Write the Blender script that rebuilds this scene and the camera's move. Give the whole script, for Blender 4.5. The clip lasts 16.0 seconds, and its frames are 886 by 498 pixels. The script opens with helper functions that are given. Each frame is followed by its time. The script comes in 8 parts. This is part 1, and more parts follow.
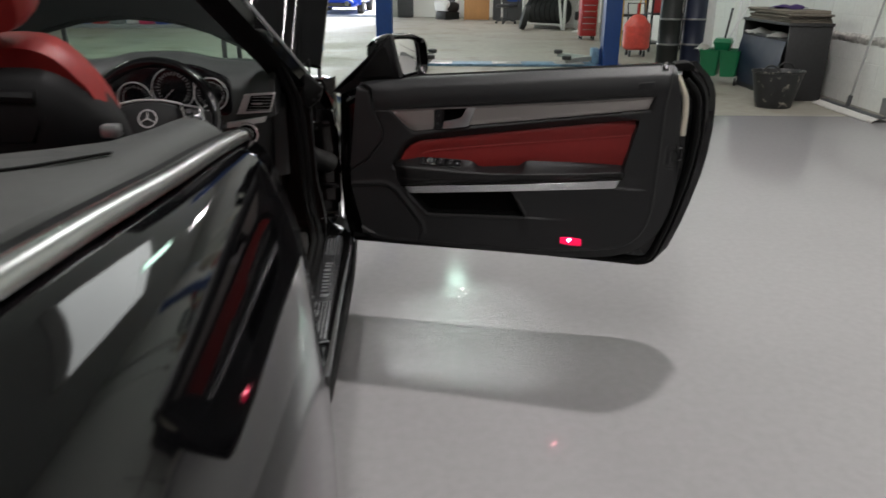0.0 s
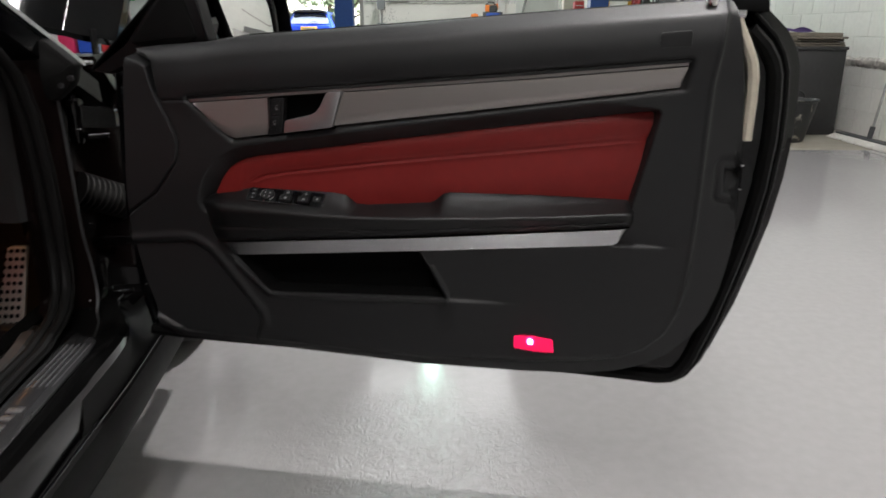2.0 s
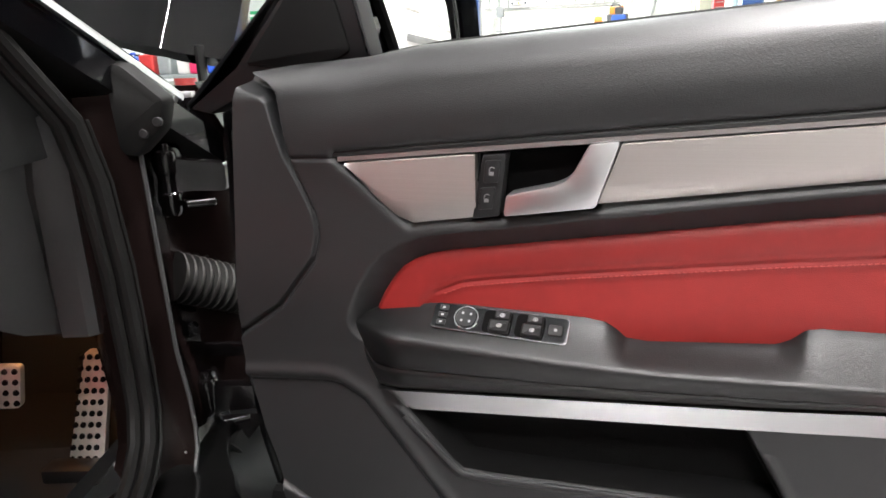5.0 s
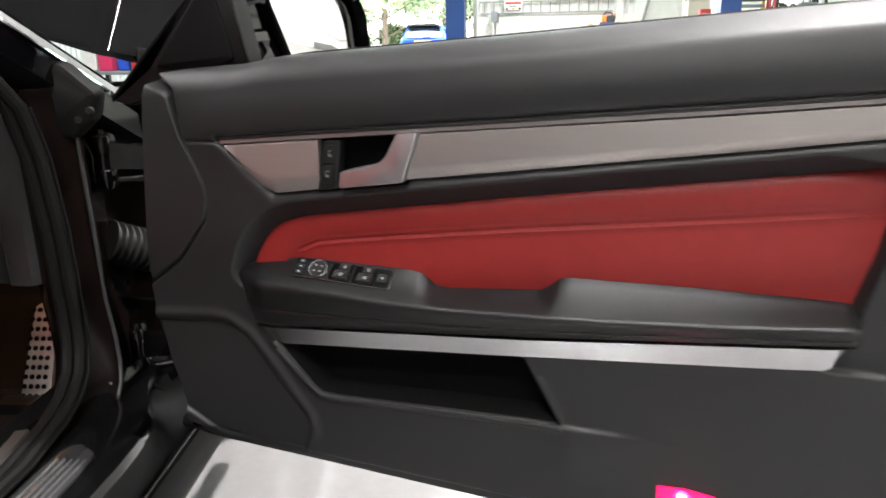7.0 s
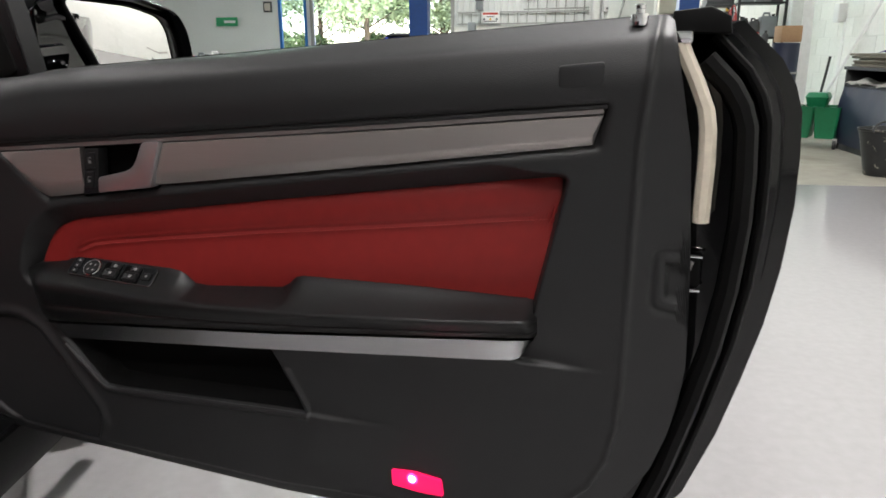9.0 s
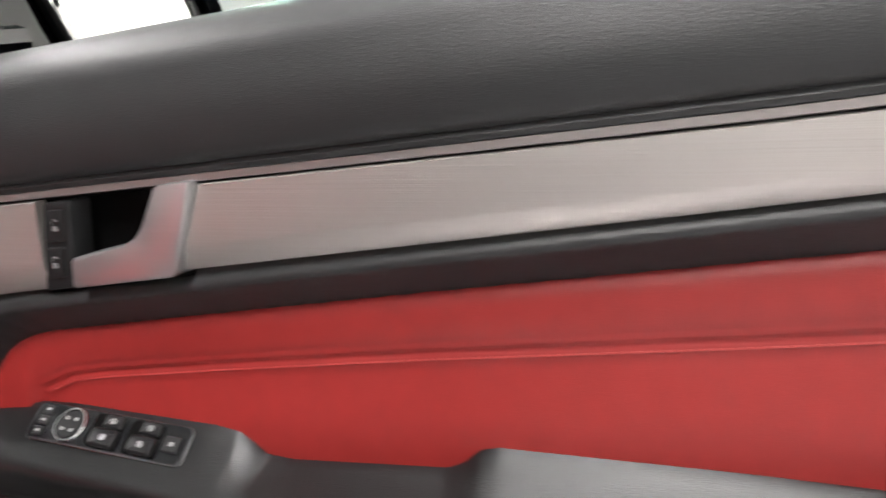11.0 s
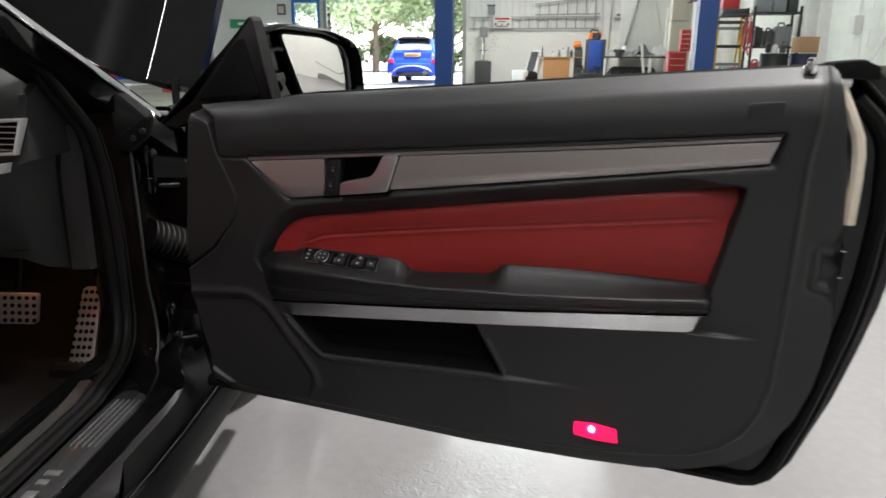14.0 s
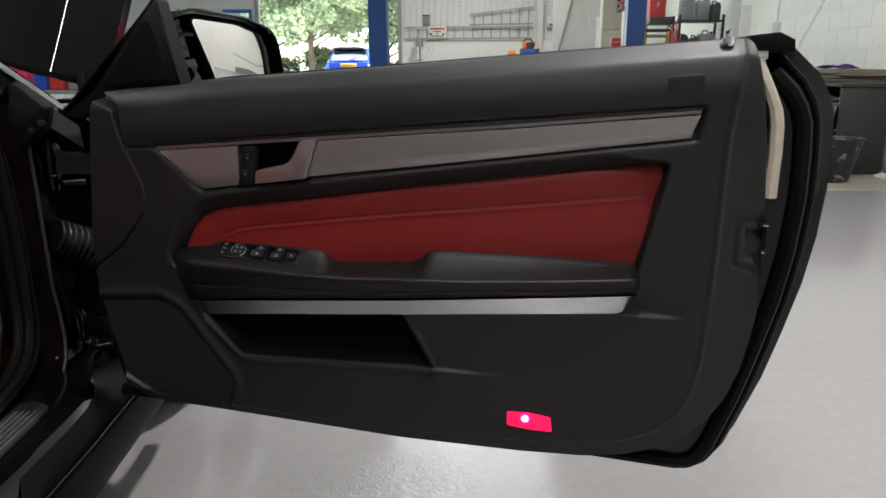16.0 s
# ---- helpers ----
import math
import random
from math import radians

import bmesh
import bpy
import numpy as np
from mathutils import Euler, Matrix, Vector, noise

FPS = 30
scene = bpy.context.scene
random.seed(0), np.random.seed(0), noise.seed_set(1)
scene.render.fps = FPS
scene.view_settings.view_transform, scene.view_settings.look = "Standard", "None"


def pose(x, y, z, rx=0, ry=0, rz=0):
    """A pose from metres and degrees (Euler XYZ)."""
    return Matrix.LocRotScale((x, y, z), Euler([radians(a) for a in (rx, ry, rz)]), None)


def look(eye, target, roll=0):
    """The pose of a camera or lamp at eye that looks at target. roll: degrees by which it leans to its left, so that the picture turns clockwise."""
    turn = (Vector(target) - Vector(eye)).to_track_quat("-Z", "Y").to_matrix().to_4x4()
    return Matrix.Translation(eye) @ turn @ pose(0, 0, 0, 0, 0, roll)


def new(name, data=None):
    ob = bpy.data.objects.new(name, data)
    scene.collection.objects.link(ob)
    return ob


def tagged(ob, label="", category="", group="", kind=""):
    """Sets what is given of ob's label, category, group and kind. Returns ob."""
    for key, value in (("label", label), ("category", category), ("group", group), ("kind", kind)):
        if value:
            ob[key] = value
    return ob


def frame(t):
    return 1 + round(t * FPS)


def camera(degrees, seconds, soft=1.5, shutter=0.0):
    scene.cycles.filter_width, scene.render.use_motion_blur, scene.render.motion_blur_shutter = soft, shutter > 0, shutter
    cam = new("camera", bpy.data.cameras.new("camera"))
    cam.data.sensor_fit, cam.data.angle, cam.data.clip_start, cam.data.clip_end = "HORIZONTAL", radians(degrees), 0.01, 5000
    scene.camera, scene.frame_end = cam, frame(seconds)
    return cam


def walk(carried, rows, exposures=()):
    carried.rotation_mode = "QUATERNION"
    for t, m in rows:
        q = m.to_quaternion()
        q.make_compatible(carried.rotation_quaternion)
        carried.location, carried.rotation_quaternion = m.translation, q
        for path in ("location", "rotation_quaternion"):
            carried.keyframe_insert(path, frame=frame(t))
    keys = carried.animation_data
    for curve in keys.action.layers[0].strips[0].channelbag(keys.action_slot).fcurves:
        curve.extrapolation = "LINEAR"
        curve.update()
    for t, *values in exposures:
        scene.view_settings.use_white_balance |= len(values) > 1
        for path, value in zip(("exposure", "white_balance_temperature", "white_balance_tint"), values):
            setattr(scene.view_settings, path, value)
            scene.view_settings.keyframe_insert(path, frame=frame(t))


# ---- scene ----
cam = camera(64.6, 16.0, soft=1.6, shutter=0.4)
PATH = [
    (0, (0.062, -0.02, 1.249), (0.021, 1.845, 0.526), 0.2),
    (0.5, (0.205, 0.147, 1.268), (0.217, 2.012, 0.548), 1.4),
    (1, (0.269, 0.426, 1.156), (0.265, 2.3, 0.456), 1.6),
    (1.5, (0.277, 0.743, 1.029), (0.267, 2.64, 0.396), 1.4),
    (2, (0.286, 1.064, 0.955), (0.281, 2.973, 0.357), 0.1),
    (2.5, (0.259, 1.273, 0.946), (0.262, 3.192, 0.382), -0.5),
    (3, (0.186, 1.437, 0.936), (0.163, 3.357, 0.373), -1.0),
    (3.5, (0.100, 1.528, 0.944), (0.030, 3.440, 0.362), -1.6),
    (4, (0.044, 1.603, 0.953), (-0.144, 3.501, 0.353), -2.8),
    (6.3, (0.129, 1.631, 0.94), (-0.247, 3.522, 0.406), -1.4),
    (6.5, (0.149, 1.587, 0.954), (-0.218, 3.475, 0.404), -1.5),
    (7, (0.274, 1.446, 0.957), (-0.035, 3.340, 0.392), -0.8),
    (7.5, (0.419, 1.367, 0.966), (0.111, 3.262, 0.408), -0.7),
    (8, (0.520, 1.336, 0.951), (0.251, 3.245, 0.419), -0.2),
    (8.5, (0.571, 1.346, 0.949), (0.314, 3.256, 0.412), -0.2),
    (8.7, (0.599, 1.366, 0.968), (0.333, 3.271, 0.422), 0.0),
    (11, (0.335, 1.864, 0.906), (0.000, 3.781, 0.445), -3.3),
    (11.5, (0.178, 1.837, 0.919), (-0.204, 3.729, 0.395), -1.8),
    (12, (0.094, 1.820, 0.910), (-0.428, 3.583, 0.121), -1.1),
    (12.3, (0.082, 1.784, 0.902), (-0.441, 3.518, 0.054), -1.5),
    (12.5, (0.096, 1.730, 0.904), (-0.431, 3.477, 0.083), -1.4),
    (13, (0.242, 1.511, 0.957), (-0.248, 3.322, 0.264), -0.6),
    (13.5, (0.326, 1.340, 1.015), (-0.087, 3.203, 0.415), -0.1),
    (14, (0.343, 1.163, 1.012), (0.069, 3.071, 0.476), 0.4),
    (14.5, (0.371, 1.078, 0.991), (0.168, 3.002, 0.483), 0.1),
    (15, (0.375, 1.102, 0.982), (0.239, 3.035, 0.488), -0.1),
    (15.5, (0.372, 1.144, 0.966), (0.257, 3.078, 0.472), 0.0),
    (16, (0.368, 1.198, 0.965), (0.256, 3.129, 0.459), -0.0),
]
EXPOSURES = [(0.0, 1.74), (1.5, 1.74), (2.0, 2.05), (2.5, 2.5), (3.0, 3.3), (3.5, 3.8), (4.0, 4.08), (6.5, 3.75), (7.0, 3.45), (7.5, 2.85), (8.0, 2.45), (8.5, 2.4),
             (11.0, 4.1), (11.5, 4.05), (12.0, 4.4), (12.5, 4.6), (13.0, 3.95), (13.5, 3.0), (14.0, 2.4), (14.5, 2.15), (16.0, 2.1)]
walk(cam, [(t, look(eye, target, roll)) for t, eye, target, roll in PATH], EXPOSURES)

# ---- world, sun and lamps ----
world = bpy.data.worlds.new("sky")
scene.world = world
world.use_nodes = True
wn = world.node_tree.nodes
sky = wn.new("ShaderNodeTexSky")
sky.sky_type, sky.sun_disc = "NISHITA", False
sky.sun_elevation, sky.sun_rotation = radians(48), radians(150)
wn["Background"].inputs["Strength"].default_value = 0.15
world.node_tree.links.new(sky.outputs[0], wn["Background"].inputs["Color"])

sun_data = bpy.data.lights.new("sun", "SUN")
sun_data.energy, sun_data.angle, sun_data.color = 5.0, radians(0.5), (1.0, 0.95, 0.88)
sun = new("sun", sun_data)
sun.matrix_world = look((8, 40, 30), (0, 48, 0))


def lamp(name, at, size_x, size_y, watts, colour):
    data = bpy.data.lights.new(name, "AREA")
    data.shape, data.size, data.size_y, data.energy, data.color = "RECTANGLE", size_x, size_y, watts, colour
    ob = new(name, data)
    ob.location = at
    return ob


TUBE = (1.0, 0.965, 0.955)
# Ceiling battens and added fill: place, length along x, length along y, power
BATTENS_AND_FILL = [((1.45, 3.6, 5.0), 0.2, 0.12, 54), ((0.5, 1.5, 5.0), 0.5, 1.4, 11), ((0.9, -1.6, 5.0), 0.3, 0.16, 9), ((0.05, 13.2, 5.0), 0.30, 2.6, 9), 
           ((-4.6, 4.5, 5.0), 0.16, 2.6, 22), ((-4.6, 13.2, 5.0), 0.16, 2.6, 50), ((0.05, 20.0, 5.0), 0.16, 2.6, 60), ((-0.3, -0.7, 5.0), 0.16, 2.6, 34), ((3.4, 2.0, 5.0), 0.16, 1.5, 5)]
# Several are unseen extras that brighten the block wall, door card and back
for spot, lx, ly, power in BATTENS_AND_FILL:
    lamp("tube_light", spot, lx, ly, power, (0.66, 1.0, 0.84) if spot[1] == 13.2 else TUBE)
# Milky rooflight over the lift
ROOFLIGHT = ((0.2, 10.9, 5.3), 2.6, 5.0)
lamp("rooflight_daylight", *ROOFLIGHT, 36, (0.97, 1.0, 0.99))
# Daylight in the opening of the roller door
door_sky = lamp("roller_door_daylight", (-4.75, 24.9, 1.7), 4.4, 3.0, 85, (0.95, 0.98, 1.0))
door_sky.rotation_euler = (radians(-90), 0, 0)

# ---- materials ----
def material(name, base, rough=0.5, metal=0.0, vary=0.15, grain=40.0, bump=0.05, bump_scale=None, coat=0.0, stain=3.0, per_object=0.0, spec=0.5, rough_vary=0.1, aniso=None):
    """Base colour varied at two scales, with fine relief."""
    m = bpy.data.materials.new(name)
    m.use_nodes = True
    n, l = m.node_tree.nodes, m.node_tree.links
    bsdf = n["Principled BSDF"]
    bsdf.inputs["Roughness"].default_value, bsdf.inputs["Metallic"].default_value = rough, metal
    bsdf.inputs["Coat Weight"].default_value, bsdf.inputs["Coat Roughness"].default_value = coat, 0.03
    bsdf.inputs["Specular IOR Level"].default_value = spec
    co = n.new("ShaderNodeTexCoord")
    mp = n.new("ShaderNodeMapping")
    l.new(co.outputs["Object"], mp.inputs["Vector"])
    if aniso:
        mp.inputs["Scale"].default_value = aniso
    fine, broad = n.new("ShaderNodeTexNoise"), n.new("ShaderNodeTexNoise")
    fine.inputs["Scale"].default_value, fine.inputs["Detail"].default_value = grain, 4
    broad.inputs["Scale"].default_value, broad.inputs["Detail"].default_value = stain, 5
    for t in (fine, broad):
        l.new(mp.outputs[0], t.inputs["Vector"])
    mix = n.new("ShaderNodeMath")
    mix.operation = "MULTIPLY_ADD"
    l.new(fine.outputs["Fac"], mix.inputs[0])
    mix.inputs[1].default_value = 0.5
    half = n.new("ShaderNodeMath")
    half.operation = "MULTIPLY"
    half.inputs[1].default_value = 0.5
    l.new(broad.outputs["Fac"], half.inputs[0])
    l.new(half.outputs[0], mix.inputs[2])
    ramp = n.new("ShaderNodeMapRange")
    ramp.inputs["From Min"].default_value, ramp.inputs["From Max"].default_value = 0.3, 0.7
    ramp.inputs["To Min"].default_value, ramp.inputs["To Max"].default_value = 1 - vary, 1 + vary
    l.new(mix.outputs[0], ramp.inputs["Value"])
    value = ramp.outputs[0]
    if per_object:
        info, pr = n.new("ShaderNodeObjectInfo"), n.new("ShaderNodeMapRange")
        pr.inputs["To Min"].default_value, pr.inputs["To Max"].default_value = 1 - per_object, 1 + per_object
        l.new(info.outputs["Random"], pr.inputs["Value"])
        mul = n.new("ShaderNodeMath")
        mul.operation = "MULTIPLY"
        l.new(value, mul.inputs[0])
        l.new(pr.outputs[0], mul.inputs[1])
        value = mul.outputs[0]
    tint = n.new("ShaderNodeVectorMath")
    tint.operation = "SCALE"
    tint.inputs[0].default_value = base[:3]
    l.new(value, tint.inputs["Scale"])
    l.new(tint.outputs[0], bsdf.inputs["Base Color"])
    if rough_vary:
        rr = n.new("ShaderNodeMapRange")
        rr.inputs["From Min"].default_value, rr.inputs["From Max"].default_value = 0.3, 0.7
        rr.inputs["To Min"].default_value, rr.inputs["To Max"].default_value = max(0.02, rough * (1 - rough_vary)), min(1, rough * (1 + rough_vary))
        l.new(broad.outputs["Fac"], rr.inputs["Value"])
        l.new(rr.outputs[0], bsdf.inputs["Roughness"])
    if bump:
        bp = n.new("ShaderNodeBump")
        bp.inputs["Strength"].default_value, bp.inputs["Distance"].default_value = bump, 0.002
        src = fine
        if bump_scale:
            src = n.new("ShaderNodeTexNoise")
            src.inputs["Scale"].default_value, src.inputs["Detail"].default_value = bump_scale, 3
            l.new(mp.outputs[0], src.inputs["Vector"])
        l.new(src.outputs["Fac"], bp.inputs["Height"])
        l.new(bp.outputs[0], bsdf.inputs["Normal"])
    return m


def leather(name, base, rough, pebble=900.0, strength=0.25, aniso=None):
    """Soft-touch skin with a cell grain."""
    m = material(name, base, rough, 0, 0.1, 60, 0, stain=4, spec=0.38, aniso=aniso)
    n, l = m.node_tree.nodes, m.node_tree.links
    co = [x for x in n if x.type == "MAPPING"][0]
    vor = n.new("ShaderNodeTexVoronoi")
    vor.inputs["Scale"].default_value = pebble
    l.new(co.outputs[0], vor.inputs["Vector"])
    wave = n.new("ShaderNodeTexNoise")
    wave.inputs["Scale"].default_value = 14
    l.new(co.outputs[0], wave.inputs["Vector"])
    b1, b2 = n.new("ShaderNodeBump"), n.new("ShaderNodeBump")
    b1.inputs["Strength"].default_value, b1.inputs["Distance"].default_value = strength, 0.0006
    b2.inputs["Strength"].default_value, b2.inputs["Distance"].default_value = 0.12, 0.006
    l.new(wave.outputs["Fac"], b2.inputs["Height"])
    l.new(vor.outputs["Distance"], b1.inputs["Height"])
    l.new(b2.outputs[0], b1.inputs["Normal"])
    l.new(b1.outputs[0], n["Principled BSDF"].inputs["Normal"])
    return m


def glow(name, base, strength):
    m = bpy.data.materials.new(name)
    m.use_nodes = True
    b = m.node_tree.nodes["Principled BSDF"]
    b.inputs["Base Color"].default_value = (*base, 1)
    b.inputs["Emission Color"].default_value, b.inputs["Emission Strength"].default_value = (*base, 1), strength
    return m


def glass(name, tint=(0.9, 0.95, 0.93), rough=0.0):
    m = bpy.data.materials.new(name)
    m.use_nodes = True
    n, l = m.node_tree.nodes, m.node_tree.links
    out = n["Material Output"]
    clear, gloss, mix, lw, fr, ad = n.new("ShaderNodeBsdfTransparent"), n.new("ShaderNodeBsdfGlossy"), n.new("ShaderNodeMixShader"), n.new("ShaderNodeLayerWeight"), n.new("ShaderNodeMath"), n.new("ShaderNodeMath")
    clear.inputs["Color"].default_value = (*tint, 1)
    gloss.inputs["Roughness"].default_value = rough
    lw.inputs["Blend"].default_value = 0.5
    fr.operation, ad.operation = "POWER", "MULTIPLY_ADD"
    fr.inputs[1].default_value, ad.inputs[1].default_value, ad.inputs[2].default_value = 4.0, 0.7, 0.04
    l.new(lw.outputs["Facing"], fr.inputs[0])
    l.new(fr.outputs[0], ad.inputs[0])
    l.new(ad.outputs[0], mix.inputs[0])
    l.new(clear.outputs[0], mix.inputs[1])
    l.new(gloss.outputs[0], mix.inputs[2])
    l.new(mix.outputs[0], out.inputs["Surface"])
    return m


M_CARD = leather("black_soft_trim", (0.0124, 0.0126, 0.0132), 0.47, 1300.0, 0.28, (0.45, 1, 1))
M_ARM = leather("black_armrest_leather", (0.0060, 0.0060, 0.0062), 0.37, 1300.0, 0.3, (0.45, 1, 1))
M_PLASTIC = material("black_grained_plastic", (0.0055, 0.0055, 0.006), 0.55, 0, 0.15, 300, 0.15, spec=0.3)
M_RUBBER = material("black_rubber", (0.0022, 0.0022, 0.0022), 0.6, 0, 0.2, 120, 0.1, spec=0.12)
M_PAINT = material("black_car_paint", (0.0015, 0.0015, 0.0018), 0.05, 0, 0.1, 200, 0.004, bump_scale=40)
M_JAMB = material("black_jamb_paint", (0.0018, 0.0015, 0.0016), 0.14, 0, 0.2, 90, 0.03, bump_scale=30, spec=0.28)
# Brown base carries the red leather's reflection in this black paint
M_PILLAR = material("pillar_paint_with_red_reflection", (0.0050, 0.0030, 0.0028), 0.14, 0, 0.3, 40, 0.03, spec=0.16)
M_SILL = material("black_sill_paint", (0.0026, 0.0026, 0.0026), 0.12, 0, 0.25, 30, 0.03, spec=0.3, stain=8)
M_PIANO = material("gloss_black_plastic", (0.005, 0.005, 0.006), 0.12, 0, 0.1, 60, 0.0)
M_RED = leather("red_leather", (0.190, 0.0125, 0.0112), 0.47, 1100, 0.2)
M_SATIN = material("brushed_satin_trim", (0.355, 0.328, 0.313), 0.4, 0.75, 0.05, 420, 0.12, aniso=(0.01, 1, 3), stain=2)
M_LIP = material("satin_trim_lip", (0.24, 0.215, 0.21), 0.42, 0.75, 0.05, 420, 0.08, aniso=(0.01, 1, 3))
M_ALU = material("satin_aluminium", (0.5, 0.5, 0.51), 0.3, 0.9, 0.04, 200, 0.03, aniso=(0.05, 1, 2))
M_STRIP = material("satin_lower_strip", (0.45, 0.45, 0.46), 0.25, 1.0, 0.05, 300, 0.05, aniso=(0.02, 1, 2))
M_SILVER = material("silver_painted_trim", (0.5, 0.5, 0.5), 0.3, 0.35, 0.04, 60, 0.0)
M_CHROME = material("chrome", (0.75, 0.75, 0.76), 0.09, 1.0, 0.04, 60, 0.0)
M_STEEL = material("zinc_steel", (0.38, 0.38, 0.37), 0.35, 0.9, 0.2, 80, 0.1)
M_PEDAL = material("drilled_pedal_steel", (0.7, 0.66, 0.6), 0.4, 0.6, 0.1, 120, 0.05)
M_BEIGE = material("bare_strip_foam", (0.52, 0.47, 0.38), 0.7, 0, 0.15, 90, 0.15)
M_DIM = material("grey_pictogram", (0.12, 0.12, 0.12), 0.5, 0, 0.05, 50, 0)
# Near-black, barely reflective: puts the shade of hollows into the colour
M_RECESS_SHADE = material("recess_shade_black", (0.0015, 0.0015, 0.0015), 0.6, 0, 0.1, 60, 0, spec=0.04)
M_MARK = material("white_pictogram", (0.30, 0.30, 0.30), 0.5, 0, 0.05, 50, 0)
M_GREYLEATHER = leather("grey_soft_cover", (0.036, 0.038, 0.036), 0.6, 700, 0.3)
M_SEAL = material("grey_black_seal_rubber", (0.0026, 0.0025, 0.0024), 0.6, 0, 0.2, 150, 0.12, spec=0.12)
M_CARPET = material("black_carpet", (0.004, 0.0038, 0.0038), 0.95, 0, 0.4, 500, 0.6)
M_KICK = material("grey_footwell_plastic", (0.016, 0.0163, 0.0168), 0.6, 0, 0.1, 200, 0.1)
M_LAMPRED = glow("red_lens_lit", (1.0, 0.004, 0.085), 0.20)
M_HALO = glow("bulb_halo_glow", (1.0, 0.03, 0.16), 1.1)
M_BULB = glow("lit_bulb", (1.0, 0.3, 0.36), 30.0)
M_MIRROR = material("mirror_glass", (0.80, 0.80, 0.78), 0.01, 1.0, 0.0, 20, 0, rough_vary=0)
M_GLASS = glass("windscreen_glass", (0.72, 0.82, 0.76))
M_TYRE = material("tyre_rubber", (0.02, 0.02, 0.02), 0.75, 0, 0.25, 60, 0.2)

# ---- mesh helpers ----
def part(name, bm, mat, parent=None, label="", sharp=35.0, flat=False):
    bmesh.ops.recalc_face_normals(bm, faces=bm.faces)
    limit = radians(sharp)
    for e in bm.edges:
        e.smooth = len(e.link_faces) == 2 and e.calc_face_angle(0) < limit
    for f in bm.faces:
        f.smooth = not flat
    me = bpy.data.meshes.new(name)
    bm.to_mesh(me)
    bm.free()
    me.materials.append(mat)
    ob = new(name, me)
    ob.parent = parent
    if label:
        ob["label"] = label
    return ob


def thing(name, label, category, group="", kind="", at=(0, 0, 0), rz=0.0):
    ob = new(name)
    ob.location, ob.rotation_euler = at, (0, 0, radians(rz))
    return tagged(ob, label, category, group, kind)


def box(x0, x1, y0, y1, z0, z1, bevel=0.0, seg=2, bm=None):
    out = bm or bmesh.new()
    b = bmesh.new()
    bmesh.ops.create_cube(b, size=1)
    for v in b.verts:
        v.co = Vector(((x0 + x1) / 2 + v.co.x * (x1 - x0), (y0 + y1) / 2 + v.co.y * (y1 - y0), (z0 + z1) / 2 + v.co.z * (z1 - z0)))
    if bevel:
        bmesh.ops.bevel(b, geom=list(b.edges), offset=bevel, segments=seg, profile=0.5, affect="EDGES")
    return merge(out, b)


def merge(out, b, m=None):
    idx = {}
    for v in b.verts:
        idx[v] = out.verts.new(m @ v.co if m else v.co)
    for f in b.faces:
        try:
            out.faces.new([idx[v] for v in f.verts])
        except ValueError:
            pass
    b.free()
    return out


def skin(rails, bm=None, closed=False, caps=False, ring=False):
    """Quads between successive polylines of equal length. ring: each polyline closes on itself."""
    bm = bm or bmesh.new()
    rows = [[bm.verts.new(p) for p in r] for r in rails]
    pairs = list(zip(rows, rows[1:])) + ([(rows[-1], rows[0])] if closed else [])
    n = len(rows[0])
    for a, b in pairs:
        for i in range(n if ring else n - 1):
            j = (i + 1) % n
            bm.faces.new((a[i], a[j], b[j], b[i]))
    if caps:
        for r in (rows[0], rows[-1]):
            if len(r) > 2:
                bm.faces.new(r)
    return bm


def tube(pts, r, seg=8, bm=None, closed=False, taper=None, squash=1.0):
    """A round bar along a polyline."""
    pts = [Vector(p) for p in pts]
    rings, side = [], None
    n = len(pts)
    for i, p in enumerate(pts):
        d = (pts[(i + 1) % n] - pts[i - 1]) if closed else (pts[min(i + 1, n - 1)] - pts[max(i - 1, 0)])
        d.normalize()
        if side is None:
            side = d.orthogonal().normalized()
        side = (side - d * side.dot(d)).normalized()
        up = d.cross(side)
        rad = r * (taper[i] if taper else 1)
        rings.append([p + (side * math.cos(2 * math.pi * k / seg) + up * squash * math.sin(2 * math.pi * k / seg)) * rad for k in range(seg)])
    return skin(rings, bm, closed=closed, caps=not closed, ring=True)


def cyl(p0, p1, r0, r1=None, seg=20, bm=None, bevel=0.0):
    r1 = r0 if r1 is None else r1
    p0, p1 = Vector(p0), Vector(p1)
    if not bevel:
        return tube([p0, p1], 1.0, seg, bm, taper=[r0, r1])
    d = (p1 - p0).normalized() * bevel
    return tube([p0, p0 + d, p1 - d, p1], 1.0, seg, bm, taper=[r0 - bevel, r0, r1, r1 - bevel])


def lathe(profile, centre=(0, 0, 0), seg=24, bm=None, axis="z"):
    """profile: (radius, height) pairs turned about the axis."""
    cx, cy, cz = centre
    rings = []
    for r, h in profile:
        ring = []
        for k in range(seg):
            a = 2 * math.pi * k / seg
            c, s = math.cos(a) * r, math.sin(a) * r
            ring.append({"z": (cx + c, cy + s, cz + h), "y": (cx + c, cy + h, cz + s), "x": (cx + h, cy + c, cz + s)}[axis])
        rings.append(ring)
    return skin(rings, bm, ring=True, caps=True)


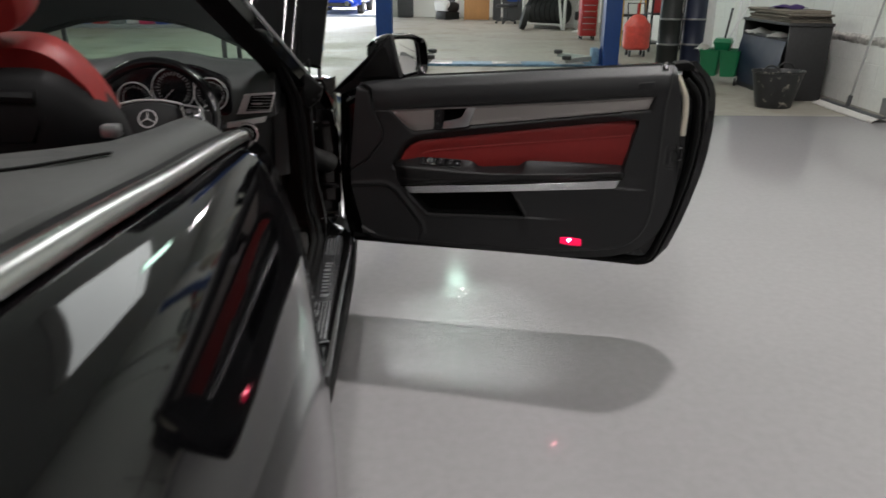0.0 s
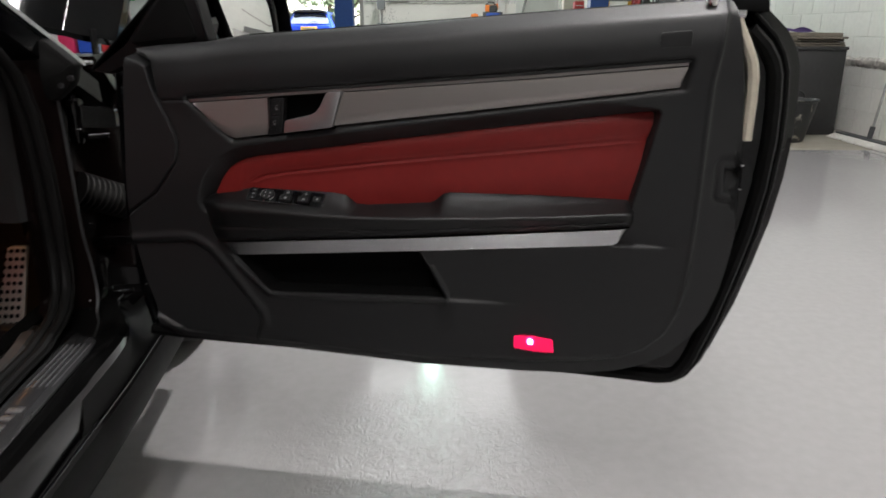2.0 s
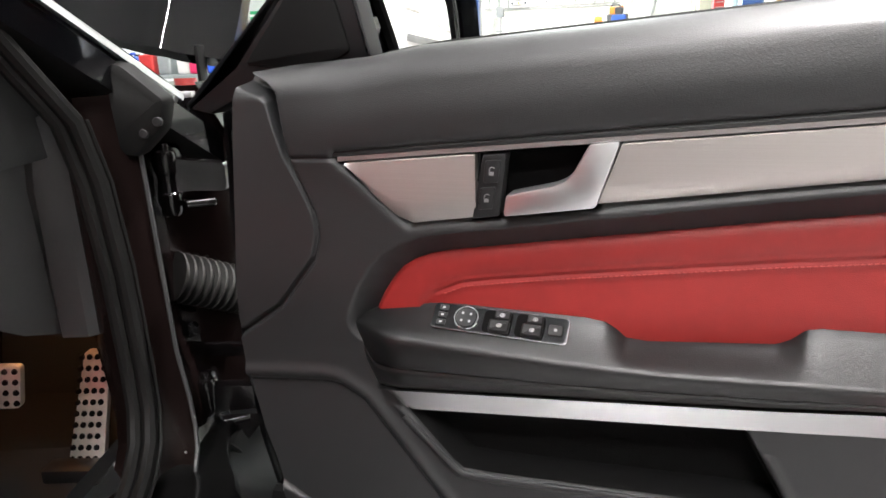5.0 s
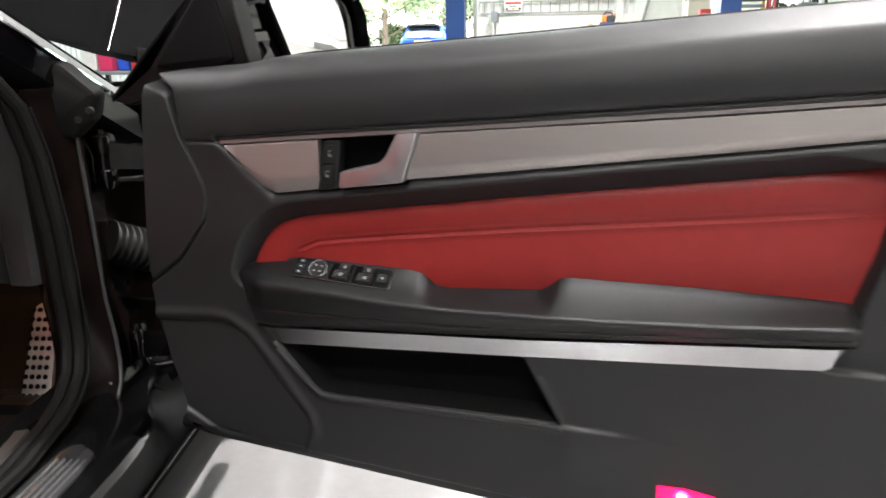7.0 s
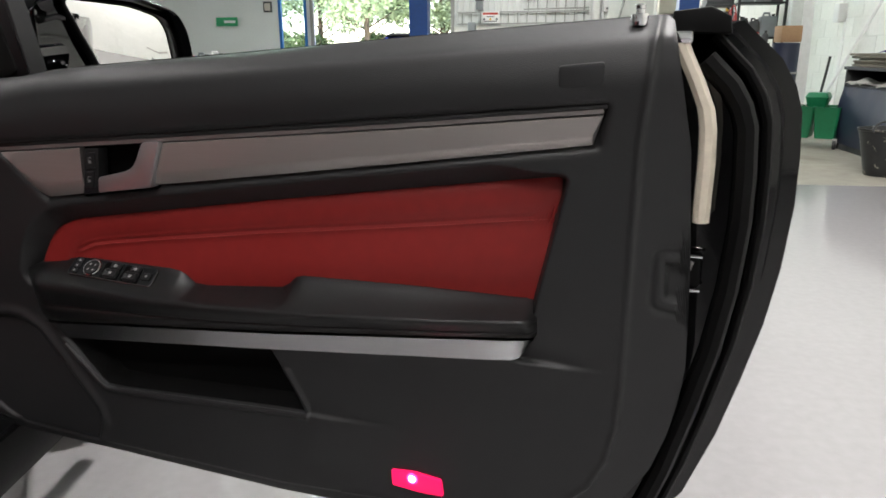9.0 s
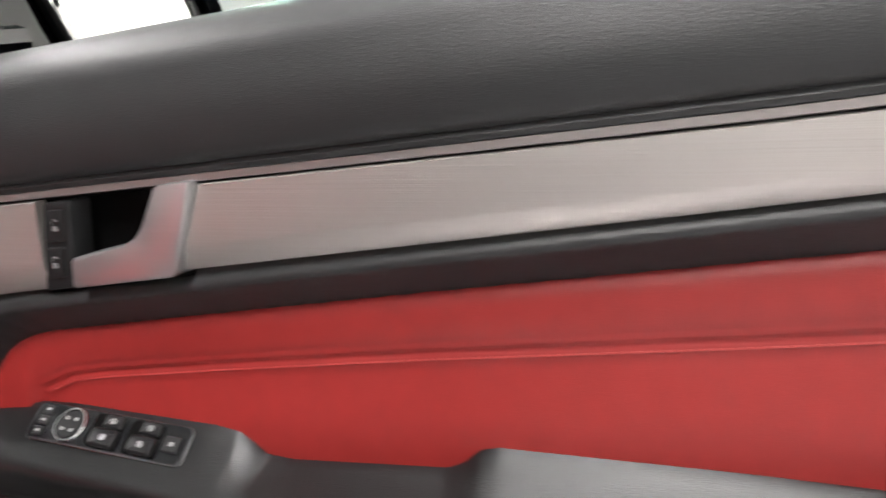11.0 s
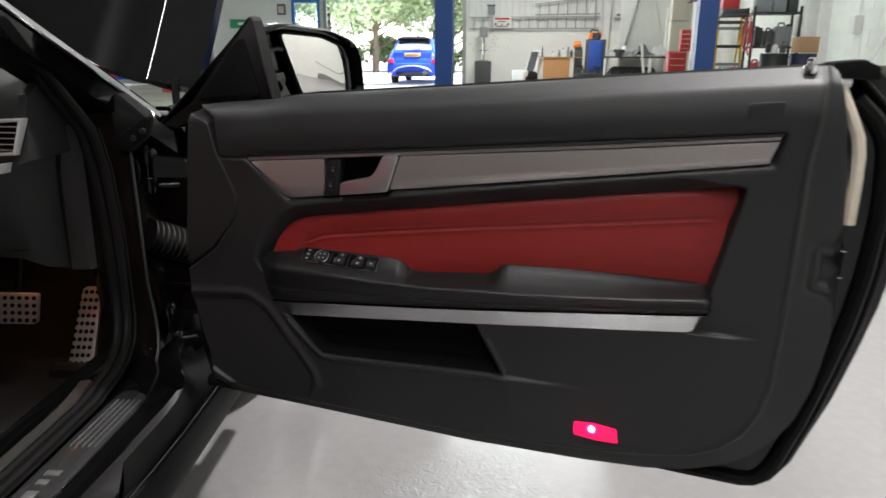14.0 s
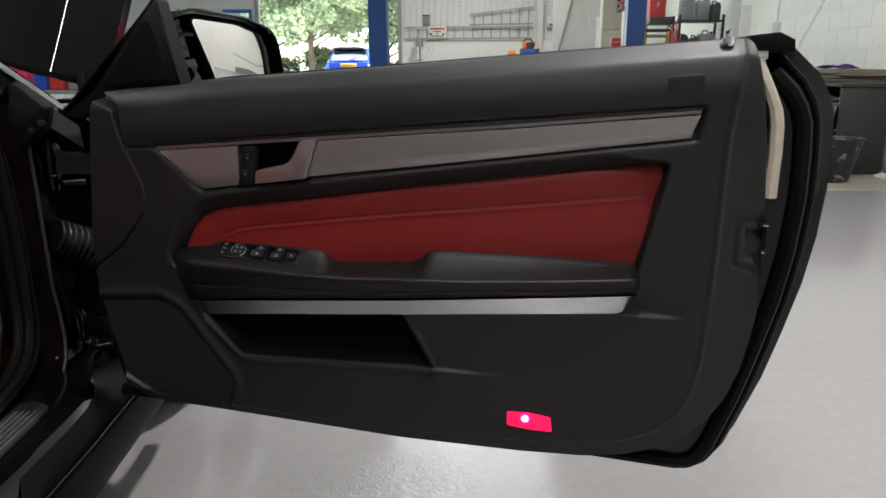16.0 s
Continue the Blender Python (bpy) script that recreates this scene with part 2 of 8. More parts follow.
def inset(poly, d):
    """The polygon moved inwards by d (corners mitred)."""
    area = sum(x0 * y1 - x1 * y0 for (x0, y0), (x1, y1) in zip(poly, poly[1:] + poly[:1]))
    s = 1 if area > 0 else -1
    out = []
    for i, p in enumerate(poly):
        a, b = Vector(poly[i - 1]), Vector(poly[(i + 1) % len(poly)])
        p = Vector(p)
        e0, e1 = (p - a).normalized(), (b - p).normalized()
        n0, n1 = Vector((-e0.y, e0.x)) * s, Vector((-e1.y, e1.x)) * s
        m = n0 + n1
        k = m.length_squared
        out.append(tuple(p + (m * (2 * d / k) if k > 0.3 else n0 * d)))
    return out


def rounded(poly, r, seg=4):
    """The polygon with its corners rounded to about r."""
    out = []
    for i, p in enumerate(poly):
        p, a, b = Vector(p), Vector(poly[i - 1]), Vector(poly[(i + 1) % len(poly)])
        q = min(r, 0.45 * (a - p).length, 0.45 * (b - p).length)
        s, e = p + (a - p).normalized() * q, p + (b - p).normalized() * q
        for k in range(seg + 1):
            t = k / seg
            out.append(tuple(s * (1 - t) ** 2 + p * 2 * t * (1 - t) + e * t * t))
    return out


def slab(poly, front, back, bevel=0.002, bm=None, plane="xz"):
    """A plate with that outline. plane xz: its front faces -y at y = front; xy: its top is at z = front."""
    lay = (lambda p, d: (p[0], d, p[1])) if plane == "xz" else ((lambda p, d: (p[0], p[1], d)) if plane == "xy" else (lambda p, d: (d, p[0], p[1])))
    s = 1 if back > front else -1
    loops = []
    if bevel:
        loops.append([lay(p, front) for p in inset(poly, bevel)])
        loops.append([lay(p, front + s * bevel * 0.3) for p in inset(poly, bevel * 0.3)])
    loops.append([lay(p, front + s * bevel) for p in poly])
    loops.append([lay(p, back) for p in poly])
    return skin(loops, bm, ring=True, caps=True)


def smooth01(a, b, x):
    t = np.clip((x - a) / (b - a), 0, 1)
    return t * t * (3 - 2 * t)


def poly_distance(poly, x, y):
    """Signed distance to a polygon, negative inside."""
    d = np.full(x.shape, 1e9)
    inside = np.zeros(x.shape, bool)
    for (ax, ay), (bx, by) in zip(poly, poly[1:] + poly[:1]):
        ex, ey = bx - ax, by - ay
        t = np.clip(((x - ax) * ex + (y - ay) * ey) / (ex * ex + ey * ey), 0, 1)
        d = np.minimum(d, np.hypot(x - ax - t * ex, y - ay - t * ey))
        cross = ((ay > y) != (by > y)) & (x < (bx - ax) * (y - ay) / (by - ay + 1e-12) + ax)
        inside ^= cross
    return np.where(inside, -d, d)


def line_distance(pts, x, y):
    d = np.full(x.shape, 1e9)
    for (ax, ay), (bx, by) in zip(pts, pts[1:]):
        ex, ey = bx - ax, by - ay
        t = np.clip(((x - ax) * ex + (y - ay) * ey) / (ex * ex + ey * ey), 0, 1)
        d = np.minimum(d, np.hypot(x - ax - t * ex, y - ay - t * ey))
    return d


def grid_part(name, xyz, mat, parent, label=""):
    """A smooth sheet from an array of rows x columns x 3."""
    r, c, _ = xyz.shape
    k = np.arange(r * c).reshape(r, c)
    faces = np.stack([k[:-1, :-1], k[:-1, 1:], k[1:, 1:], k[1:, :-1]], -1).reshape(-1, 4)
    me = bpy.data.meshes.new(name)
    me.from_pydata(xyz.reshape(-1, 3).tolist(), [], faces.tolist())
    me.shade_smooth()
    me.materials.append(mat)
    ob = new(name, me)
    ob.parent = parent
    if label:
        ob["label"] = label
    return ob

# ---- building ----
M_EPOXY = material("grey_floor_paint", (0.275, 0.266, 0.270), 0.10, 0, 0.07, 30, 0.16, bump_scale=7, stain=0.8, rough_vary=0.4)


def rippled(m):
    """A patch of brush ripples in the paint, over the broad unevenness."""
    n, l = m.node_tree.nodes, m.node_tree.links
    co = [x for x in n if x.type == "MAPPING"][0].outputs[0]
    old = [x for x in n if x.type == "BUMP"][0]
    wave, mask, ramp, mul, bp = n.new("ShaderNodeTexNoise"), n.new("ShaderNodeTexNoise"), n.new("ShaderNodeMapRange"), n.new("ShaderNodeMath"), n.new("ShaderNodeBump")
    wave.inputs["Scale"].default_value, wave.inputs["Detail"].default_value, wave.inputs["Distortion"].default_value = 34, 2, 2.6
    mask.inputs["Scale"].default_value, mask.inputs["Detail"].default_value = 4.5, 2
    ramp.inputs["From Min"].default_value, ramp.inputs["From Max"].default_value = 0.72, 0.34
    ramp.inputs["To Min"].default_value, ramp.inputs["To Max"].default_value = 0.035, 1.0
    gap, add = n.new("ShaderNodeVectorMath"), n.new("ShaderNodeMath")
    gap.operation, add.operation = "DISTANCE", "MULTIPLY_ADD"
    gap.inputs[1].default_value = (0.22, 2.35, 0.0)
    add.inputs[1].default_value = 0.35
    l.new(co, gap.inputs[0])
    l.new(gap.outputs["Value"], add.inputs[2])
    mul.operation = "MULTIPLY"
    l.new(co, wave.inputs["Vector"])
    l.new(co, mask.inputs["Vector"])
    l.new(mask.outputs["Fac"], add.inputs[0])
    l.new(add.outputs[0], ramp.inputs["Value"])
    l.new(wave.outputs["Fac"], mul.inputs[0])
    l.new(ramp.outputs[0], mul.inputs[1])
    l.new(mul.outputs[0], bp.inputs["Height"])
    bp.inputs["Strength"].default_value, bp.inputs["Distance"].default_value = 0.5, 0.0043
    l.new(old.outputs[0], bp.inputs["Normal"])
    l.new(bp.outputs[0], n["Principled BSDF"].inputs["Normal"])


rippled(M_EPOXY)
M_CONCRETE = material("worn_brown_concrete", (0.27, 0.25, 0.21), 0.55, 0, 0.25, 8, 0.2, stain=0.7, rough_vary=0.3)
M_BLOCK = material("white_painted_block", (0.8, 0.8, 0.76), 0.6, 0, 0.06, 25, 0.5, stain=1.5, per_object=0.02)
M_MORTAR = material("painted_mortar", (0.76, 0.76, 0.72), 0.8, 0, 0.1, 60, 0.4)
M_CLAD = material("white_cladding", (0.7, 0.71, 0.7), 0.45, 0, 0.05, 20, 0.05, stain=1.0)
M_ROOF = material("pale_roof_lining", (0.55, 0.56, 0.56), 0.6, 0, 0.06, 10, 0.05)
M_PLINTH = material("grey_painted_plinth", (0.2, 0.2, 0.2), 0.7, 0, 0.2, 30, 0.3)
M_PLASTER = material("broken_plaster", (0.47, 0.45, 0.42), 0.9, 0, 0.5, 18, 1.0, stain=9)
M_WHITESTEEL = material("white_painted_steel", (0.72, 0.72, 0.7), 0.45, 0, 0.08, 30, 0.1)
M_BLUE = material("blue_lift_paint", (0.008, 0.05, 0.2), 0.4, 0, 0.15, 30, 0.1)
M_YARD = material("pale_yard_concrete", (0.5, 0.49, 0.46), 0.8, 0, 0.12, 3, 0.3, stain=0.2)

EAST, WEST, NORTH, SOUTH, ROOF = 4.25, -12.5, 25.0, -7.0, 5.6
ground = tagged(part("ground", box(-300, 300, -200, 500, -0.3, -0.03), M_YARD), "pale sunlit concrete yard outside", "ground", kind="structure")
floor = tagged(part("floor", box(WEST, EAST, SOUTH, 6.9, -0.028, 0.0), M_EPOXY), "glossy light grey painted workshop floor", "floor", kind="structure")
tagged(part("floor_2", box(WEST, EAST, 6.9, NORTH + 0.3, -0.028, -0.002), M_CONCRETE), "worn unpainted brown concrete workshop floor", "floor", kind="structure")
tagged(part("ceiling", box(WEST - 0.2, EAST + 0.2, SOUTH - 0.2, NORTH + 0.3, ROOF, ROOF + 0.2), M_ROOF), "pale lined workshop roof", "ceiling", kind="structure")
wall_south = tagged(part("wall_south", box(WEST, EAST, SOUTH - 0.2, SOUTH, 0, ROOF), M_CLAD), "plain white workshop end wall", "wall", kind="structure")


def corrugated(x0, x1, z0, z1, y, pitch=0.2, depth=0.035):
    """Trapezoid sheet cladding that faces -y."""
    pts, x = [], x0
    while x < x1 - 1e-6:
        for f, d in ((0.0, 0), (0.62, 0), (0.72, depth), (0.9, depth), (1.0, 0)):
            if x + f * pitch <= x1:
                pts.append((x + f * pitch, y - d))
        x += pitch
    return skin([[(px, py, z0) for px, py in pts], [(px, py, z1) for px, py in pts]])


DX0, DX1, DTOP = -7.1, -2.42, 3.25
wall_north = tagged(new("wall_north"), "white end wall, blockwork below and ribbed cladding above", "wall", kind="structure")
part("wall_panel", box(DX1, EAST, NORTH, NORTH + 0.2, 0, 1.75), M_BLOCK, wall_north)
part("wall_panel", box(DX1, EAST, NORTH + 0.06, NORTH + 0.2, 1.75, ROOF), M_CLAD, wall_north)
part("cladding", corrugated(DX1, EAST, 1.75, ROOF, NORTH + 0.05), M_CLAD, wall_north)
part("wall_panel", box(DX0, DX1, NORTH + 0.06, NORTH + 0.2, DTOP, ROOF), M_CLAD, wall_north)
part("cladding", corrugated(DX0, DX1, DTOP, ROOF, NORTH + 0.05), M_CLAD, wall_north)
WX0, WX1, WZ1 = -8.27, -7.3, 2.75
part("wall_panel", box(WX1, DX0, NORTH, NORTH + 0.2, 0, ROOF), M_CLAD, wall_north)
part("wall_panel", box(WEST, WX0, NORTH, NORTH + 0.2, 0, ROOF), M_CLAD, wall_north)
part("wall_panel", box(WX0, WX1, NORTH, NORTH + 0.2, WZ1, ROOF), M_CLAD, wall_north)
frame_bm = box(WX0, WX0 + 0.09, NORTH - 0.03, NORTH + 0.1, 0, WZ1)
for spec in ((WX1 - 0.09, WX1, 0, WZ1), (WX0 + 0.09, WX1 - 0.09, WZ1 - 0.12, WZ1), (WX0 + 0.09, WX1 - 0.09, 1.0, 1.1)):
    box(spec[0], spec[1], NORTH - 0.03, NORTH + 0.1, spec[2], spec[3], bm=frame_bm)
door_2 = tagged(new("door_2"), "blue framed glazed side door", "door", kind="structure")
part("door_frame", frame_bm, material("bright_blue_frame", (0.02, 0.14, 0.42), 0.4), door_2)
part("door_panel", box(WX0 + 0.09, WX1 - 0.09, NORTH + 0.02, NORTH + 0.05, 0, 1.0), M_BLUE, door_2)
pane = part("pane", box(WX0 + 0.09, WX1 - 0.09, NORTH + 0.03, NORTH + 0.036, 1.1, WZ1 - 0.12), glass("clear_pane"), door_2)
pane.visible_shadow = False
door_1 = tagged(new("door_1"), "open roller shutter doorway with grey steel guides", "doorway", kind="structure")
M_GUIDE = material("grey_steel_guide", (0.3, 0.3, 0.29), 0.5, 0.4)
for gx in (DX0, DX1):
    part("guide_rail", box(gx - 0.06, gx + 0.06, NORTH - 0.1, NORTH - 0.004, 0, DTOP + 0.2, 0.006), M_GUIDE, door_1)
part("shutter_roll", lathe([(0.02, 0), (0.24, 0.01), (0.24, DX1 - DX0 - 0.01), (0.02, DX1 - DX0)], (DX0, NORTH - 0.27, DTOP + 0.28), 24, axis="x"), M_GUIDE, door_1)
part("shutter_edge", box(DX0 + 0.07, DX1 - 0.07, NORTH - 0.06, NORTH - 0.03, DTOP - 0.1, DTOP + 0.28, 0.01), M_GUIDE, door_1)

wall_west = tagged(new("wall_west"), "white ribbed clad workshop side wall", "wall", kind="structure")
part("wall_panel", box(WEST - 0.2, WEST, SOUTH, NORTH, 0, ROOF), M_CLAD, wall_west)
ribs = corrugated(SOUTH, NORTH, 0.0, ROOF, 0.0)
bmesh.ops.transform(ribs, matrix=pose(WEST + 0.001, 0, 0, 0, 0, 90), verts=ribs.verts)
part("cladding", ribs, M_CLAD, wall_west)

# The block wall beside the car, with recessed joints
wall_east = tagged(new("wall_east"), "white painted concrete block wall with a rough plaster line", "wall", kind="structure")
part("mortar_bed", box(EAST + 0.002, EAST + 0.25, SOUTH, NORTH, 0, ROOF), M_MORTAR, wall_east)
part("plinth", box(EAST - 0.02, EAST + 0.006, 4.2, 7.05, 0, 0.16, 0.006), M_PLINTH, wall_east, "dark grey painted plinth")
rng = random.Random(4)
band = []
for k in range(90):
    y = 4.0 + k * 0.055
    band.append([(EAST + 0.002, y, 0.60 + 0.02 * rng.random()), (EAST - 0.012 - 0.02 * rng.random(), y, 0.635 + 0.02 * rng.random()),
                 (EAST - 0.015 - 0.02 * rng.random(), y, 0.67 + 0.02 * rng.random()), (EAST + 0.002, y, 0.70 + 0.025 * rng.random())])
part("plaster_line", skin(band), M_PLASTER, wall_east, "broken rough plaster line")
column_bm = box(EAST - 0.16, EAST, 12.7, 12.86, 0, ROOF, 0.004)
tagged(part("column", column_bm, M_WHITESTEEL), "white painted steel wall column", "column", kind="structure")

# ---- the car ----
CAR_AT, CAR_TURN = (-0.45, 2.53, 0.0), 6.7
car = thing("convertible_car", "glossy black convertible with open door, raised bonnet and red leather", "car", at=CAR_AT, rz=CAR_TURN)

# The driver's door stands open. Its own frame: x from the hinge to the lock, -y into the cabin, z up.
door_pose = pose(*CAR_AT, 0, 0, CAR_TURN).inverted() @ pose(-0.162, 2.312, 0, 0, 0, -9.73)
TOP = [(-0.16, 0.922), (-0.10, 0.926), (0.018, 0.934), (0.081, 0.944), (0.40, 0.966), (0.653, 0.985), (0.888, 1.001)]
BOTTOM = [(-0.16, 0.395), (-0.13, 0.38), (-0.09, 0.371), (0.06, 0.366), (0.4, 0.352), (0.6, 0.352), (0.70, 0.356), (0.76, 0.366), (0.81, 0.383), (0.85, 0.406), (0.882, 0.438), (0.907, 0.478), (0.924, 0.528), (0.933, 0.575), (0.937, 0.616)]
REAR = [(0.888, 1.001), (0.895, 0.995), (0.921, 0.87), (0.932, 0.74), (0.937, 0.616)]
CREASE = [(0.89, 1.1), (0.871, 0.872), (0.869, 0.715), (0.868, 0.588), (0.865, 0.535), (0.855, 0.488), (0.836, 0.449), (0.806, 0.420), (0.766, 0.401), (0.70, 0.389), (0.6, 0.379), (0.4, 0.371), (0.0, 0.385), (-0.13, 0.395), (-0.2, 0.42), (-0.2, 1.1)]
RED = [(0.016, 0.652), (0.03, 0.684), (0.044, 0.705), (0.056, 0.717), (0.07, 0.726), (0.088, 0.733), (0.11, 0.738), (0.25, 0.7585), (0.407, 0.781), (0.6, 0.807), (0.784, 0.831), (0.792, 0.829), (0.79, 0.818), (0.758, 0.672), (0.4, 0.655), (0.2, 0.648)]
POCKET = [(0.046, 0.556), (0.105, 0.49), (0.117, 0.481), (0.15, 0.480), (0.412, 0.489), (0.454, 0.489), (0.401, 0.585)]
SPEAKER = [(-0.165, 0.56), (-0.05, 0.571), (-0.03, 0.569), (0.0, 0.552), (0.088, 0.437), (0.092, 0.415), (0.08, 0.378), (-0.07, 0.386), (-0.165, 0.44)]
FLAP = [(-0.15, 0.918), (-0.123, 0.918), (-0.085, 0.905), (-0.074, 0.897), (-0.062, 0.837), (-0.036, 0.775), (-0.034, 0.752), (-0.042, 0.724), (-0.093, 0.664), (-0.165, 0.615)]
TRIM_TOP, TRIM_LOW = [(0.0, 0.838), (0.3, 0.862), (0.6, 0.8865), (0.833, 0.908)], [(0.0, 0.838), (0.03, 0.80), (0.055, 0.778), (0.074, 0.771), (0.3, 0.7995), (0.6, 0.839), (0.826, 0.870), (0.829, 0.874), (0.833, 0.909)]


def along(pts, x):
    return np.interp(x, [p[0] for p in pts], [p[1] for p in pts])


def card_depth(u, v):
    """How far the door card stands out towards the cabin."""
    w = -0.016 + 0.016 * smooth01(0.56, 0.72, v)
    t = along(TOP, u) - v
    r, flat_top = 0.034, smooth01(0.10, 0.65, u)
    bend = 0.5 * (0.021 - t + np.sqrt((0.021 - t) ** 2 + 0.005 ** 2))
    w = w - (1 - flat_top) * np.where(t < r, 1.4 * (r - np.sqrt(np.maximum(r * r - (r - np.clip(t, 0, r)) ** 2, 0))), 0) - flat_top * 1.9 * bend
    w = w + 0.012 * np.exp(-(((t - 0.065) / 0.04) ** 2)) * smooth01(-0.12, 0.02, u)
    out = np.maximum(poly_distance(CREASE, u, v), 0)
    w = w - 0.24 * out - 0.003 * smooth01(0, 0.006, out)
    red = poly_distance(RED, u, v)
    roll = 0.024 - 0.017 * smooth01(0.70, 0.79, u + 0.2 * (0.83 - v))
    w = w - 0.026 * np.clip(1 - red / roll, 0, 1) - 0.012 * (1 - smooth01(-0.006, -0.001, red))
    trim = poly_distance(TRIM_TOP[:1] + [(0.833, 0.909), (0.826, 0.871), (0.074, 0.771)], u, v)
    w = np.minimum(w, -0.003) + np.maximum(w + 0.003, 0) * smooth01(-0.001, 0.008, trim)
    w = w - 0.003 * (1 - smooth01(0.0, 0.014, trim)) * smooth01(-0.05, 0.0, u)
    pull = poly_distance([(0.139, 0.776), (0.151, 0.843), (0.284, 0.853), (0.262, 0.793)], u, v)
    w = w - 0.034 * (1 - smooth01(-0.003, 0.0, pull))
    flap = line_distance(FLAP, u, v)
    near_top = smooth01(0.80, 0.90, v)
    w = w - (0.008 + 0.020 * near_top) * np.exp(-((flap / (0.003 + 0.0035 * near_top)) ** 4)) - 0.005 * (1 - smooth01(-0.006, 0.003, poly_distance(FLAP, u, v)))
    seam = np.abs(v - 0.8365 - 0.02 * u)
    w = w - 0.004 * np.exp(-((seam / 0.002) ** 2)) * smooth01(-0.066, -0.045, u) * (1 - smooth01(0.0, 0.01, u))
    speaker = poly_distance(SPEAKER, u, v)
    w = w + 0.0045 * np.exp(-(((speaker - 0.011) / 0.008) ** 2)) * smooth01(0.395, 0.43, v) - 0.005 * (1 - smooth01(-0.004, 0.001, speaker)) - 0.003 * np.exp(-((speaker / 0.0025) ** 2))
    pocket = poly_distance(POCKET, u, v)
    w = w + 0.004 * np.exp(-(((pocket - 0.006) / 0.004) ** 2)) * (v < 0.55) * (u < 0.46)
    w = w - 0.06 * (1 - smooth01(-0.005, 0.0, pocket))
    ledge = (v - (0.489 - 0.012 * (u - 0.454)))
    w = w + 0.006 * (1 - smooth01(0.45, 0.63, u)) * smooth01(0.43, 0.475, u) * (1 - smooth01(-0.004, 0.003, ledge)) * smooth01(-0.09, -0.02, ledge)
    rib = v - 0.607
    w = w - 0.010 * (1 - smooth01(0.76, 0.86, u)) * smooth01(0.735, 0.75, u) * (1 - smooth01(-0.002, 0.004, -rib)) * (1 - smooth01(0.005, 0.05, rib))
    latch = poly_distance([(0.905, 0.745), (0.96, 0.745), (0.96, 0.69), (0.905, 0.70)], u, v)
    w = w - 0.012 * (1 - smooth01(-0.006, 0.0, latch)) - 0.004 * np.exp(-(((latch - 0.012) / 0.004) ** 2))
    crease_line = np.abs(poly_distance(CREASE, u, v))
    w = w + 0.0022 * np.exp(-((crease_line / 0.004) ** 2)) * (u > 0.5)
    return w


cols = np.concatenate([np.linspace(-0.16, 0.5, 300), np.linspace(0.5, 0.9368, 190)[1:]])
steps = np.concatenate([np.linspace(0, 0.96, 270), np.linspace(0.96, 1, 46)[1:]])
high = np.where(cols > 0.888, np.interp(cols, [p[0] for p in REAR], [p[1] for p in REAR]), along(TOP, cols))
low = along(BOTTOM, cols)
uu = np.repeat(cols[None], len(steps), 0)
vv = low[None] + (high - low)[None] * steps[:, None]
# The front edge of the card follows a shallow bow
FRONT = [(0.36, -0.118), (0.44, -0.128), (0.49, -0.143), (0.56, -0.155), (0.64, -0.155), (0.72, -0.143), (0.80, -0.134), (0.86, -0.127), (0.93, -0.117)]
uu = uu + (along(FRONT, vv) + 0.16) * (1 - smooth01(-0.16, -0.05, uu))
door_shell_outline = [(-0.205, 0.334), (-0.185, 0.319), (0.0, 0.315), (0.4, 0.313), (0.7, 0.307), (0.85, 0.301), (0.88, 0.306), (0.907, 0.322), (0.931, 0.36), (0.962, 0.45), (0.984, 0.532), (1.005, 0.62), (1.017, 0.698),
                      (1.023, 0.78), (1.022, 0.84), (1.018, 0.894), (1.008, 0.925), (0.99, 0.955), (0.945, 1.0), (0.90, 0.995), (0.65, 0.975), (0.40, 0.956), (0.08, 0.934), (0.0, 0.922), (-0.15, 0.905), (-0.22, 0.875), (-0.235, 0.6), (-0.225, 0.42)]


def lap(p, k):
    """The outer skin laps past the frame at the lock edge and the foot."""
    return (p[0] + 0.03 * k * float(smooth01(0.82, 0.97, np.array(p[0]))), p[1] - 0.010 * k * float(1 - smooth01(0.34, 0.42, np.array(p[1]))))


rails = [[(q[0], y, q[1]) for q in (lap(p, k) for p in inset(door_shell_outline, d))] for y, d, k in
         ((0.075, 0.085, 0), (0.070, 0.055, 0), (0.085, 0.035, 0), (0.10, 0.03, 0), (0.107, 0.016, 0), (0.112, 0.006, 0.1), (0.125, 0.007, 0.15), (0.165, 0.007, 0.3), (0.184, 0.005, 0.5), (0.19, 0.0, 1.0), (0.204, 0.001, 1.0), (0.212, 0.008, 1.0), (0.225, 0.04, 0.8), (0.235, 0.09, 0.5))]
driver_door = part("driver_door", skin(rails, ring=True, caps=True), M_PAINT, car, "open driver door, black outside, red and black leather inside")
driver_door.matrix_basis = door_pose


def on_door(name, bm, mat, label="", sharp=35.0):
    return part(name, bm, mat, driver_door, label, sharp)


grid_part("door_card", np.stack([uu, -card_depth(uu, vv), vv], -1), M_CARD, driver_door, "black soft moulded door card")
# Edge of the card back to the shell
edge = [(along(FRONT, v), v) for v in np.linspace(0.92, 0.385, 16)] + [(c, l) for c, l in zip(cols[::6], low[::6]) if c > -0.11] + REAR[::-1]
on_door("card_rim", skin([[(u, -float(card_depth(np.array([u]), np.array([v]))[0]), v) for u, v in edge], [(u - 0.004, 0.095, v + 0.004) for u, v in edge]]), M_PLASTIC)


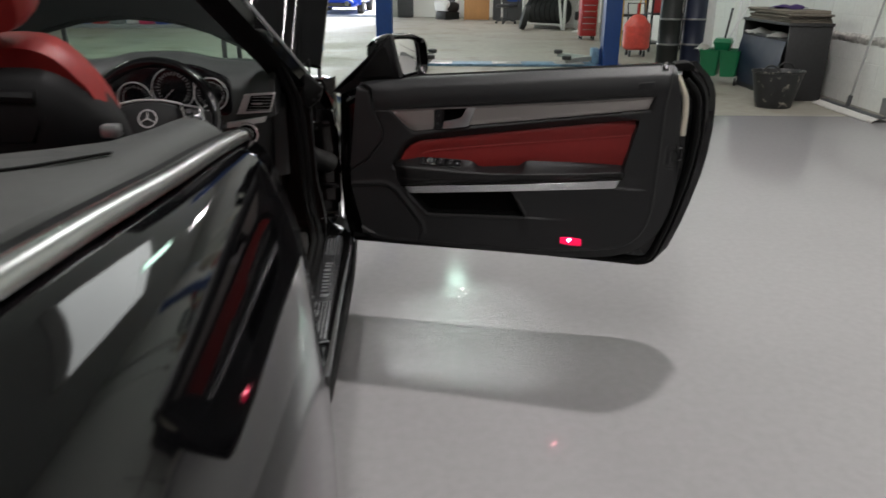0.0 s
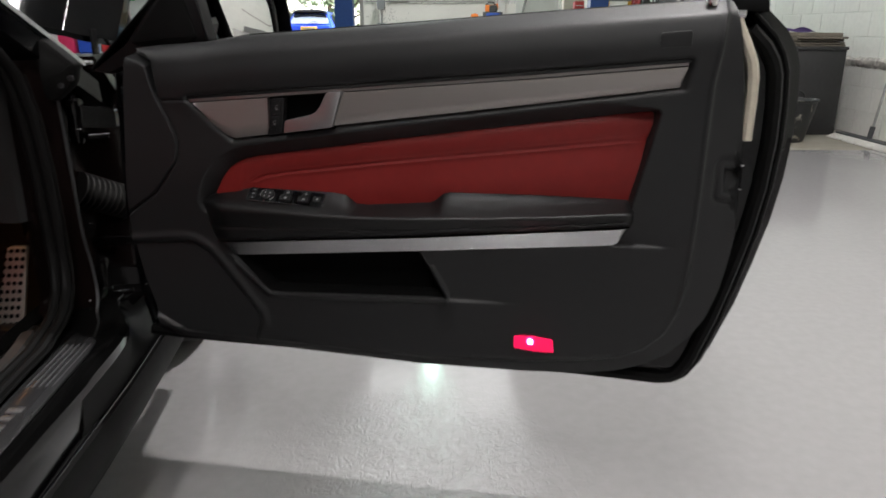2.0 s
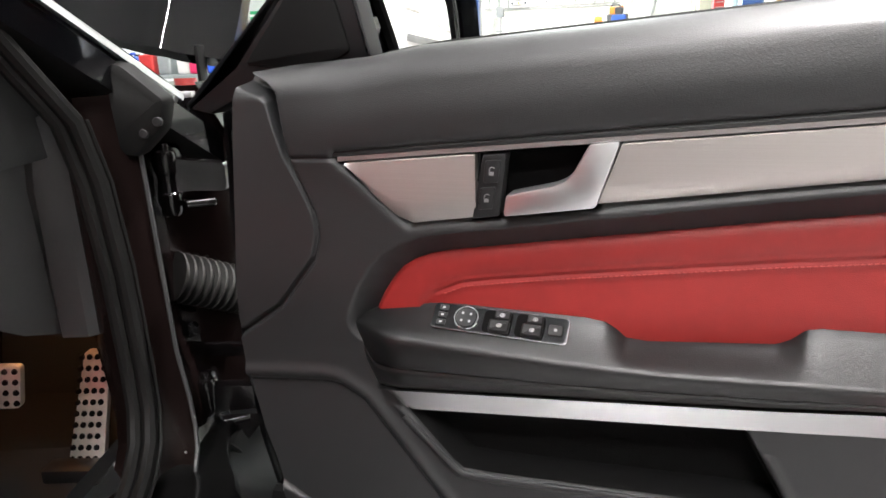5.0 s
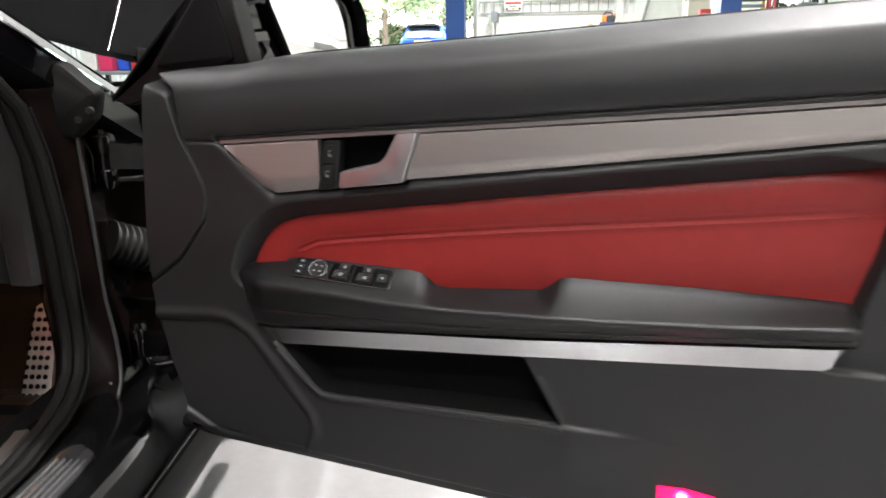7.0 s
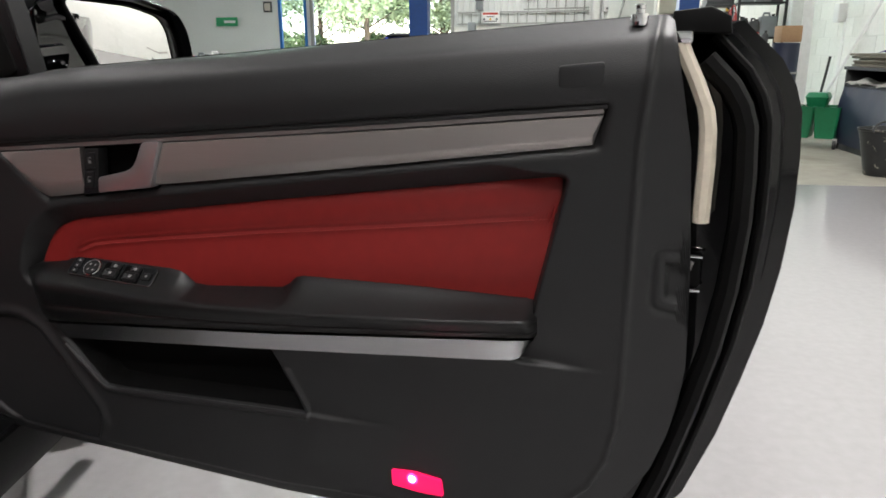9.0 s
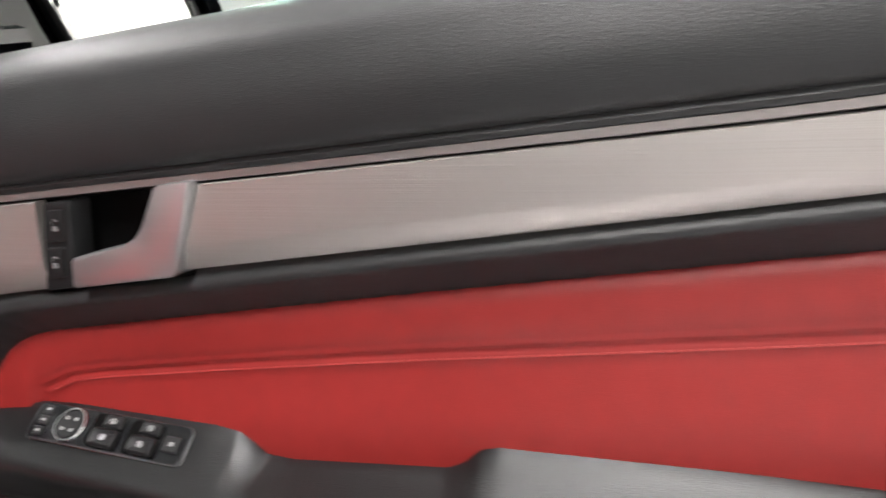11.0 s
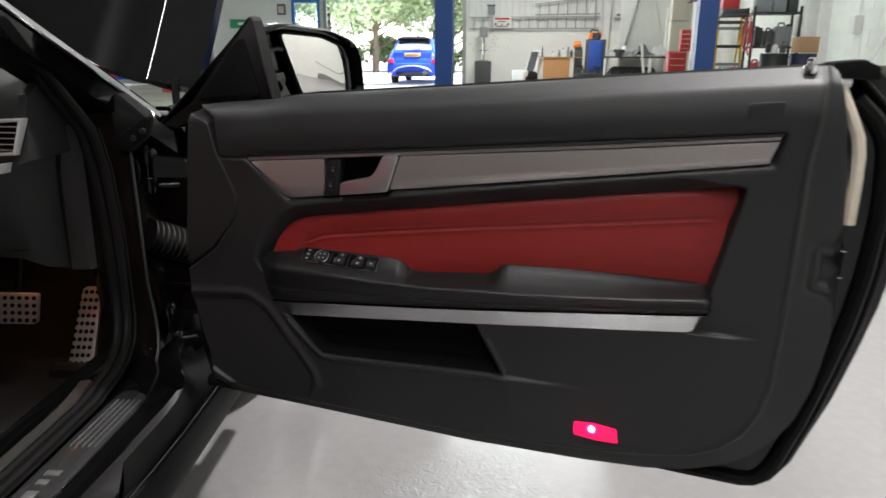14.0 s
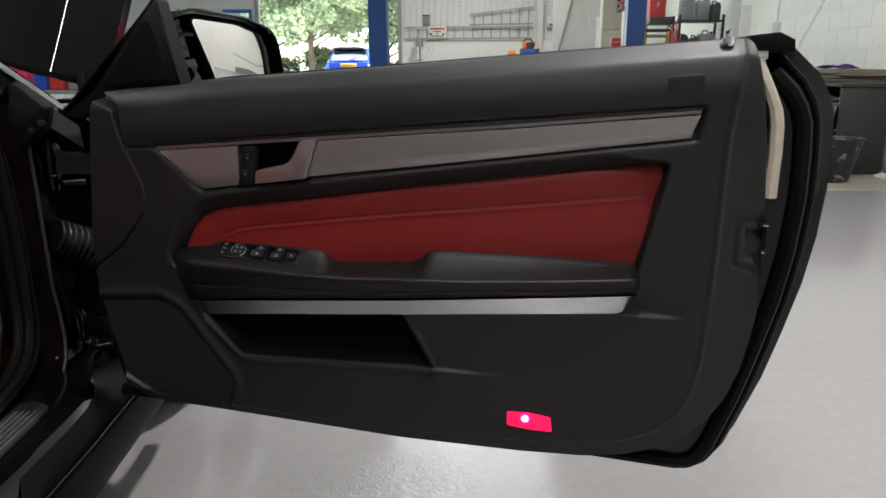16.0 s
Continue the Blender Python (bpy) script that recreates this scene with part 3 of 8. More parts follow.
def bar(pts_top, pts_low, profile, lo, hi, n=60):
    """A long trim between two lines, u from lo to hi. profile: (share of the height from the top, depth towards the cabin)."""
    us = np.linspace(lo, hi, n)
    out = []
    for share, depth in profile:
        row = []
        for u in us:
            a, b = float(along(pts_top, u)), float(along(pts_low, u))
            row.append((u, -depth, a + (b - a) * share))
        out.append(row)
    return out


FACE = [(0.0, -0.006), (0.0, 0.0025), (0.015, 0.0035), (0.66, 0.0052), (0.72, 0.0046), (0.965, 0.0008), (0.99, -0.0006), (1.0, -0.008)]
FACE_TOP = [(p[0], p[1] - 0.0068) for p in TRIM_TOP]


LIP_FACE = [(0.0, -0.006), (0.0, 0.0012), (0.06, 0.0022), (0.9, 0.0024), (1.0, 0.0016), (1.0, -0.006)]


def trim_bar(name, lo, hi, low, mat, label, slant=0.0, n=60, high=None, face=FACE):
    rails_ = bar(high or FACE_TOP, low, face, lo, hi, n)
    if slant:
        top = float(along(TRIM_TOP, lo))
        rails_ = [[(x - slant * (float(along(TRIM_TOP, x)) - z) * (1 - (x - lo) / (hi - lo)), y, z) for x, y, z in r] for r in rails_]
    bm = skin(rails_)
    for k in (0, n - 1):
        bm.verts.ensure_lookup_table()
        bm.faces.new([bm.verts[i * n + k] for i in range(len(face))])
    return on_door(name, bm, mat, label)


trim_bar("trim_strip", 0.0075, 0.146, TRIM_LOW, M_SATIN, "brushed satin metal trim", -0.13)
trim_bar("trim_strip", 0.2845, 0.832, TRIM_LOW, M_SATIN, "brushed satin metal trim", 0.36)
trim_bar("trim_lip", 0.0, 0.8325, [(p[0], p[1] - 0.0052) for p in TRIM_TOP], M_LIP, "thin satin lip over the trim", 0.0, 60, TRIM_TOP, LIP_FACE)
on_door("trim_gap", tube([(u, 0.001, float(along(TRIM_TOP, u)) + 0.0038) for u in np.linspace(-0.034, 0.836, 40)], 0.0046, 8), M_CARD, "soft bead of the card over the trim")
recess_outline = [(0.139, 0.776), (0.151, 0.843), (0.284, 0.853), (0.262, 0.793)]
on_door("handle_recess", slab(recess_outline, 0.02, 0.026, 0.0), M_RECESS_SHADE, "handle recess with its shade put in the colour")
on_door("recess_wall", skin([[(p[0], y, p[1]) for p in recess_outline] for y in (0.0025, 0.02)], ring=True), M_RECESS_SHADE)
on_door("lock_panel", slab(rounded([(0.1415, 0.779), (0.1535, 0.842), (0.1765, 0.844), (0.169, 0.783)], 0.003), -0.003, 0.015, 0.0015), M_PLASTIC, "black lock button panel")
for cz, cx in ((0.826, 0.1625), (0.800, 0.157)):
    on_door("lock_button", slab(rounded([(cx - 0.0085, cz - 0.011), (cx - 0.006, cz + 0.011), (cx + 0.0095, cz + 0.012), (cx + 0.006, cz - 0.010)], 0.002), -0.005, 0.0, 0.001), M_PLASTIC)
    on_door("lock_symbol", merge(slab(rounded([(cx - 0.0022, cz - 0.003), (cx - 0.0022, cz + 0.0005), (cx + 0.0022, cz + 0.0005), (cx + 0.0022, cz - 0.003)], 0.0006), -0.0056, -0.004, 0.0),
                                 tube([(cx - 0.002 + 0.003 * (1 - math.cos(a)), -0.0053, cz + 0.001 + 0.004 * math.sin(a)) for a in np.linspace(0.1, 2.4, 7)], 0.0005, 5)), M_DIM)
HANDLE = [(0.2545, 0.8545), (0.2815, 0.857), (0.2615, 0.7985), (0.2590, 0.7955), (0.1745, 0.7845), (0.1775, 0.8055), (0.2225, 0.8155), (0.2335, 0.8205), (0.2405, 0.8285)]
on_door("door_handle", slab(rounded(HANDLE, 0.004, 4), -0.0105, 0.012, 0.0016), M_ALU, "satin silver pull handle")

# Red leather panel with its stitched fold
ru = np.linspace(0.017, 0.79, 220)
red_top = along([(0.016, 0.656), (0.03, 0.684), (0.044, 0.705), (0.056, 0.717), (0.07, 0.726), (0.088, 0.733), (0.11, 0.738), (0.25, 0.7585), (0.407, 0.781), (0.6, 0.807), (0.784, 0.831), (0.79, 0.828)], ru)
red_low = np.where(ru < 0.758, 0.648 + 0.02 * (ru - 0.02), 0.663 + (ru - 0.758) * 4.6)
rs = np.linspace(0, 1, 70)
ruu = np.repeat(ru[None], 70, 0)
rvv = red_low[None] + (red_top - red_low)[None] * rs[:, None]
FOLD = [(0.075, 0.665), (0.092, 0.690), (0.12, 0.702), (0.153, 0.708), (0.25, 0.7215), (0.409, 0.742), (0.6, 0.764), (0.785, 0.787)]
fold_v = np.interp(ruu, [p[0] for p in FOLD], [p[1] for p in FOLD], left=0.6)
fd = rvv - fold_v
red_edge = np.minimum.reduce([red_top[None] - rvv, ruu - 0.01, 0.80 - ruu])
rw = -0.026 - 0.006 * np.exp(-np.clip(red_edge, 0, 1) / 0.006) + 0.0018 * smooth01(-0.012, 0.0, fd) - 0.0022 * np.exp(-((fd / 0.0022) ** 2)) - 0.0006 * np.exp(-(((fd - 0.0075) / 0.002) ** 2)) + 0.10 * np.clip(fd, 0, 0.05) + 0.002 * np.exp(-(((fd - 0.02) / 0.015) ** 2)) + 0.005 * np.exp(-(((fd + 0.05) / 0.035) ** 2))
grid_part("leather_panel", np.stack([ruu, -rw, rvv], -1), M_RED, driver_door, "red leather panel with a sewn fold")
stitch = bmesh.new()
for u in np.arange(0.10, 0.78, 0.0052):
    v = float(np.interp(u, [p[0] for p in FOLD], [p[1] for p in FOLD])) - 0.0042
    tube([(u, 0.0235, v), (u + 0.0034, 0.0235, v + 0.0004)], 0.0008, 5, stitch)
on_door("stitching", stitch, material("red_thread", (0.25, 0.022, 0.02), 0.7))

# Armrest: back edge, roll, front face and lower lip
arm_back = [(-0.022, 0.648), (0.0, 0.659), (0.03, 0.669), (0.08, 0.677), (0.12, 0.680), (0.25, 0.679), (0.270, 0.676), (0.281, 0.668), (0.290, 0.659), (0.31, 0.657), (0.425, 0.666), (0.436, 0.672), (0.448, 0.684), (0.46, 0.687), (0.6, 0.687), (0.757, 0.684), (0.77, 0.678)]
arm_front = [(-0.022, 0.646), (0.0, 0.652), (0.05, 0.655), (0.232, 0.646), (0.33, 0.645), (0.5, 0.652), (0.65, 0.662), (0.757, 0.672), (0.77, 0.668)]
arm_low = [(-0.022, 0.644), (0.0, 0.617), (0.023, 0.579), (0.414, 0.609), (0.77, 0.643)]
au = np.unique(np.concatenate([np.linspace(-0.022, 0.25, 50), np.linspace(0.25, 0.48, 70), np.linspace(0.48, 0.77, 50)]))
tip = np.minimum(smooth01(-0.022, 0.06, au), 1 - 0.6 * smooth01(0.762, 0.77, au))
back_v, front_v, low_v = along(arm_back, au), along(arm_front, au), along(arm_low, au)
arm_rows = []
for share, depth, mixv in ((0.0, -0.040, 0), (0.0, -0.026, 0), (0.06, -0.0215, 0), (0.25, -0.016, 0), (0.55, -0.006, 0), (0.8, 0.008, 0), (1.0, 0.018, 0), (1.0, 0.0225, 0.06), (1.0, 0.0225, 0.16),
                           (1.0, 0.0195, 0.30), (1.0, 0.0165, 0.42), (1.0, 0.0140, 0.52), (1.0, 0.0130, 0.575), (1.0, 0.0105, 0.59), (1.0, 0.0132, 0.605), (1.0, 0.0110, 0.70), (1.0, 0.004, 0.9), (1.0, -0.003, 1.0), (1.0, -0.03, 1.0)):
    z = back_v + (front_v - back_v) * share + (low_v - front_v) * mixv
    depth_u = np.where(depth > -0.02, -0.02 + (depth + 0.02) * tip, depth)
    arm_rows.append(np.stack([au, -depth_u, z], -1))
grid_part("armrest", np.stack(arm_rows), M_ARM, driver_door, "black padded armrest with sewn seams")
# Window and mirror switches on the armrest
sw = [(0.0925, -0.0035, 0.6605), (0.2335, -0.0035, 0.6535), (0.2455, 0.0165, 0.6735), (0.1035, 0.0165, 0.6765)]
sx = (Vector(sw[1]) - Vector(sw[0])).normalized()
sn = sx.cross((Vector(sw[3]) - Vector(sw[0])).normalized()).normalized()
if sn.z < 0:
    sn = -sn
sy = sn.cross(sx)


def on_switch(p, q, h):
    """Along the plate, across it, above it."""
    return Vector(sw[0]) + sx * p + sy * q + sn * h


def switch_block(name, p0, p1, q0, q1, h0, h1, mat, bevel=0.001, dish=0.0, label=""):
    o = rounded([(p0, q0), (p1, q0), (p1, q1), (p0, q1)], min(p1 - p0, q1 - q0) * 0.2, 3)
    loops = [[on_switch(p, q, h1 - dish) for p, q in inset(o, bevel * 2)], [on_switch(p, q, h1) for p, q in inset(o, bevel)], [on_switch(p, q, h1 - bevel) for p, q in o], [on_switch(p, q, h0) for p, q in o]]
    return on_door(name, skin(loops, ring=True, caps=True), mat, label)


SW_L, SW_W = 0.142, 0.029
switch_block("switch_frame", -0.0002, SW_L + 0.0012, -0.0010, SW_W + 0.0003, -0.004, 0.0030, material("dark_chrome_surround", (0.13, 0.13, 0.135), 0.22, 0.9, 0.05, 60, 0), 0.0006, label="thin dark chrome switch surround")
switch_block("switch_plate", 0.0003, SW_L - 0.0005, 0.0003, SW_W - 0.0002, 0.0, 0.0032, M_PIANO, 0.0006, label="gloss black window switch plate")
for q in (0.006, 0.0145, 0.023):
    switch_block("memory_button", 0.006, 0.016, q - 0.0035, q + 0.0035, 0.003, 0.0048, M_PLASTIC, 0.0006)
    switch_block("button_mark", 0.0095, 0.0125, q - 0.001, q + 0.001, 0.0045, 0.0051, M_MARK, 0.0001)
ring = [on_switch(0.037 + 0.0125 * math.cos(a), 0.0145 + 0.0125 * math.sin(a), 0.0045) for a in np.linspace(0, 2 * math.pi, 25)[:-1]]
on_door("mirror_control_ring", tube(ring, 0.0011, 6, closed=True), M_CHROME)
disc = [[on_switch(0.037 + r * math.cos(a), 0.0145 + r * math.sin(a), h) for a in np.linspace(0, 2 * math.pi, 25)[:-1]] for r, h in ((0.0005, 0.0052), (0.006, 0.0056), (0.0105, 0.0058), (0.0118, 0.003))]
on_door("mirror_control", skin(disc, ring=True, caps=True), M_PLASTIC)
for a in (0.78, 2.35, 3.93, 5.5):
    switch_block("arrow_mark", 0.037 + 0.006 * math.cos(a) - 0.0012, 0.037 + 0.006 * math.cos(a) + 0.0012, 0.0145 + 0.006 * math.sin(a) - 0.0012, 0.0145 + 0.006 * math.sin(a) + 0.0012, 0.005, 0.0062, M_MARK, 0.0001)
for p in (0.056, 0.090):
    switch_block("switch_well", p - 0.001, p + 0.029, 0.002, 0.0275, 0.003, 0.0036, M_RECESS_SHADE, 0.0003)
    switch_block("window_switch", p + 0.006, p + 0.0275, 0.0022, 0.0160, 0.003, 0.0085, M_PLASTIC, 0.0016, 0.0008)
    switch_block("window_switch", p + 0.010, p + 0.0265, 0.0172, 0.0272, 0.003, 0.0062, M_PLASTIC, 0.0012, 0.0006)
    for q, c_, h in ((0.0090, 0.0172, 0.0080), (0.0222, 0.0182, 0.0058)):
        mark = [on_switch(p + c_ + 0.0023 * math.cos(a), q + 0.0020 * math.sin(a), h + 0.0003) for a in np.linspace(0, 2 * math.pi, 13)[:-1]]
        on_door("switch_mark", tube(mark, 0.00045, 5, closed=True), M_MARK)
        switch_block("switch_mark", p + c_ - 0.0009, p + c_ + 0.0009, q - 0.0009, q + 0.0009, h - 0.001, h + 0.0004, M_MARK, 0.0001)
switch_block("fold_button", 0.1225, 0.137, 0.008, 0.020, 0.003, 0.0052, M_PLASTIC, 0.0008)
switch_block("button_mark", 0.1285, 0.1315, 0.0125, 0.0155, 0.0048, 0.0055, M_MARK, 0.0001)

# Lower silver strip
SIL_T, SIL_L = [(0.023, 0.577), (0.414, 0.607), (0.768, 0.641)], [(0.023, 0.577), (0.054, 0.549), (0.414, 0.577), (0.745, 0.605), (0.768, 0.641)]
n_s = 80
sil = bar(SIL_T, SIL_L, [(0.0, -0.03), (0.0, -0.006), (0.06, -0.0025), (0.1, -0.003), (0.55, -0.008), (0.95, -0.013), (1.0, -0.016), (1.0, -0.04)], 0.0235, 0.7665, n_s)
on_door("lower_strip", skin(sil), M_STRIP, "satin aluminium lower trim strip")
# Pocket lip, and near-black sheets that put in the pocket's shade
lip = [(0.050, 0.540), (0.105, 0.487), (0.117, 0.478), (0.135, 0.4765), (0.3, 0.4815), (0.456, 0.4855)]
on_door("pocket_lining", slab(inset(POCKET, 0.002), 0.058, 0.066, 0.0), material("pocket_shade_black", (0.0025, 0.0025, 0.0025), 0.95, 0, 0.3, 700, 0.4, spec=0.1), "near-black sheet put in for the shade inside the door pocket")
M_POCKET_SHADE = bpy.data.materials["pocket_shade_black"]
on_door("pocket_wall", skin([[(p[0], y, p[1]) for p in inset(POCKET, d)] for y, d in ((0.0185, 0.001), (0.024, 0.0045), (0.0585, 0.0045))], ring=True), M_POCKET_SHADE)
on_door("pocket_lip", tube([(u, 0.0125, v) for u, v in lip], 0.0035, 8), M_CARD, "moulded lip of the door pocket")
# Courtesy lamp
LAMP = [(0.579, 0.426), (0.612, 0.428), (0.649, 0.423), (0.652, 0.399), (0.617, 0.399), (0.580, 0.403)]
on_door("courtesy_lamp", slab(rounded(LAMP, 0.003), 0.0115, 0.025, 0.002), M_LAMPRED, "lit red courtesy lamp lens")
# The disc glows only to imitate the halo round the bulb
on_door("lamp_halo", lathe([(0.0005, -0.0008), (0.006, -0.0006), (0.0085, 0.0), (0.0075, 0.003)], (0.609, 0.0116, 0.4185), 16, axis="y"), M_HALO, "glowing disc added for the halo round the bulb")
on_door("lamp_bulb", lathe([(0.0005, -0.003), (0.0035, -0.0022), (0.005, 0.0), (0.0035, 0.003)], (0.609, 0.0118, 0.4185), 14, axis="y"), M_BULB, "glowing bulb behind the lens")
on_door("airbag_badge", slab(rounded([(0.786, 0.929), (0.786, 0.951), (0.832, 0.955), (0.832, 0.931)], 0.005), -0.0125, -0.008, 0.0012), M_CARD, "plain moulded badge field")
# Lock pin, guide strip and latch
on_door("lock_pin", lathe([(0.0085, -0.008), (0.009, 0.0), (0.0085, 0.003), (0.0045, 0.004), (0.0042, 0.008), (0.005, 0.0085), (0.0052, 0.0115), (0.003, 0.0135)], (0.861, 0.024, 0.998), 16), M_CHROME, "chrome lock pin")
strip = [(0.901, 0.977), (0.906, 0.965), (0.921, 0.935), (0.933, 0.907), (0.937, 0.885), (0.9385, 0.85), (0.938, 0.786)]
left, right = [(u - 0.0085, v) for u, v in strip], [(u + 0.009, v) for u, v in strip]
on_door("guide_strip", skin([[(p[0], y, p[1]) for p in row] for row, y in ((left, 0.062), (left, 0.034), ([(u - 0.003, v) for u, v in strip], 0.029), ([(u + 0.004, v) for u, v in strip], 0.030), (right, 0.038), (right, 0.062))]), M_BEIGE, "bare pale guide strip on the lock edge")
on_door("strip_cap", box(0.893, 0.914, 0.028, 0.05, 0.972, 0.985, 0.003), M_CHROME)
for p0, p1 in (((0.906, 0.742), (0.906, 0.702)), ((0.906, 0.742), (0.945, 0.742)), ((0.906, 0.702), (0.945, 0.702))):
    on_door("latch_frame", tube([(p0[0], 0.056, p0[1]), (p1[0], 0.056, p1[1])], 0.0018, 8), M_CHROME)
on_door("latch", box(0.908, 0.945, 0.062, 0.075, 0.704, 0.740, 0.003), M_RUBBER, "dark rotary latch in a dark slot")
on_door("latch_claw", tube([(0.918, 0.06, 0.712), (0.93, 0.058, 0.722), (0.934, 0.06, 0.735)], 0.003, 8), M_STEEL)
on_door("corner_cap", slab([(0.890, 0.984), (0.893, 1.005), (0.93, 1.009), (0.950, 0.999), (0.952, 0.982)], 0.05, 0.12, 0.003), M_RUBBER, "black rubber corner cap")
# Rubber seals round the lock edge and along the foot
path_seal = [p for p in inset(door_shell_outline, 0.042)]
on_door("door_seal", tube([(p[0], 0.066, p[1]) for p in path_seal[1:19]], 0.012, 8), M_RUBBER, "black rubber door seal")
path_seal = [p for p in inset(door_shell_outline, 0.018)]
on_door("edge_seal", tube([(p[0], 0.096, p[1]) for p in path_seal[1:19]], 0.006, 8), M_RUBBER)
on_door("window_slot_seal", tube([(u, 0.078, float(along(TOP, u)) - 0.006) for u in np.linspace(0.03, 0.9, 14)], 0.009, 6), M_RUBBER)
# Sail panel in the front corner of the window
SAIL = [(-0.225, 0.882), (-0.15, 0.930), (-0.085, 1.008), (-0.024, 1.070), (-0.015, 1.074), (-0.010, 1.066), (0.020, 0.934), (-0.10, 0.915), (-0.19, 0.875)]
on_door("sail_frame", slab(rounded(SAIL, 0.002, 2), 0.055, 0.085, 0.005), M_PLASTIC, "black triangular mirror mount")
on_door("sail_cover", slab(rounded([(-0.134, 0.930), (-0.044, 1.034), (-0.030, 1.036), (-0.003, 0.94), (-0.02, 0.932), (-0.07, 0.923)], 0.006), 0.0515, 0.06, 0.003), M_RUBBER, "black trim of the mirror mount")
# Door mirror: its glass looks back along the door, its inner end is cut aslant
mirror_pose = Matrix.Translation((-0.008, 0.285, 0.985)) @ pose(0, 0, 0, 0, 0, 75)
MG = rounded([(-0.103, 0.064), (0.010, 0.058), (0.066, 0.043), (0.082, 0.02), (0.092, -0.045), (0.075, -0.062), (-0.03, -0.066), (-0.045, -0.058)], 0.014, 4)
MO = rounded([(-0.160, 0.060), (-0.105, 0.079), (0.02, 0.072), (0.098, 0.052), (0.118, 0.02), (0.128, -0.05), (0.108, -0.078), (-0.05, -0.084), (-0.150, -0.072), (-0.162, -0.02)], 0.018, 4)


def on_mirror(name, bm, mat, label=""):
    bmesh.ops.transform(bm, matrix=mirror_pose, verts=bm.verts)
    return on_door(name, bm, mat, label)


on_mirror("mirror_housing", skin([[(p[0], y, p[1]) for p in inset(MO, d)] for y, d in ((0.016, 0.022), (0.012, 0.012), (-0.012, 0.004), (-0.015, 0.001), (-0.008, -0.003), (0.03, -0.004), (0.07, 0.008), (0.095, 0.03))], ring=True, caps=True), M_PAINT, "gloss black door mirror housing")
on_mirror("mirror_bezel", skin([[(p[0], y, p[1]) for p in inset(MG, d)] for y, d in ((0.014, -0.006), (0.004, -0.005), (0.001, -0.002), (0.002, 0.001))], ring=True), M_RUBBER, "black bezel round the mirror glass")
on_mirror("mirror_glass", slab(MG, 0.002, 0.012, 0.001), M_MIRROR, "door mirror glass")
on_mirror("housing_rib", tube([(-0.150, -0.004, 0.028), (-0.122, -0.006, 0.036), (-0.108, -0.004, 0.034)], 0.005, 6), M_PAINT)
on_door("mirror_arm", tube([(-0.06, 0.08, 0.948), (-0.05, 0.12, 0.950), (-0.042, 0.17, 0.955)], 0.032, 10, squash=0.6), M_PAINT)

# ---- the rest of the car: x to its right, y forward, z up, from the foot of the front hinge ----
def on_car(name, bm, mat, label="", sharp=35.0, parent=None):
    return part(name, bm, mat, parent or car, label, sharp)


# Body side behind the door: belt, shoulder, flank and rocker at stations along the car
quarter_front = [(-0.076, -1.20, 0.957), (-0.056, -1.20, 0.957), (-0.042, -1.20, 0.9525), (-0.028, -1.20, 0.9455), (-0.014, -1.20, 0.9345), (-0.003, -1.20, 0.916), (0.011, -1.20, 0.880), (0.026, -1.20, 0.835), (0.042, -1.20, 0.775), (0.057, -1.20, 0.69), (0.067, -1.20, 0.58), (0.074, -1.195, 0.48), (0.083, -1.19, 0.40), (0.085, -1.185, 0.32), (0.055, -1.18, 0.20)]
stations = []
for y, rise, lean in ((-1.36, 0.016, 0.016), (-1.5, 0.030, 0.030), (-1.75, 0.053, 0.052), (-2.0, 0.077, 0.072), (-2.3, 0.096, 0.085), (-2.7, 0.10, 0.085), (-3.1, 0.09, 0.03), (-3.35, 0.05, -0.08)):
    row = []
    for (x, yy, z), s in zip(quarter_front, np.linspace(0, 1, len(quarter_front))):
        row.append((x + lean * min(1, s * 1.7), y + (yy + 1.25) * 0.3 * max(0, 1 + (y + 1.36) / 0.5), z + rise * (1 - s)))
    stations.append(row)
jamb_in = [(x - 0.10, y + 0.012, z) for x, y, z in quarter_front]
jamb_mid = [(x - 0.006, y + 0.004, z) for x, y, z in quarter_front]
on_car("rear_quarter_panel", skin([jamb_in, jamb_mid, quarter_front] + stations), M_PAINT, "gloss black rear quarter panel", 50)
# Chrome belt moulding along the top of the quarter
belt = [(-0.046, -1.215, 0.958), (-0.048, -1.27, 0.966), (-0.050, -1.45, 0.985), (-0.05, -1.7, 1.008), (-0.054, -1.95, 1.033), (-0.062, -2.2, 1.052), (-0.085, -2.6, 1.06)]
prof = [(-0.028, -0.004), (-0.026, 0.012), (-0.014, 0.019), (0.0, 0.0195), (0.012, 0.014), (0.02, 0.002), (0.022, -0.012), (0.016, -0.016)]
prof = [(px * 0.6, pz * 0.62 + 0.004) for px, pz in prof]
on_car("belt_moulding", skin([[(x + px, y, z + pz) for px, pz in prof] for x, y, z in belt], caps=True), material("satin_chrome_moulding", (0.62, 0.62, 0.61), 0.24, 1.0, 0.06, 90, 0.02, aniso=(1, 0.1, 1)), "satin chrome belt moulding")
on_car("moulding_end", tube([(x + px, y + 0.004, z + pz) for (px, pz) in prof for x, y, z in belt[:1]], 0.004, 6, closed=True), M_RUBBER)
on_car("belt_seal", tube([(x - 0.024, y, z + 0.005) for x, y, z in belt], 0.009, 8), M_RUBBER, "black rubber belt seal")
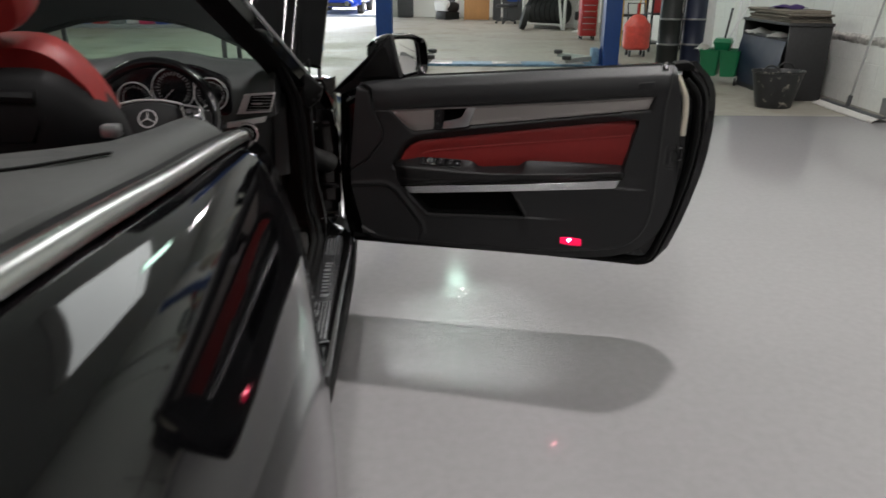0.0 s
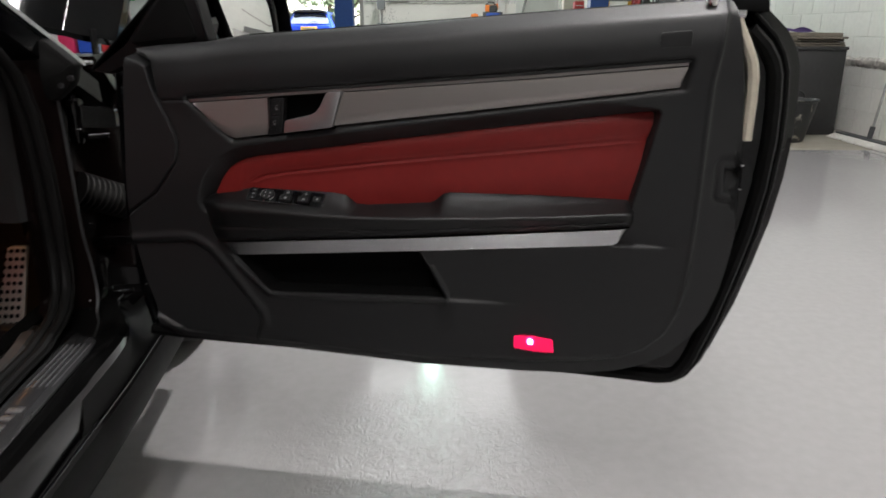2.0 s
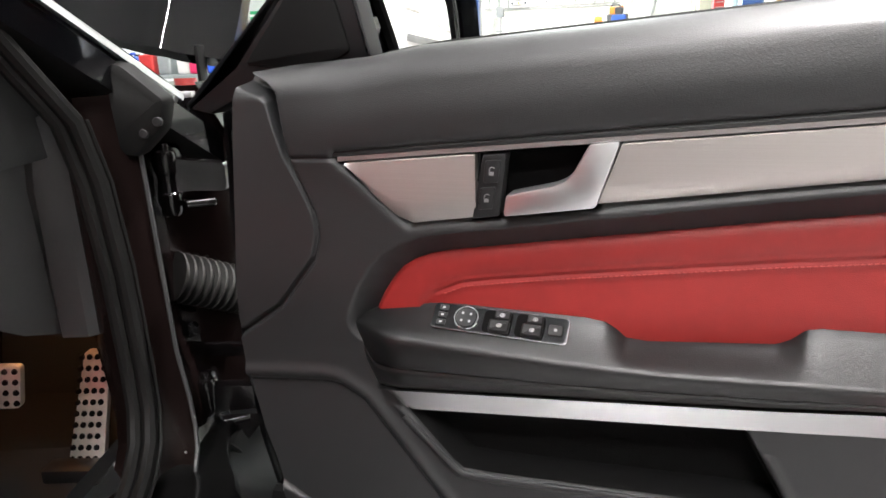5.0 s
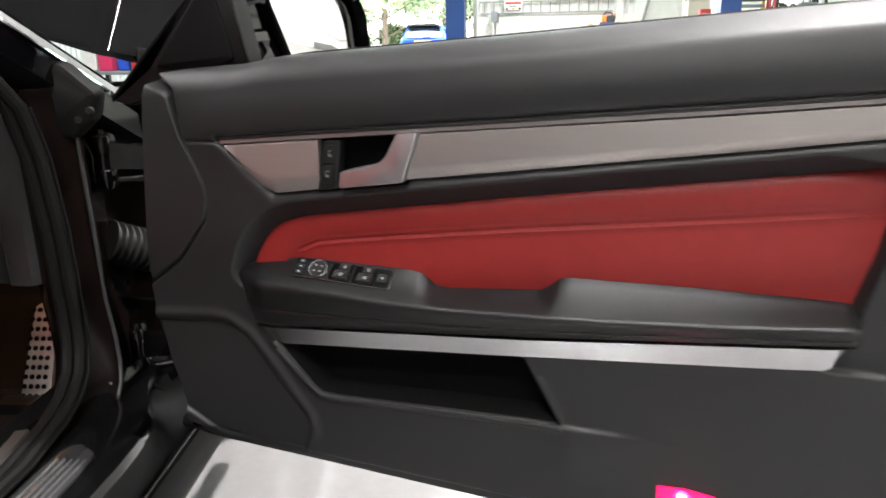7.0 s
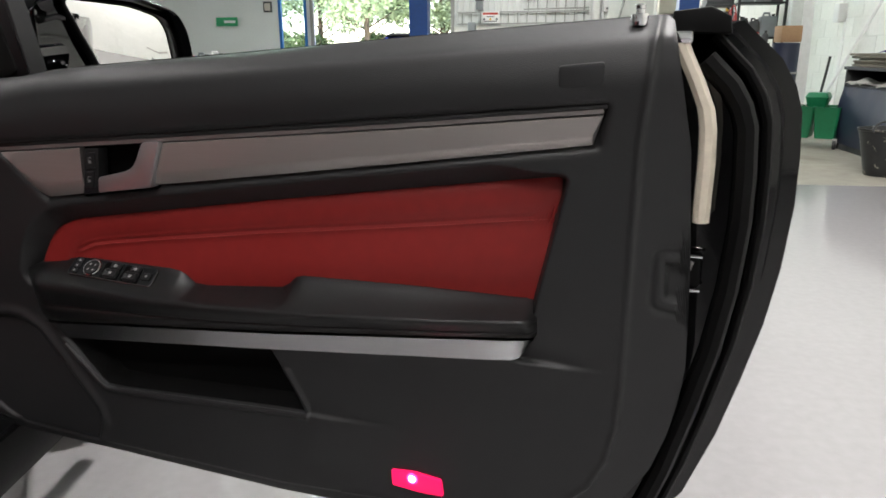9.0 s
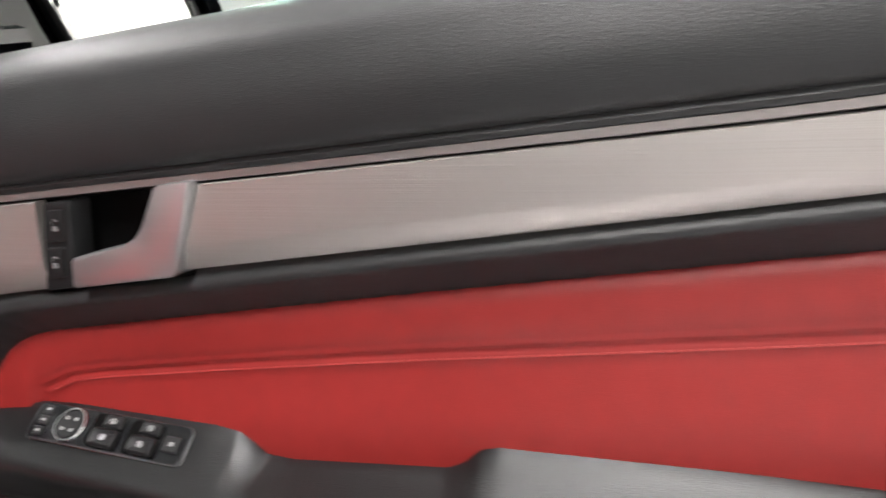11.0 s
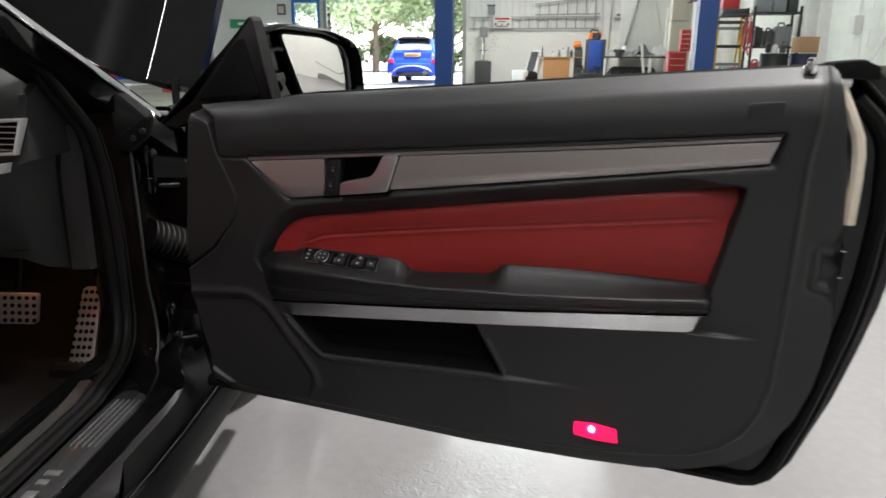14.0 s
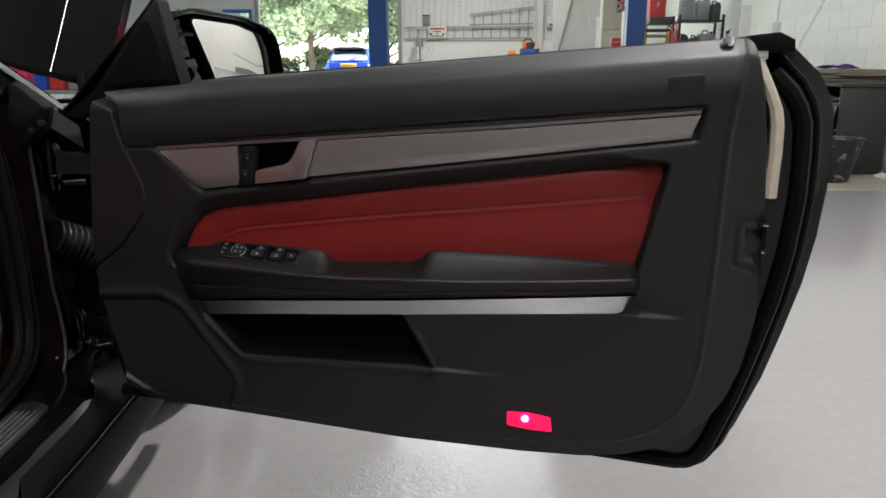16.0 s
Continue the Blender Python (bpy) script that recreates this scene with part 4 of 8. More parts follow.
# Soft grey cover between the seats and the belt
cov = []
for x, y, z, inner in ((-0.072, -1.250, 0.972, -0.142), (-0.075, -1.275, 0.985, -0.150), (-0.077, -1.36, 0.993, -0.152), (-0.079, -1.48, 1.002, -0.156), (-0.083, -1.60, 1.012, -0.172), (-0.085, -1.68, 1.020, -0.235), (-0.087, -1.75, 1.026, -0.42),
                       (-0.091, -1.85, 1.034, -0.68), (-0.097, -2.05, 1.048, -0.85), (-0.107, -2.3, 1.058, -0.9), (-0.117, -2.6, 1.06, -0.95)):
    crest = 0.026 if y > -1.7 else 0.02
    cov.append([(x, y, z - 0.012), (x - 0.008, y, z + 0.004), (x + (inner - x) * 0.35, y, z + crest * 0.7), (x + (inner - x) * 0.8, y - 0.004, z + crest), (inner, y - 0.008, z + crest * 0.55), (inner - 0.012, y - 0.012, z - 0.03), (inner - 0.014, y - 0.02, z - 0.14), (inner - 0.014, y - 0.02, 0.6)])
on_car("roof_stowage_cover", skin(cov), M_GREYLEATHER, "grey soft cover over the stowed roof", 60)
on_car("cover_seam", tube([(r[2][0] + 0.01, r[2][1], r[2][2] + 0.001) for r in cov[5:]], 0.0022, 6), M_RUBBER)

# Sill under the door opening; its outer side draws in towards the hinge pillar
SILL = [(-0.20, 0.34), (-0.16, 0.355), (-0.125, 0.385), (-0.08, 0.415), (-0.04, 0.424), (-0.01, 0.426), (0.0, 0.428), (0.02, 0.429), (0.085, 0.428), (0.105, 0.424), (0.113, 0.414), (0.112, 0.395), (0.106, 0.36), (0.10, 0.33), (0.09, 0.28), (0.07, 0.22), (0.045, 0.165), (0.0, 0.16)]
sill_rows = []
for y, draw, dip in ((-1.24, 0.30, 0.0), (-1.1, 0.24, 0.0), (-0.8, 0.15, 0.0), (-0.5, 0.05, 0.0), (-0.36, 0.0, 0.0), (-0.30, 0.02, 0.002), (-0.25, 0.08, 0.006), (-0.21, 0.18, 0.011), (-0.17, 0.34, 0.018), (-0.13, 0.55, 0.022), (-0.09, 0.72, 0.024), (-0.05, 0.85, 0.026), (0.0, 0.9, 0.03)):
    sill_rows.append([(x * (1 - draw) + (0.008 * draw if x > 0 else 0), y, z - dip * smooth01(0.33, 0.42, np.array(z)) * (1 if x > -0.05 else 0)) for x, z in SILL])
on_car("sill", skin(sill_rows), M_SILL, "black painted door sill", 40)
plate = rounded([(0.020, -1.10), (0.074, -1.082), (0.087, -0.40), (0.083, -0.352), (0.05, -0.33), (0.032, -0.345), (0.030, -0.40)], 0.008)
on_car("sill_plate", slab(plate, 0.4335, 0.4285, 0.0015, plane="xy"), material("dark_brushed_sill_plate", (0.16, 0.16, 0.165), 0.28, 0.9, 0.1, 200, 0.06, aniso=(1, 0.05, 1)), "dark brushed metal sill plate with fine ribs")
for k in range(5):
    x = 0.031 + k * 0.0095
    for y0, y1, sh in ((-1.07, -0.86, 0.0), (-0.52, -0.37, 0.008)):
        on_car("plate_rib", tube([(x + sh, y0, 0.434), (x + sh + 0.003, y1, 0.434)], 0.0012, 5), M_ALU)
for k, (yy, ln) in enumerate([(-0.83, 0.03), (-0.795, 0.018), (-0.772, 0.016), (-0.751, 0.018), (-0.727, 0.02), (-0.70, 0.018), (-0.678, 0.016), (-0.65, 0.028), (-0.617, 0.018), (-0.595, 0.018)]):
    on_car("plate_mark", box(0.042, 0.059 if k % 3 else 0.064, yy, yy + ln * 0.6, 0.4333, 0.4347, 0.0004), M_ALU)
on_car("plate_end_trim", tube([(0.014, -1.105, 0.434), (0.045, -1.098, 0.435), (0.078, -1.084, 0.433)], 0.003, 6), M_CHROME)
SEAL_OUT = [(-0.02, -1.2, 0.46), (0.006, -1.10, 0.437), (0.012, -0.6, 0.436), (0.012, -0.40, 0.437), (-0.002, -0.29, 0.440), (-0.012, -0.235, 0.448), (-0.022, -0.190, 0.468), (-0.029, -0.165, 0.505), (-0.034, -0.155, 0.56), (-0.038, -0.152, 0.69), (-0.045, -0.156, 0.80), (-0.054, -0.170, 0.875), (-0.088, -0.24, 0.985), (-0.16, -0.42, 1.12), (-0.25, -0.66, 1.29)]
on_car("aperture_seal", tube(SEAL_OUT, 0.0105, 10), M_SEAL, "rubber door aperture seal")
on_car("aperture_seal", tube([(x - 0.0175, y - 0.004, z + 0.001) for x, y, z in SEAL_OUT], 0.010, 10), M_SEAL)
on_car("seal_edge", tube([(x + 0.0115, y + 0.006, z + 0.001) for x, y, z in SEAL_OUT[1:12]], 0.0022, 6), M_SEAL, "edge lip of the seal")
on_car("sill_trim", skin([[(-0.066 + s, y, 0.38), (-0.060 + s, y, 0.418), (-0.05 + s, y, 0.430), (-0.03 + s, y, 0.433), (-0.024 + s, y, 0.424)] for y, s in ((-1.15, 0.0), (-0.7, 0.0), (-0.40, 0.0), (-0.31, -0.012), (-0.295, -0.016))]), material("grey_sill_cover", (0.02, 0.0185, 0.0175), 0.55, 0, 0.1, 200, 0.1), "grey plastic sill cover")
on_car("sill_ledge", skin([[r[11], (r[11][0] * 0.4 + 0.06, r[11][1], 0.345), (0.106 - 0.012 * (r[11][1] < -0.45), r[11][1], 0.3215)] for r in sill_rows[3:]] + [[(0.03, 0.12, 0.36), (0.07, 0.12, 0.34), (0.106, 0.12, 0.3215)]]), M_RUBBER, "black ledge between sill and rocker")
# Lower rocker cover with its bright upper edge
on_car("rocker_cover", skin([[(0.104 - d, y, 0.325), (0.118 - d, y, 0.318), (0.122 - d, y, 0.29), (0.114 - d, y, 0.245), (0.09 - d, y, 0.20), (0.062 - d, y, 0.182), (0.05 - d, y, 0.186)] for y, d in ((-1.35, 0.056), (-0.8, 0.024), (-0.4, 0.004), (-0.2, 0.0), (0.3, 0.0))]), M_RUBBER, "black rocker cover")
on_car("rocker_step", tube([(0.062, -1.2, 0.322), (0.096, -0.6, 0.3225), (0.110, -0.3, 0.3225), (0.112, 0.2, 0.3225)], 0.003, 6), M_PIANO)

# Front jamb under the pillar: seal face, narrow painted face, welded flange, then the hinge recess
FLANGE = [(0.016, -0.163, 0.408), (0.014, -0.140, 0.430), (0.009, -0.125, 0.46), (0.002, -0.115, 0.50), (-0.010, -0.105, 0.558), (-0.015, -0.10, 0.68), (-0.020, -0.096, 0.83), (-0.022, -0.094, 0.90)]
jamb_rows = []
for x, y, z in FLANGE:
    jamb_rows.append([(x - 0.115, y + 0.01, z), (x - 0.060, y - 0.048, z), (x - 0.042, y - 0.056, z), (x - 0.036, y - 0.046, z), (x - 0.030, y - 0.038, z), (x - 0.004, y - 0.004, z), (x, y, z), (x - 0.001, y + 0.010, z), (x - 0.020, y + 0.05, z), (x - 0.035, y + 0.11, z), (-0.035, 0.035, z), (-0.005, 0.055, z), (0.035, 0.085, z), (0.055, 0.12, z), (0.06, 0.16, z)])
on_car("hinge_pillar", skin(jamb_rows), M_PILLAR, "gloss black painted hinge pillar", 25)
on_car("pillar_flange", tube([(x + 0.001, y - 0.001, z) for x, y, z in FLANGE[:-1]], 0.003, 6), M_KICK, "pale welded flange edge")
on_car("pillar_foot", skin([[(-0.026, -0.17, 0.425), (-0.028, -0.20, 0.418), (-0.026, -0.25, 0.424)], [(-0.004, -0.165, 0.424), (-0.004, -0.20, 0.421), (0.004, -0.25, 0.426)], [(0.017, -0.164, 0.420), (0.028, -0.20, 0.420), (0.04, -0.25, 0.425)]]), M_SILL, "painted foot of the pillar")
for dx in (-0.008, 0.001):
    on_car("jamb_stud", cyl((dx, -0.148, 0.432), (dx, -0.152, 0.430), 0.0035, seg=10), M_STEEL)
for z, y in ((0.775, -0.02), (0.425, 0.0)):
    hinge = on_car("door_hinge", slab(rounded([(-0.052, z - 0.045), (-0.055, z + 0.03), (-0.035, z + 0.055), (-0.010, z + 0.05), (-0.004, z + 0.01), (-0.012, z - 0.03), (-0.022, z - 0.055)], 0.010, 3), y, y + 0.02, 0.005), M_JAMB, "black painted door hinge")
    on_car("hinge_knuckle", lathe([(0.004, -0.046), (0.012, -0.044), (0.0145, -0.04), (0.0145, -0.014), (0.0125, -0.012), (0.0125, 0.012), (0.0145, 0.014), (0.0145, 0.04), (0.012, 0.044), (0.006, 0.046), (0.006, 0.054), (0.002, 0.056)], (-0.018, y - 0.012, z), 18), M_JAMB, parent=hinge)
    on_car("hinge_arm", skin([[(x, y + d + 0.35 * (x + 0.02), zz) for x, zz in rounded([(-0.024, z - 0.012), (-0.02, z + 0.036), (0.012, z + 0.030), (0.055, z + 0.022), (0.055, z - 0.016), (0.01, z - 0.012)], 0.006, 3)] for d in (-0.02, -0.017, 0.0)], ring=True, caps=True), M_JAMB, parent=hinge)
    on_car("hinge_rib", tube([(-0.046, y - 0.004, z + 0.035), (-0.036, y - 0.010, z + 0.005), (-0.042, y - 0.006, z - 0.03), (-0.028, y - 0.004, z - 0.048)], 0.006, 8), M_JAMB, parent=hinge)
    for dx, dz in ((-0.044, 0.022), (-0.036, -0.022)):
        on_car("bolt", cyl((dx, y - 0.010, z + dz), (dx, y + 0.002, z + dz), 0.0085, seg=6, bevel=0.0015), M_PIANO, parent=hinge)
        on_car("washer", cyl((dx, y - 0.002, z + dz), (dx, y + 0.001, z + dz), 0.0125, seg=18, bevel=0.001), M_PIANO, parent=hinge)
    on_car("hinge_bolt", cyl((0.002, y - 0.012, z - 0.030), (0.038, y + 0.004, z - 0.030), 0.0065, bevel=0.0015), M_JAMB, parent=hinge)
bellows = []
for k in range(40):
    t = k / 39
    bellows.append((-0.046 + 0.075 * t, -0.005 + 0.085 * t, 0.632 - 0.055 * t))
on_car("cable_boot", tube(bellows, 0.036, 16, taper=[1.06 if k % 4 < 2 else 0.84 for k in range(40)]), material("grey_rubber_boot", (0.011, 0.0104, 0.0098), 0.5, 0, 0.15, 60, 0.1), "ribbed grey rubber cable boot")
on_car("jamb_plug", lathe([(0.001, -0.004), (0.009, -0.003), (0.012, 0.0), (0.012, 0.01)], (-0.035, 0.0, 0.545), 14, axis="y"), M_PIANO, "oval rubber plug")
on_car("check_link", box(-0.035, 0.06, 0.0, 0.012, 0.50, 0.522, 0.004), M_JAMB, "steel door check link")
on_car("recess_foot", skin([[(-0.04, 0.03, 0.385), (0.0, 0.04, 0.38), (0.05, 0.06, 0.37)], [(-0.02, -0.05, 0.392), (0.012, -0.06, 0.388), (0.03, -0.03, 0.36)], [(0.0, -0.11, 0.402), (0.02, -0.11, 0.392), (0.04, -0.09, 0.36)]]), M_JAMB)
on_car("foot_seal", tube([(0.013, -0.063, 0.395), (0.03, -0.05, 0.37), (0.045, -0.035, 0.33), (0.058, -0.02, 0.28), (0.066, -0.01, 0.23)], 0.006, 8), M_RUBBER, "rubber strip at the foot of the wing")
on_car("fender_edge", skin([[(0.055, 0.10, 0.20), (0.062, 0.14, 0.22)], [(0.088, 0.10, 0.45), (0.095, 0.15, 0.45)], [(0.085, 0.10, 0.62), (0.09, 0.15, 0.62)], [(0.05, 0.07, 0.80), (0.058, 0.12, 0.80)], [(0.012, 0.03, 0.905), (0.018, 0.1, 0.905)]]), M_PAINT)
fender = []
for y in (0.10, 0.35, 0.7, 1.1, 1.5, 1.75):
    k = max(0, y - 1.1)
    fender.append([(-0.10 - k * 0.2, y, 0.925 - 0.17 * y), (-0.02 - k * 0.3, y, 0.91 - 0.17 * y), (0.03 - k * 0.4, y, 0.83 - 0.13 * y), (0.075 - k * 0.5, y, 0.66), (0.08 - k * 0.5, y, 0.55 if 0.35 <= y <= 1.2 else 0.42), (0.07 - k * 0.5, y, 0.50 if 0.35 <= y <= 1.2 else 0.25)])
on_car("front_wing", skin(fender), M_PAINT, "gloss black front wing", 40)


def wheel(x, y):
    w = on_car("wheel", lathe([(0.20, -0.20), (0.285, -0.205), (0.315, -0.19), (0.32, -0.17), (0.32, -0.03), (0.315, -0.01), (0.285, 0.0), (0.235, -0.004), (0.225, -0.02), (0.225, -0.18)], (x, y, 0.32), 40, axis="x"), M_TYRE, "black road tyre on an alloy wheel")
    on_car("rim", lathe([(0.03, -0.03), (0.06, -0.028), (0.07, -0.05), (0.20, -0.06), (0.215, -0.015), (0.226, -0.012), (0.228, -0.05), (0.2, -0.1)], (x, y, 0.32), 30, axis="x"), M_ALU, parent=w)
    return w


wheel(0.045, 0.66)
wheel(0.045, -2.02)
wheel(-1.38, 0.66)
wheel(-1.38, -2.02)

# Windscreen pillar: dark inner trim, gloss outer skin and a bright strip
p_dir = Vector((-0.24, -0.83, 0.52)).normalized()
p_foot = Vector((-0.005, 0.0, 0.885))


def pillar_point(s, across, out):
    """Along the pillar, inwards across it, out of its face."""
    inward = Vector((-0.93, 0.10, -0.06)).normalized()
    face = p_dir.cross(inward).normalized()
    if face.z < 0:
        face = -face
    return p_foot + p_dir * s + Vector((-0.03, -0.02, 0.02)) * (s * s) + inward * across + face * out


ss = [-0.12, 0.0, 0.1, 0.25, 0.4, 0.55, 0.7, 0.85, 0.95]
on_car("windscreen_pillar", skin([[pillar_point(s, a, o) for s in ss] for a, o in ((0.0, -0.045), (-0.006, -0.01), (0.003, 0.006), (0.009, 0.018), (0.019, 0.031), (0.034, 0.039), (0.052, 0.036), (0.066, 0.018), (0.070, -0.004))]), M_PAINT, "gloss black windscreen pillar")
on_car("pillar_strip", skin([[pillar_point(s, a, o) for s in ss[1:]] for a, o in ((-0.012, -0.004), (-0.012, 0.004), (-0.009, 0.0075), (-0.003, 0.0085), (0.0, 0.006))]), M_ALU, "bright strip along the windscreen pillar")
on_car("pillar_trim", skin([[pillar_point(s, a, o) for s in ss] for a, o in ((0.0, -0.025), (0.0, -0.045), (0.03, -0.055), (0.085, -0.045), (0.10, -0.025), (0.075, -0.006))]), M_RUBBER, "black inner pillar trim")
foot_cover = on_car("pillar_foot_cover", slab(rounded([(-0.09, 0.94), (-0.02, 0.938), (0.030, 0.892), (0.020, 0.855), (-0.016, 0.823), (-0.066, 0.823)], 0.008, 3), -0.114, -0.085, 0.013), M_SEAL, "dark plastic cover at the pillar foot")
for x, z in ((-0.003, 0.852), (0.016, 0.866)):
    on_car("cover_screw", cyl((x, -0.115, z), (x, -0.108, z), 0.006, seg=10, bevel=0.001), M_PLASTIC, parent=foot_cover)
on_car("wiper_cowl", skin([[(x, y, z) for x in np.linspace(-0.03, -1.45, 12)] for y, z in ((0.02, 0.885), (0.07, 0.90), (0.13, 0.895), (0.22, 0.875))]), M_PLASTIC, "black wiper cowl")
on_car("cowl_clip", box(-0.03, 0.012, 0.015, 0.03, 0.885, 0.893, 0.002), M_ALU)
screen = []
for s in (0.0, 0.3, 0.6, 0.9):
    base = pillar_point(s, 0.055, 0.0)
    screen.append([(base.x + (-1.35 + 0.0 * s - 2 * (base.x + 0.06)) * t, base.y + 0.16 * math.sin(math.pi * t), base.z + 0.03 * math.sin(math.pi * t)) for t in np.linspace(0, 1, 14)])
windscreen = on_car("windscreen", skin(screen), M_GLASS, "tinted windscreen", 60)
windscreen.visible_shadow = False
on_car("screen_header", tube([tuple(Vector(p) + Vector((0, -0.02, 0.01))) for p in screen[-1]], 0.03, 8), M_PAINT, "windscreen top frame")
on_car("windscreen_pillar", skin([[Vector((-1.43 - pillar_point(s, a, o).x, pillar_point(s, a, o).y, pillar_point(s, a, o).z)) for s in ss] for a, o in ((0.0, -0.03), (-0.006, -0.01), (0.004, 0.006), (0.05, 0.008), (0.09, -0.03), (0.05, -0.07))], closed=True), M_PAINT)

# Raised bonnet: outer skin towards the cabin
bon = []
for s in np.linspace(0, 1.12, 14):
    row = []
    for t in np.linspace(0, 1, 120):
        x = 0.0 - 1.43 * t
        c = (x + 0.715) / 0.715
        arch = (1 - c * c)
        start = float(np.interp(abs(c), [0, 0.23, 0.41, 0.61, 0.87, 1], [0.175, 0.160, 0.122, 0.050, 0.005, 0.0]))
        along_b = start + (1.12 - start) * s / 1.12
        crease_x = 0.010 * math.exp(-(((abs(c) - 0.85) / 0.030) ** 2)) + 0.012 * math.exp(-(((abs(c) - 0.62) / 0.10) ** 2))
        out = 0.05 * arch + crease_x - 0.10 * max(0, along_b - 0.75) ** 2 - 0.715 * (0.13 * max(0, abs(c) - 0.89) + 0.5 * max(0, abs(c) - 0.89) ** 2)
        taper = 1 + 0.07 * min(1, along_b / 0.35) - 0.12 * (along_b / 1.12) ** 2
        ang = radians(62)
        row.append((-0.715 + c * 0.715 * taper, 0.215 + along_b * math.cos(ang) - out * math.sin(ang), 0.935 + along_b * math.sin(ang) + out * math.cos(ang)))
    bon.append(row)
bonnet = on_car("bonnet", skin(bon), M_PAINT, "raised glossy black bonnet", 60)
back = [[(x, y + 0.03, z - 0.016) for x, y, z in r] for r in bon]
on_car("bonnet_lining", skin(back), M_PLASTIC, "black bonnet underside", parent=bonnet)
on_car("bonnet_edge", skin([[r[0] for r in bon], [r[0] for r in back]]), M_PAINT, parent=bonnet)
on_car("bonnet_edge", skin([bon[0], back[0]]), M_PAINT, parent=bonnet)
on_car("bonnet_hinge", box(-0.045, -0.039, 0.19, 0.225, 0.86, 0.955, 0.002), M_RUBBER)
on_car("gas_strut", tube([(-0.02, 0.42, 0.84), (-0.012, 0.36, 1.12)], 0.009, 8), M_STEEL)
on_car("engine_cover", skin([[(x, y, z) for x in np.linspace(-0.15, -1.28, 8)] for y, z in ((0.25, 0.76), (0.5, 0.74), (1.2, 0.68), (1.5, 0.60))]), M_PLASTIC, "black engine bay covers")

# Cabin floor, footwell and dashboard
on_car("cabin_floor", skin([[(x, y, z) for y in (-2.2, -1.0, -0.25, 0.1, 0.25)] for x, z in ((-0.18, 0.36), (-0.2, 0.31), (-0.62, 0.30), (-0.66, 0.42), (-0.80, 0.42), (-0.84, 0.30), (-1.3, 0.31))]), M_CARPET, "black cabin carpet")
on_car("footwell_end", skin([[(x, y, z) for x in (-0.13, -0.4, -0.66, -1.3)] for y, z in ((0.05, 0.30), (0.16, 0.36), (0.24, 0.55), (0.24, 0.8))]), M_CARPET)
on_car("bulkhead", box(-1.32, -0.10, 0.2, 0.24, 0.3, 0.87), M_PLASTIC)
on_car("footwell_side", skin([[(-0.125, -0.045, z) for z in (0.33, 0.45, 0.6)], [(-0.15, 0.02, z) for z in (0.33, 0.45, 0.6)], [(-0.165, 0.2, z) for z in (0.33, 0.45, 0.6)]]), M_CARPET, "black footwell side lining")
KNEE = [[(-0.085, -0.105, 0.592), (-0.088, -0.11, 0.70), (-0.092, -0.115, 0.80), (-0.098, -0.13, 0.88)], [(-0.115, -0.125, 0.591), (-0.112, -0.128, 0.70), (-0.112, -0.13, 0.80), (-0.108, -0.14, 0.88)],
        [(-0.152, -0.122, 0.589), (-0.146, -0.13, 0.70), (-0.138, -0.14, 0.79), (-0.118, -0.15, 0.88)], [(-0.163, -0.105, 0.588), (-0.157, -0.12, 0.70), (-0.15, -0.135, 0.79), (-0.13, -0.15, 0.88)],
        [(-0.19, -0.14, 0.60), (-0.178, -0.165, 0.70), (-0.172, -0.18, 0.79), (-0.16, -0.19, 0.86)], [(-0.22, -0.17, 0.625), (-0.21, -0.2, 0.70), (-0.20, -0.215, 0.79), (-0.19, -0.22, 0.84)], [(-0.30, -0.20, 0.64), (-0.30, -0.24, 0.70), (-0.30, -0.26, 0.77), (-0.30, -0.27, 0.82)]]
on_car("knee_panel", skin(KNEE), M_KICK, "grey dash end and knee panel", 30)
on_car("knee_underside", skin([[r[0] for r in KNEE], [(x, y + 0.12, z - 0.004) for x, y, z in (r[0] for r in KNEE)]]), M_PLASTIC)
DASH = [(0.06, 0.955), (-0.02, 0.985), (-0.12, 0.985), (-0.20, 0.965), (-0.245, 0.94), (-0.262, 0.905), (-0.268, 0.83), (-0.262, 0.80), (-0.285, 0.79), (-0.28, 0.70), (-0.25, 0.66), (-0.16, 0.64), (-0.02, 0.64)]
dash_rails = []
for x in np.linspace(-0.115, -1.32, 26):
    hood = 0.026 * math.exp(-(((x + 0.52) / 0.15) ** 4))
    edge_drop = -0.02 * math.exp((x + 0.115) / 0.05)
    dash_rails.append([(min(x, -0.20) if z < 0.83 else x, y - (hood * 0.5 if 0.9 < z < 0.97 else 0), z + (hood if z > 0.93 else 0) + (edge_drop if z > 0.9 else 0)) for y, z in DASH])
# Grey-green base stands in for the windscreen light's sheen on the dash
on_car("dashboard", skin(dash_rails), leather("dash_skin_with_sheen", (0.030, 0.034, 0.033), 0.5, 1300.0, 0.25), "black soft dashboard", 40)
on_car("dash_end", slab([(y, z) for y, z in DASH[:7]] + [(0.06, 0.83)], -0.114, -0.13, 0.0, plane="yz"), M_KICK)
on_car("binnacle_face", slab(rounded([(-0.615, 0.83), (-0.615, 0.945), (-0.5, 0.995), (-0.36, 0.99), (-0.25, 0.945), (-0.25, 0.83)], 0.03), -0.272, -0.24, 0.003), M_PIANO, "dark instrument binnacle")
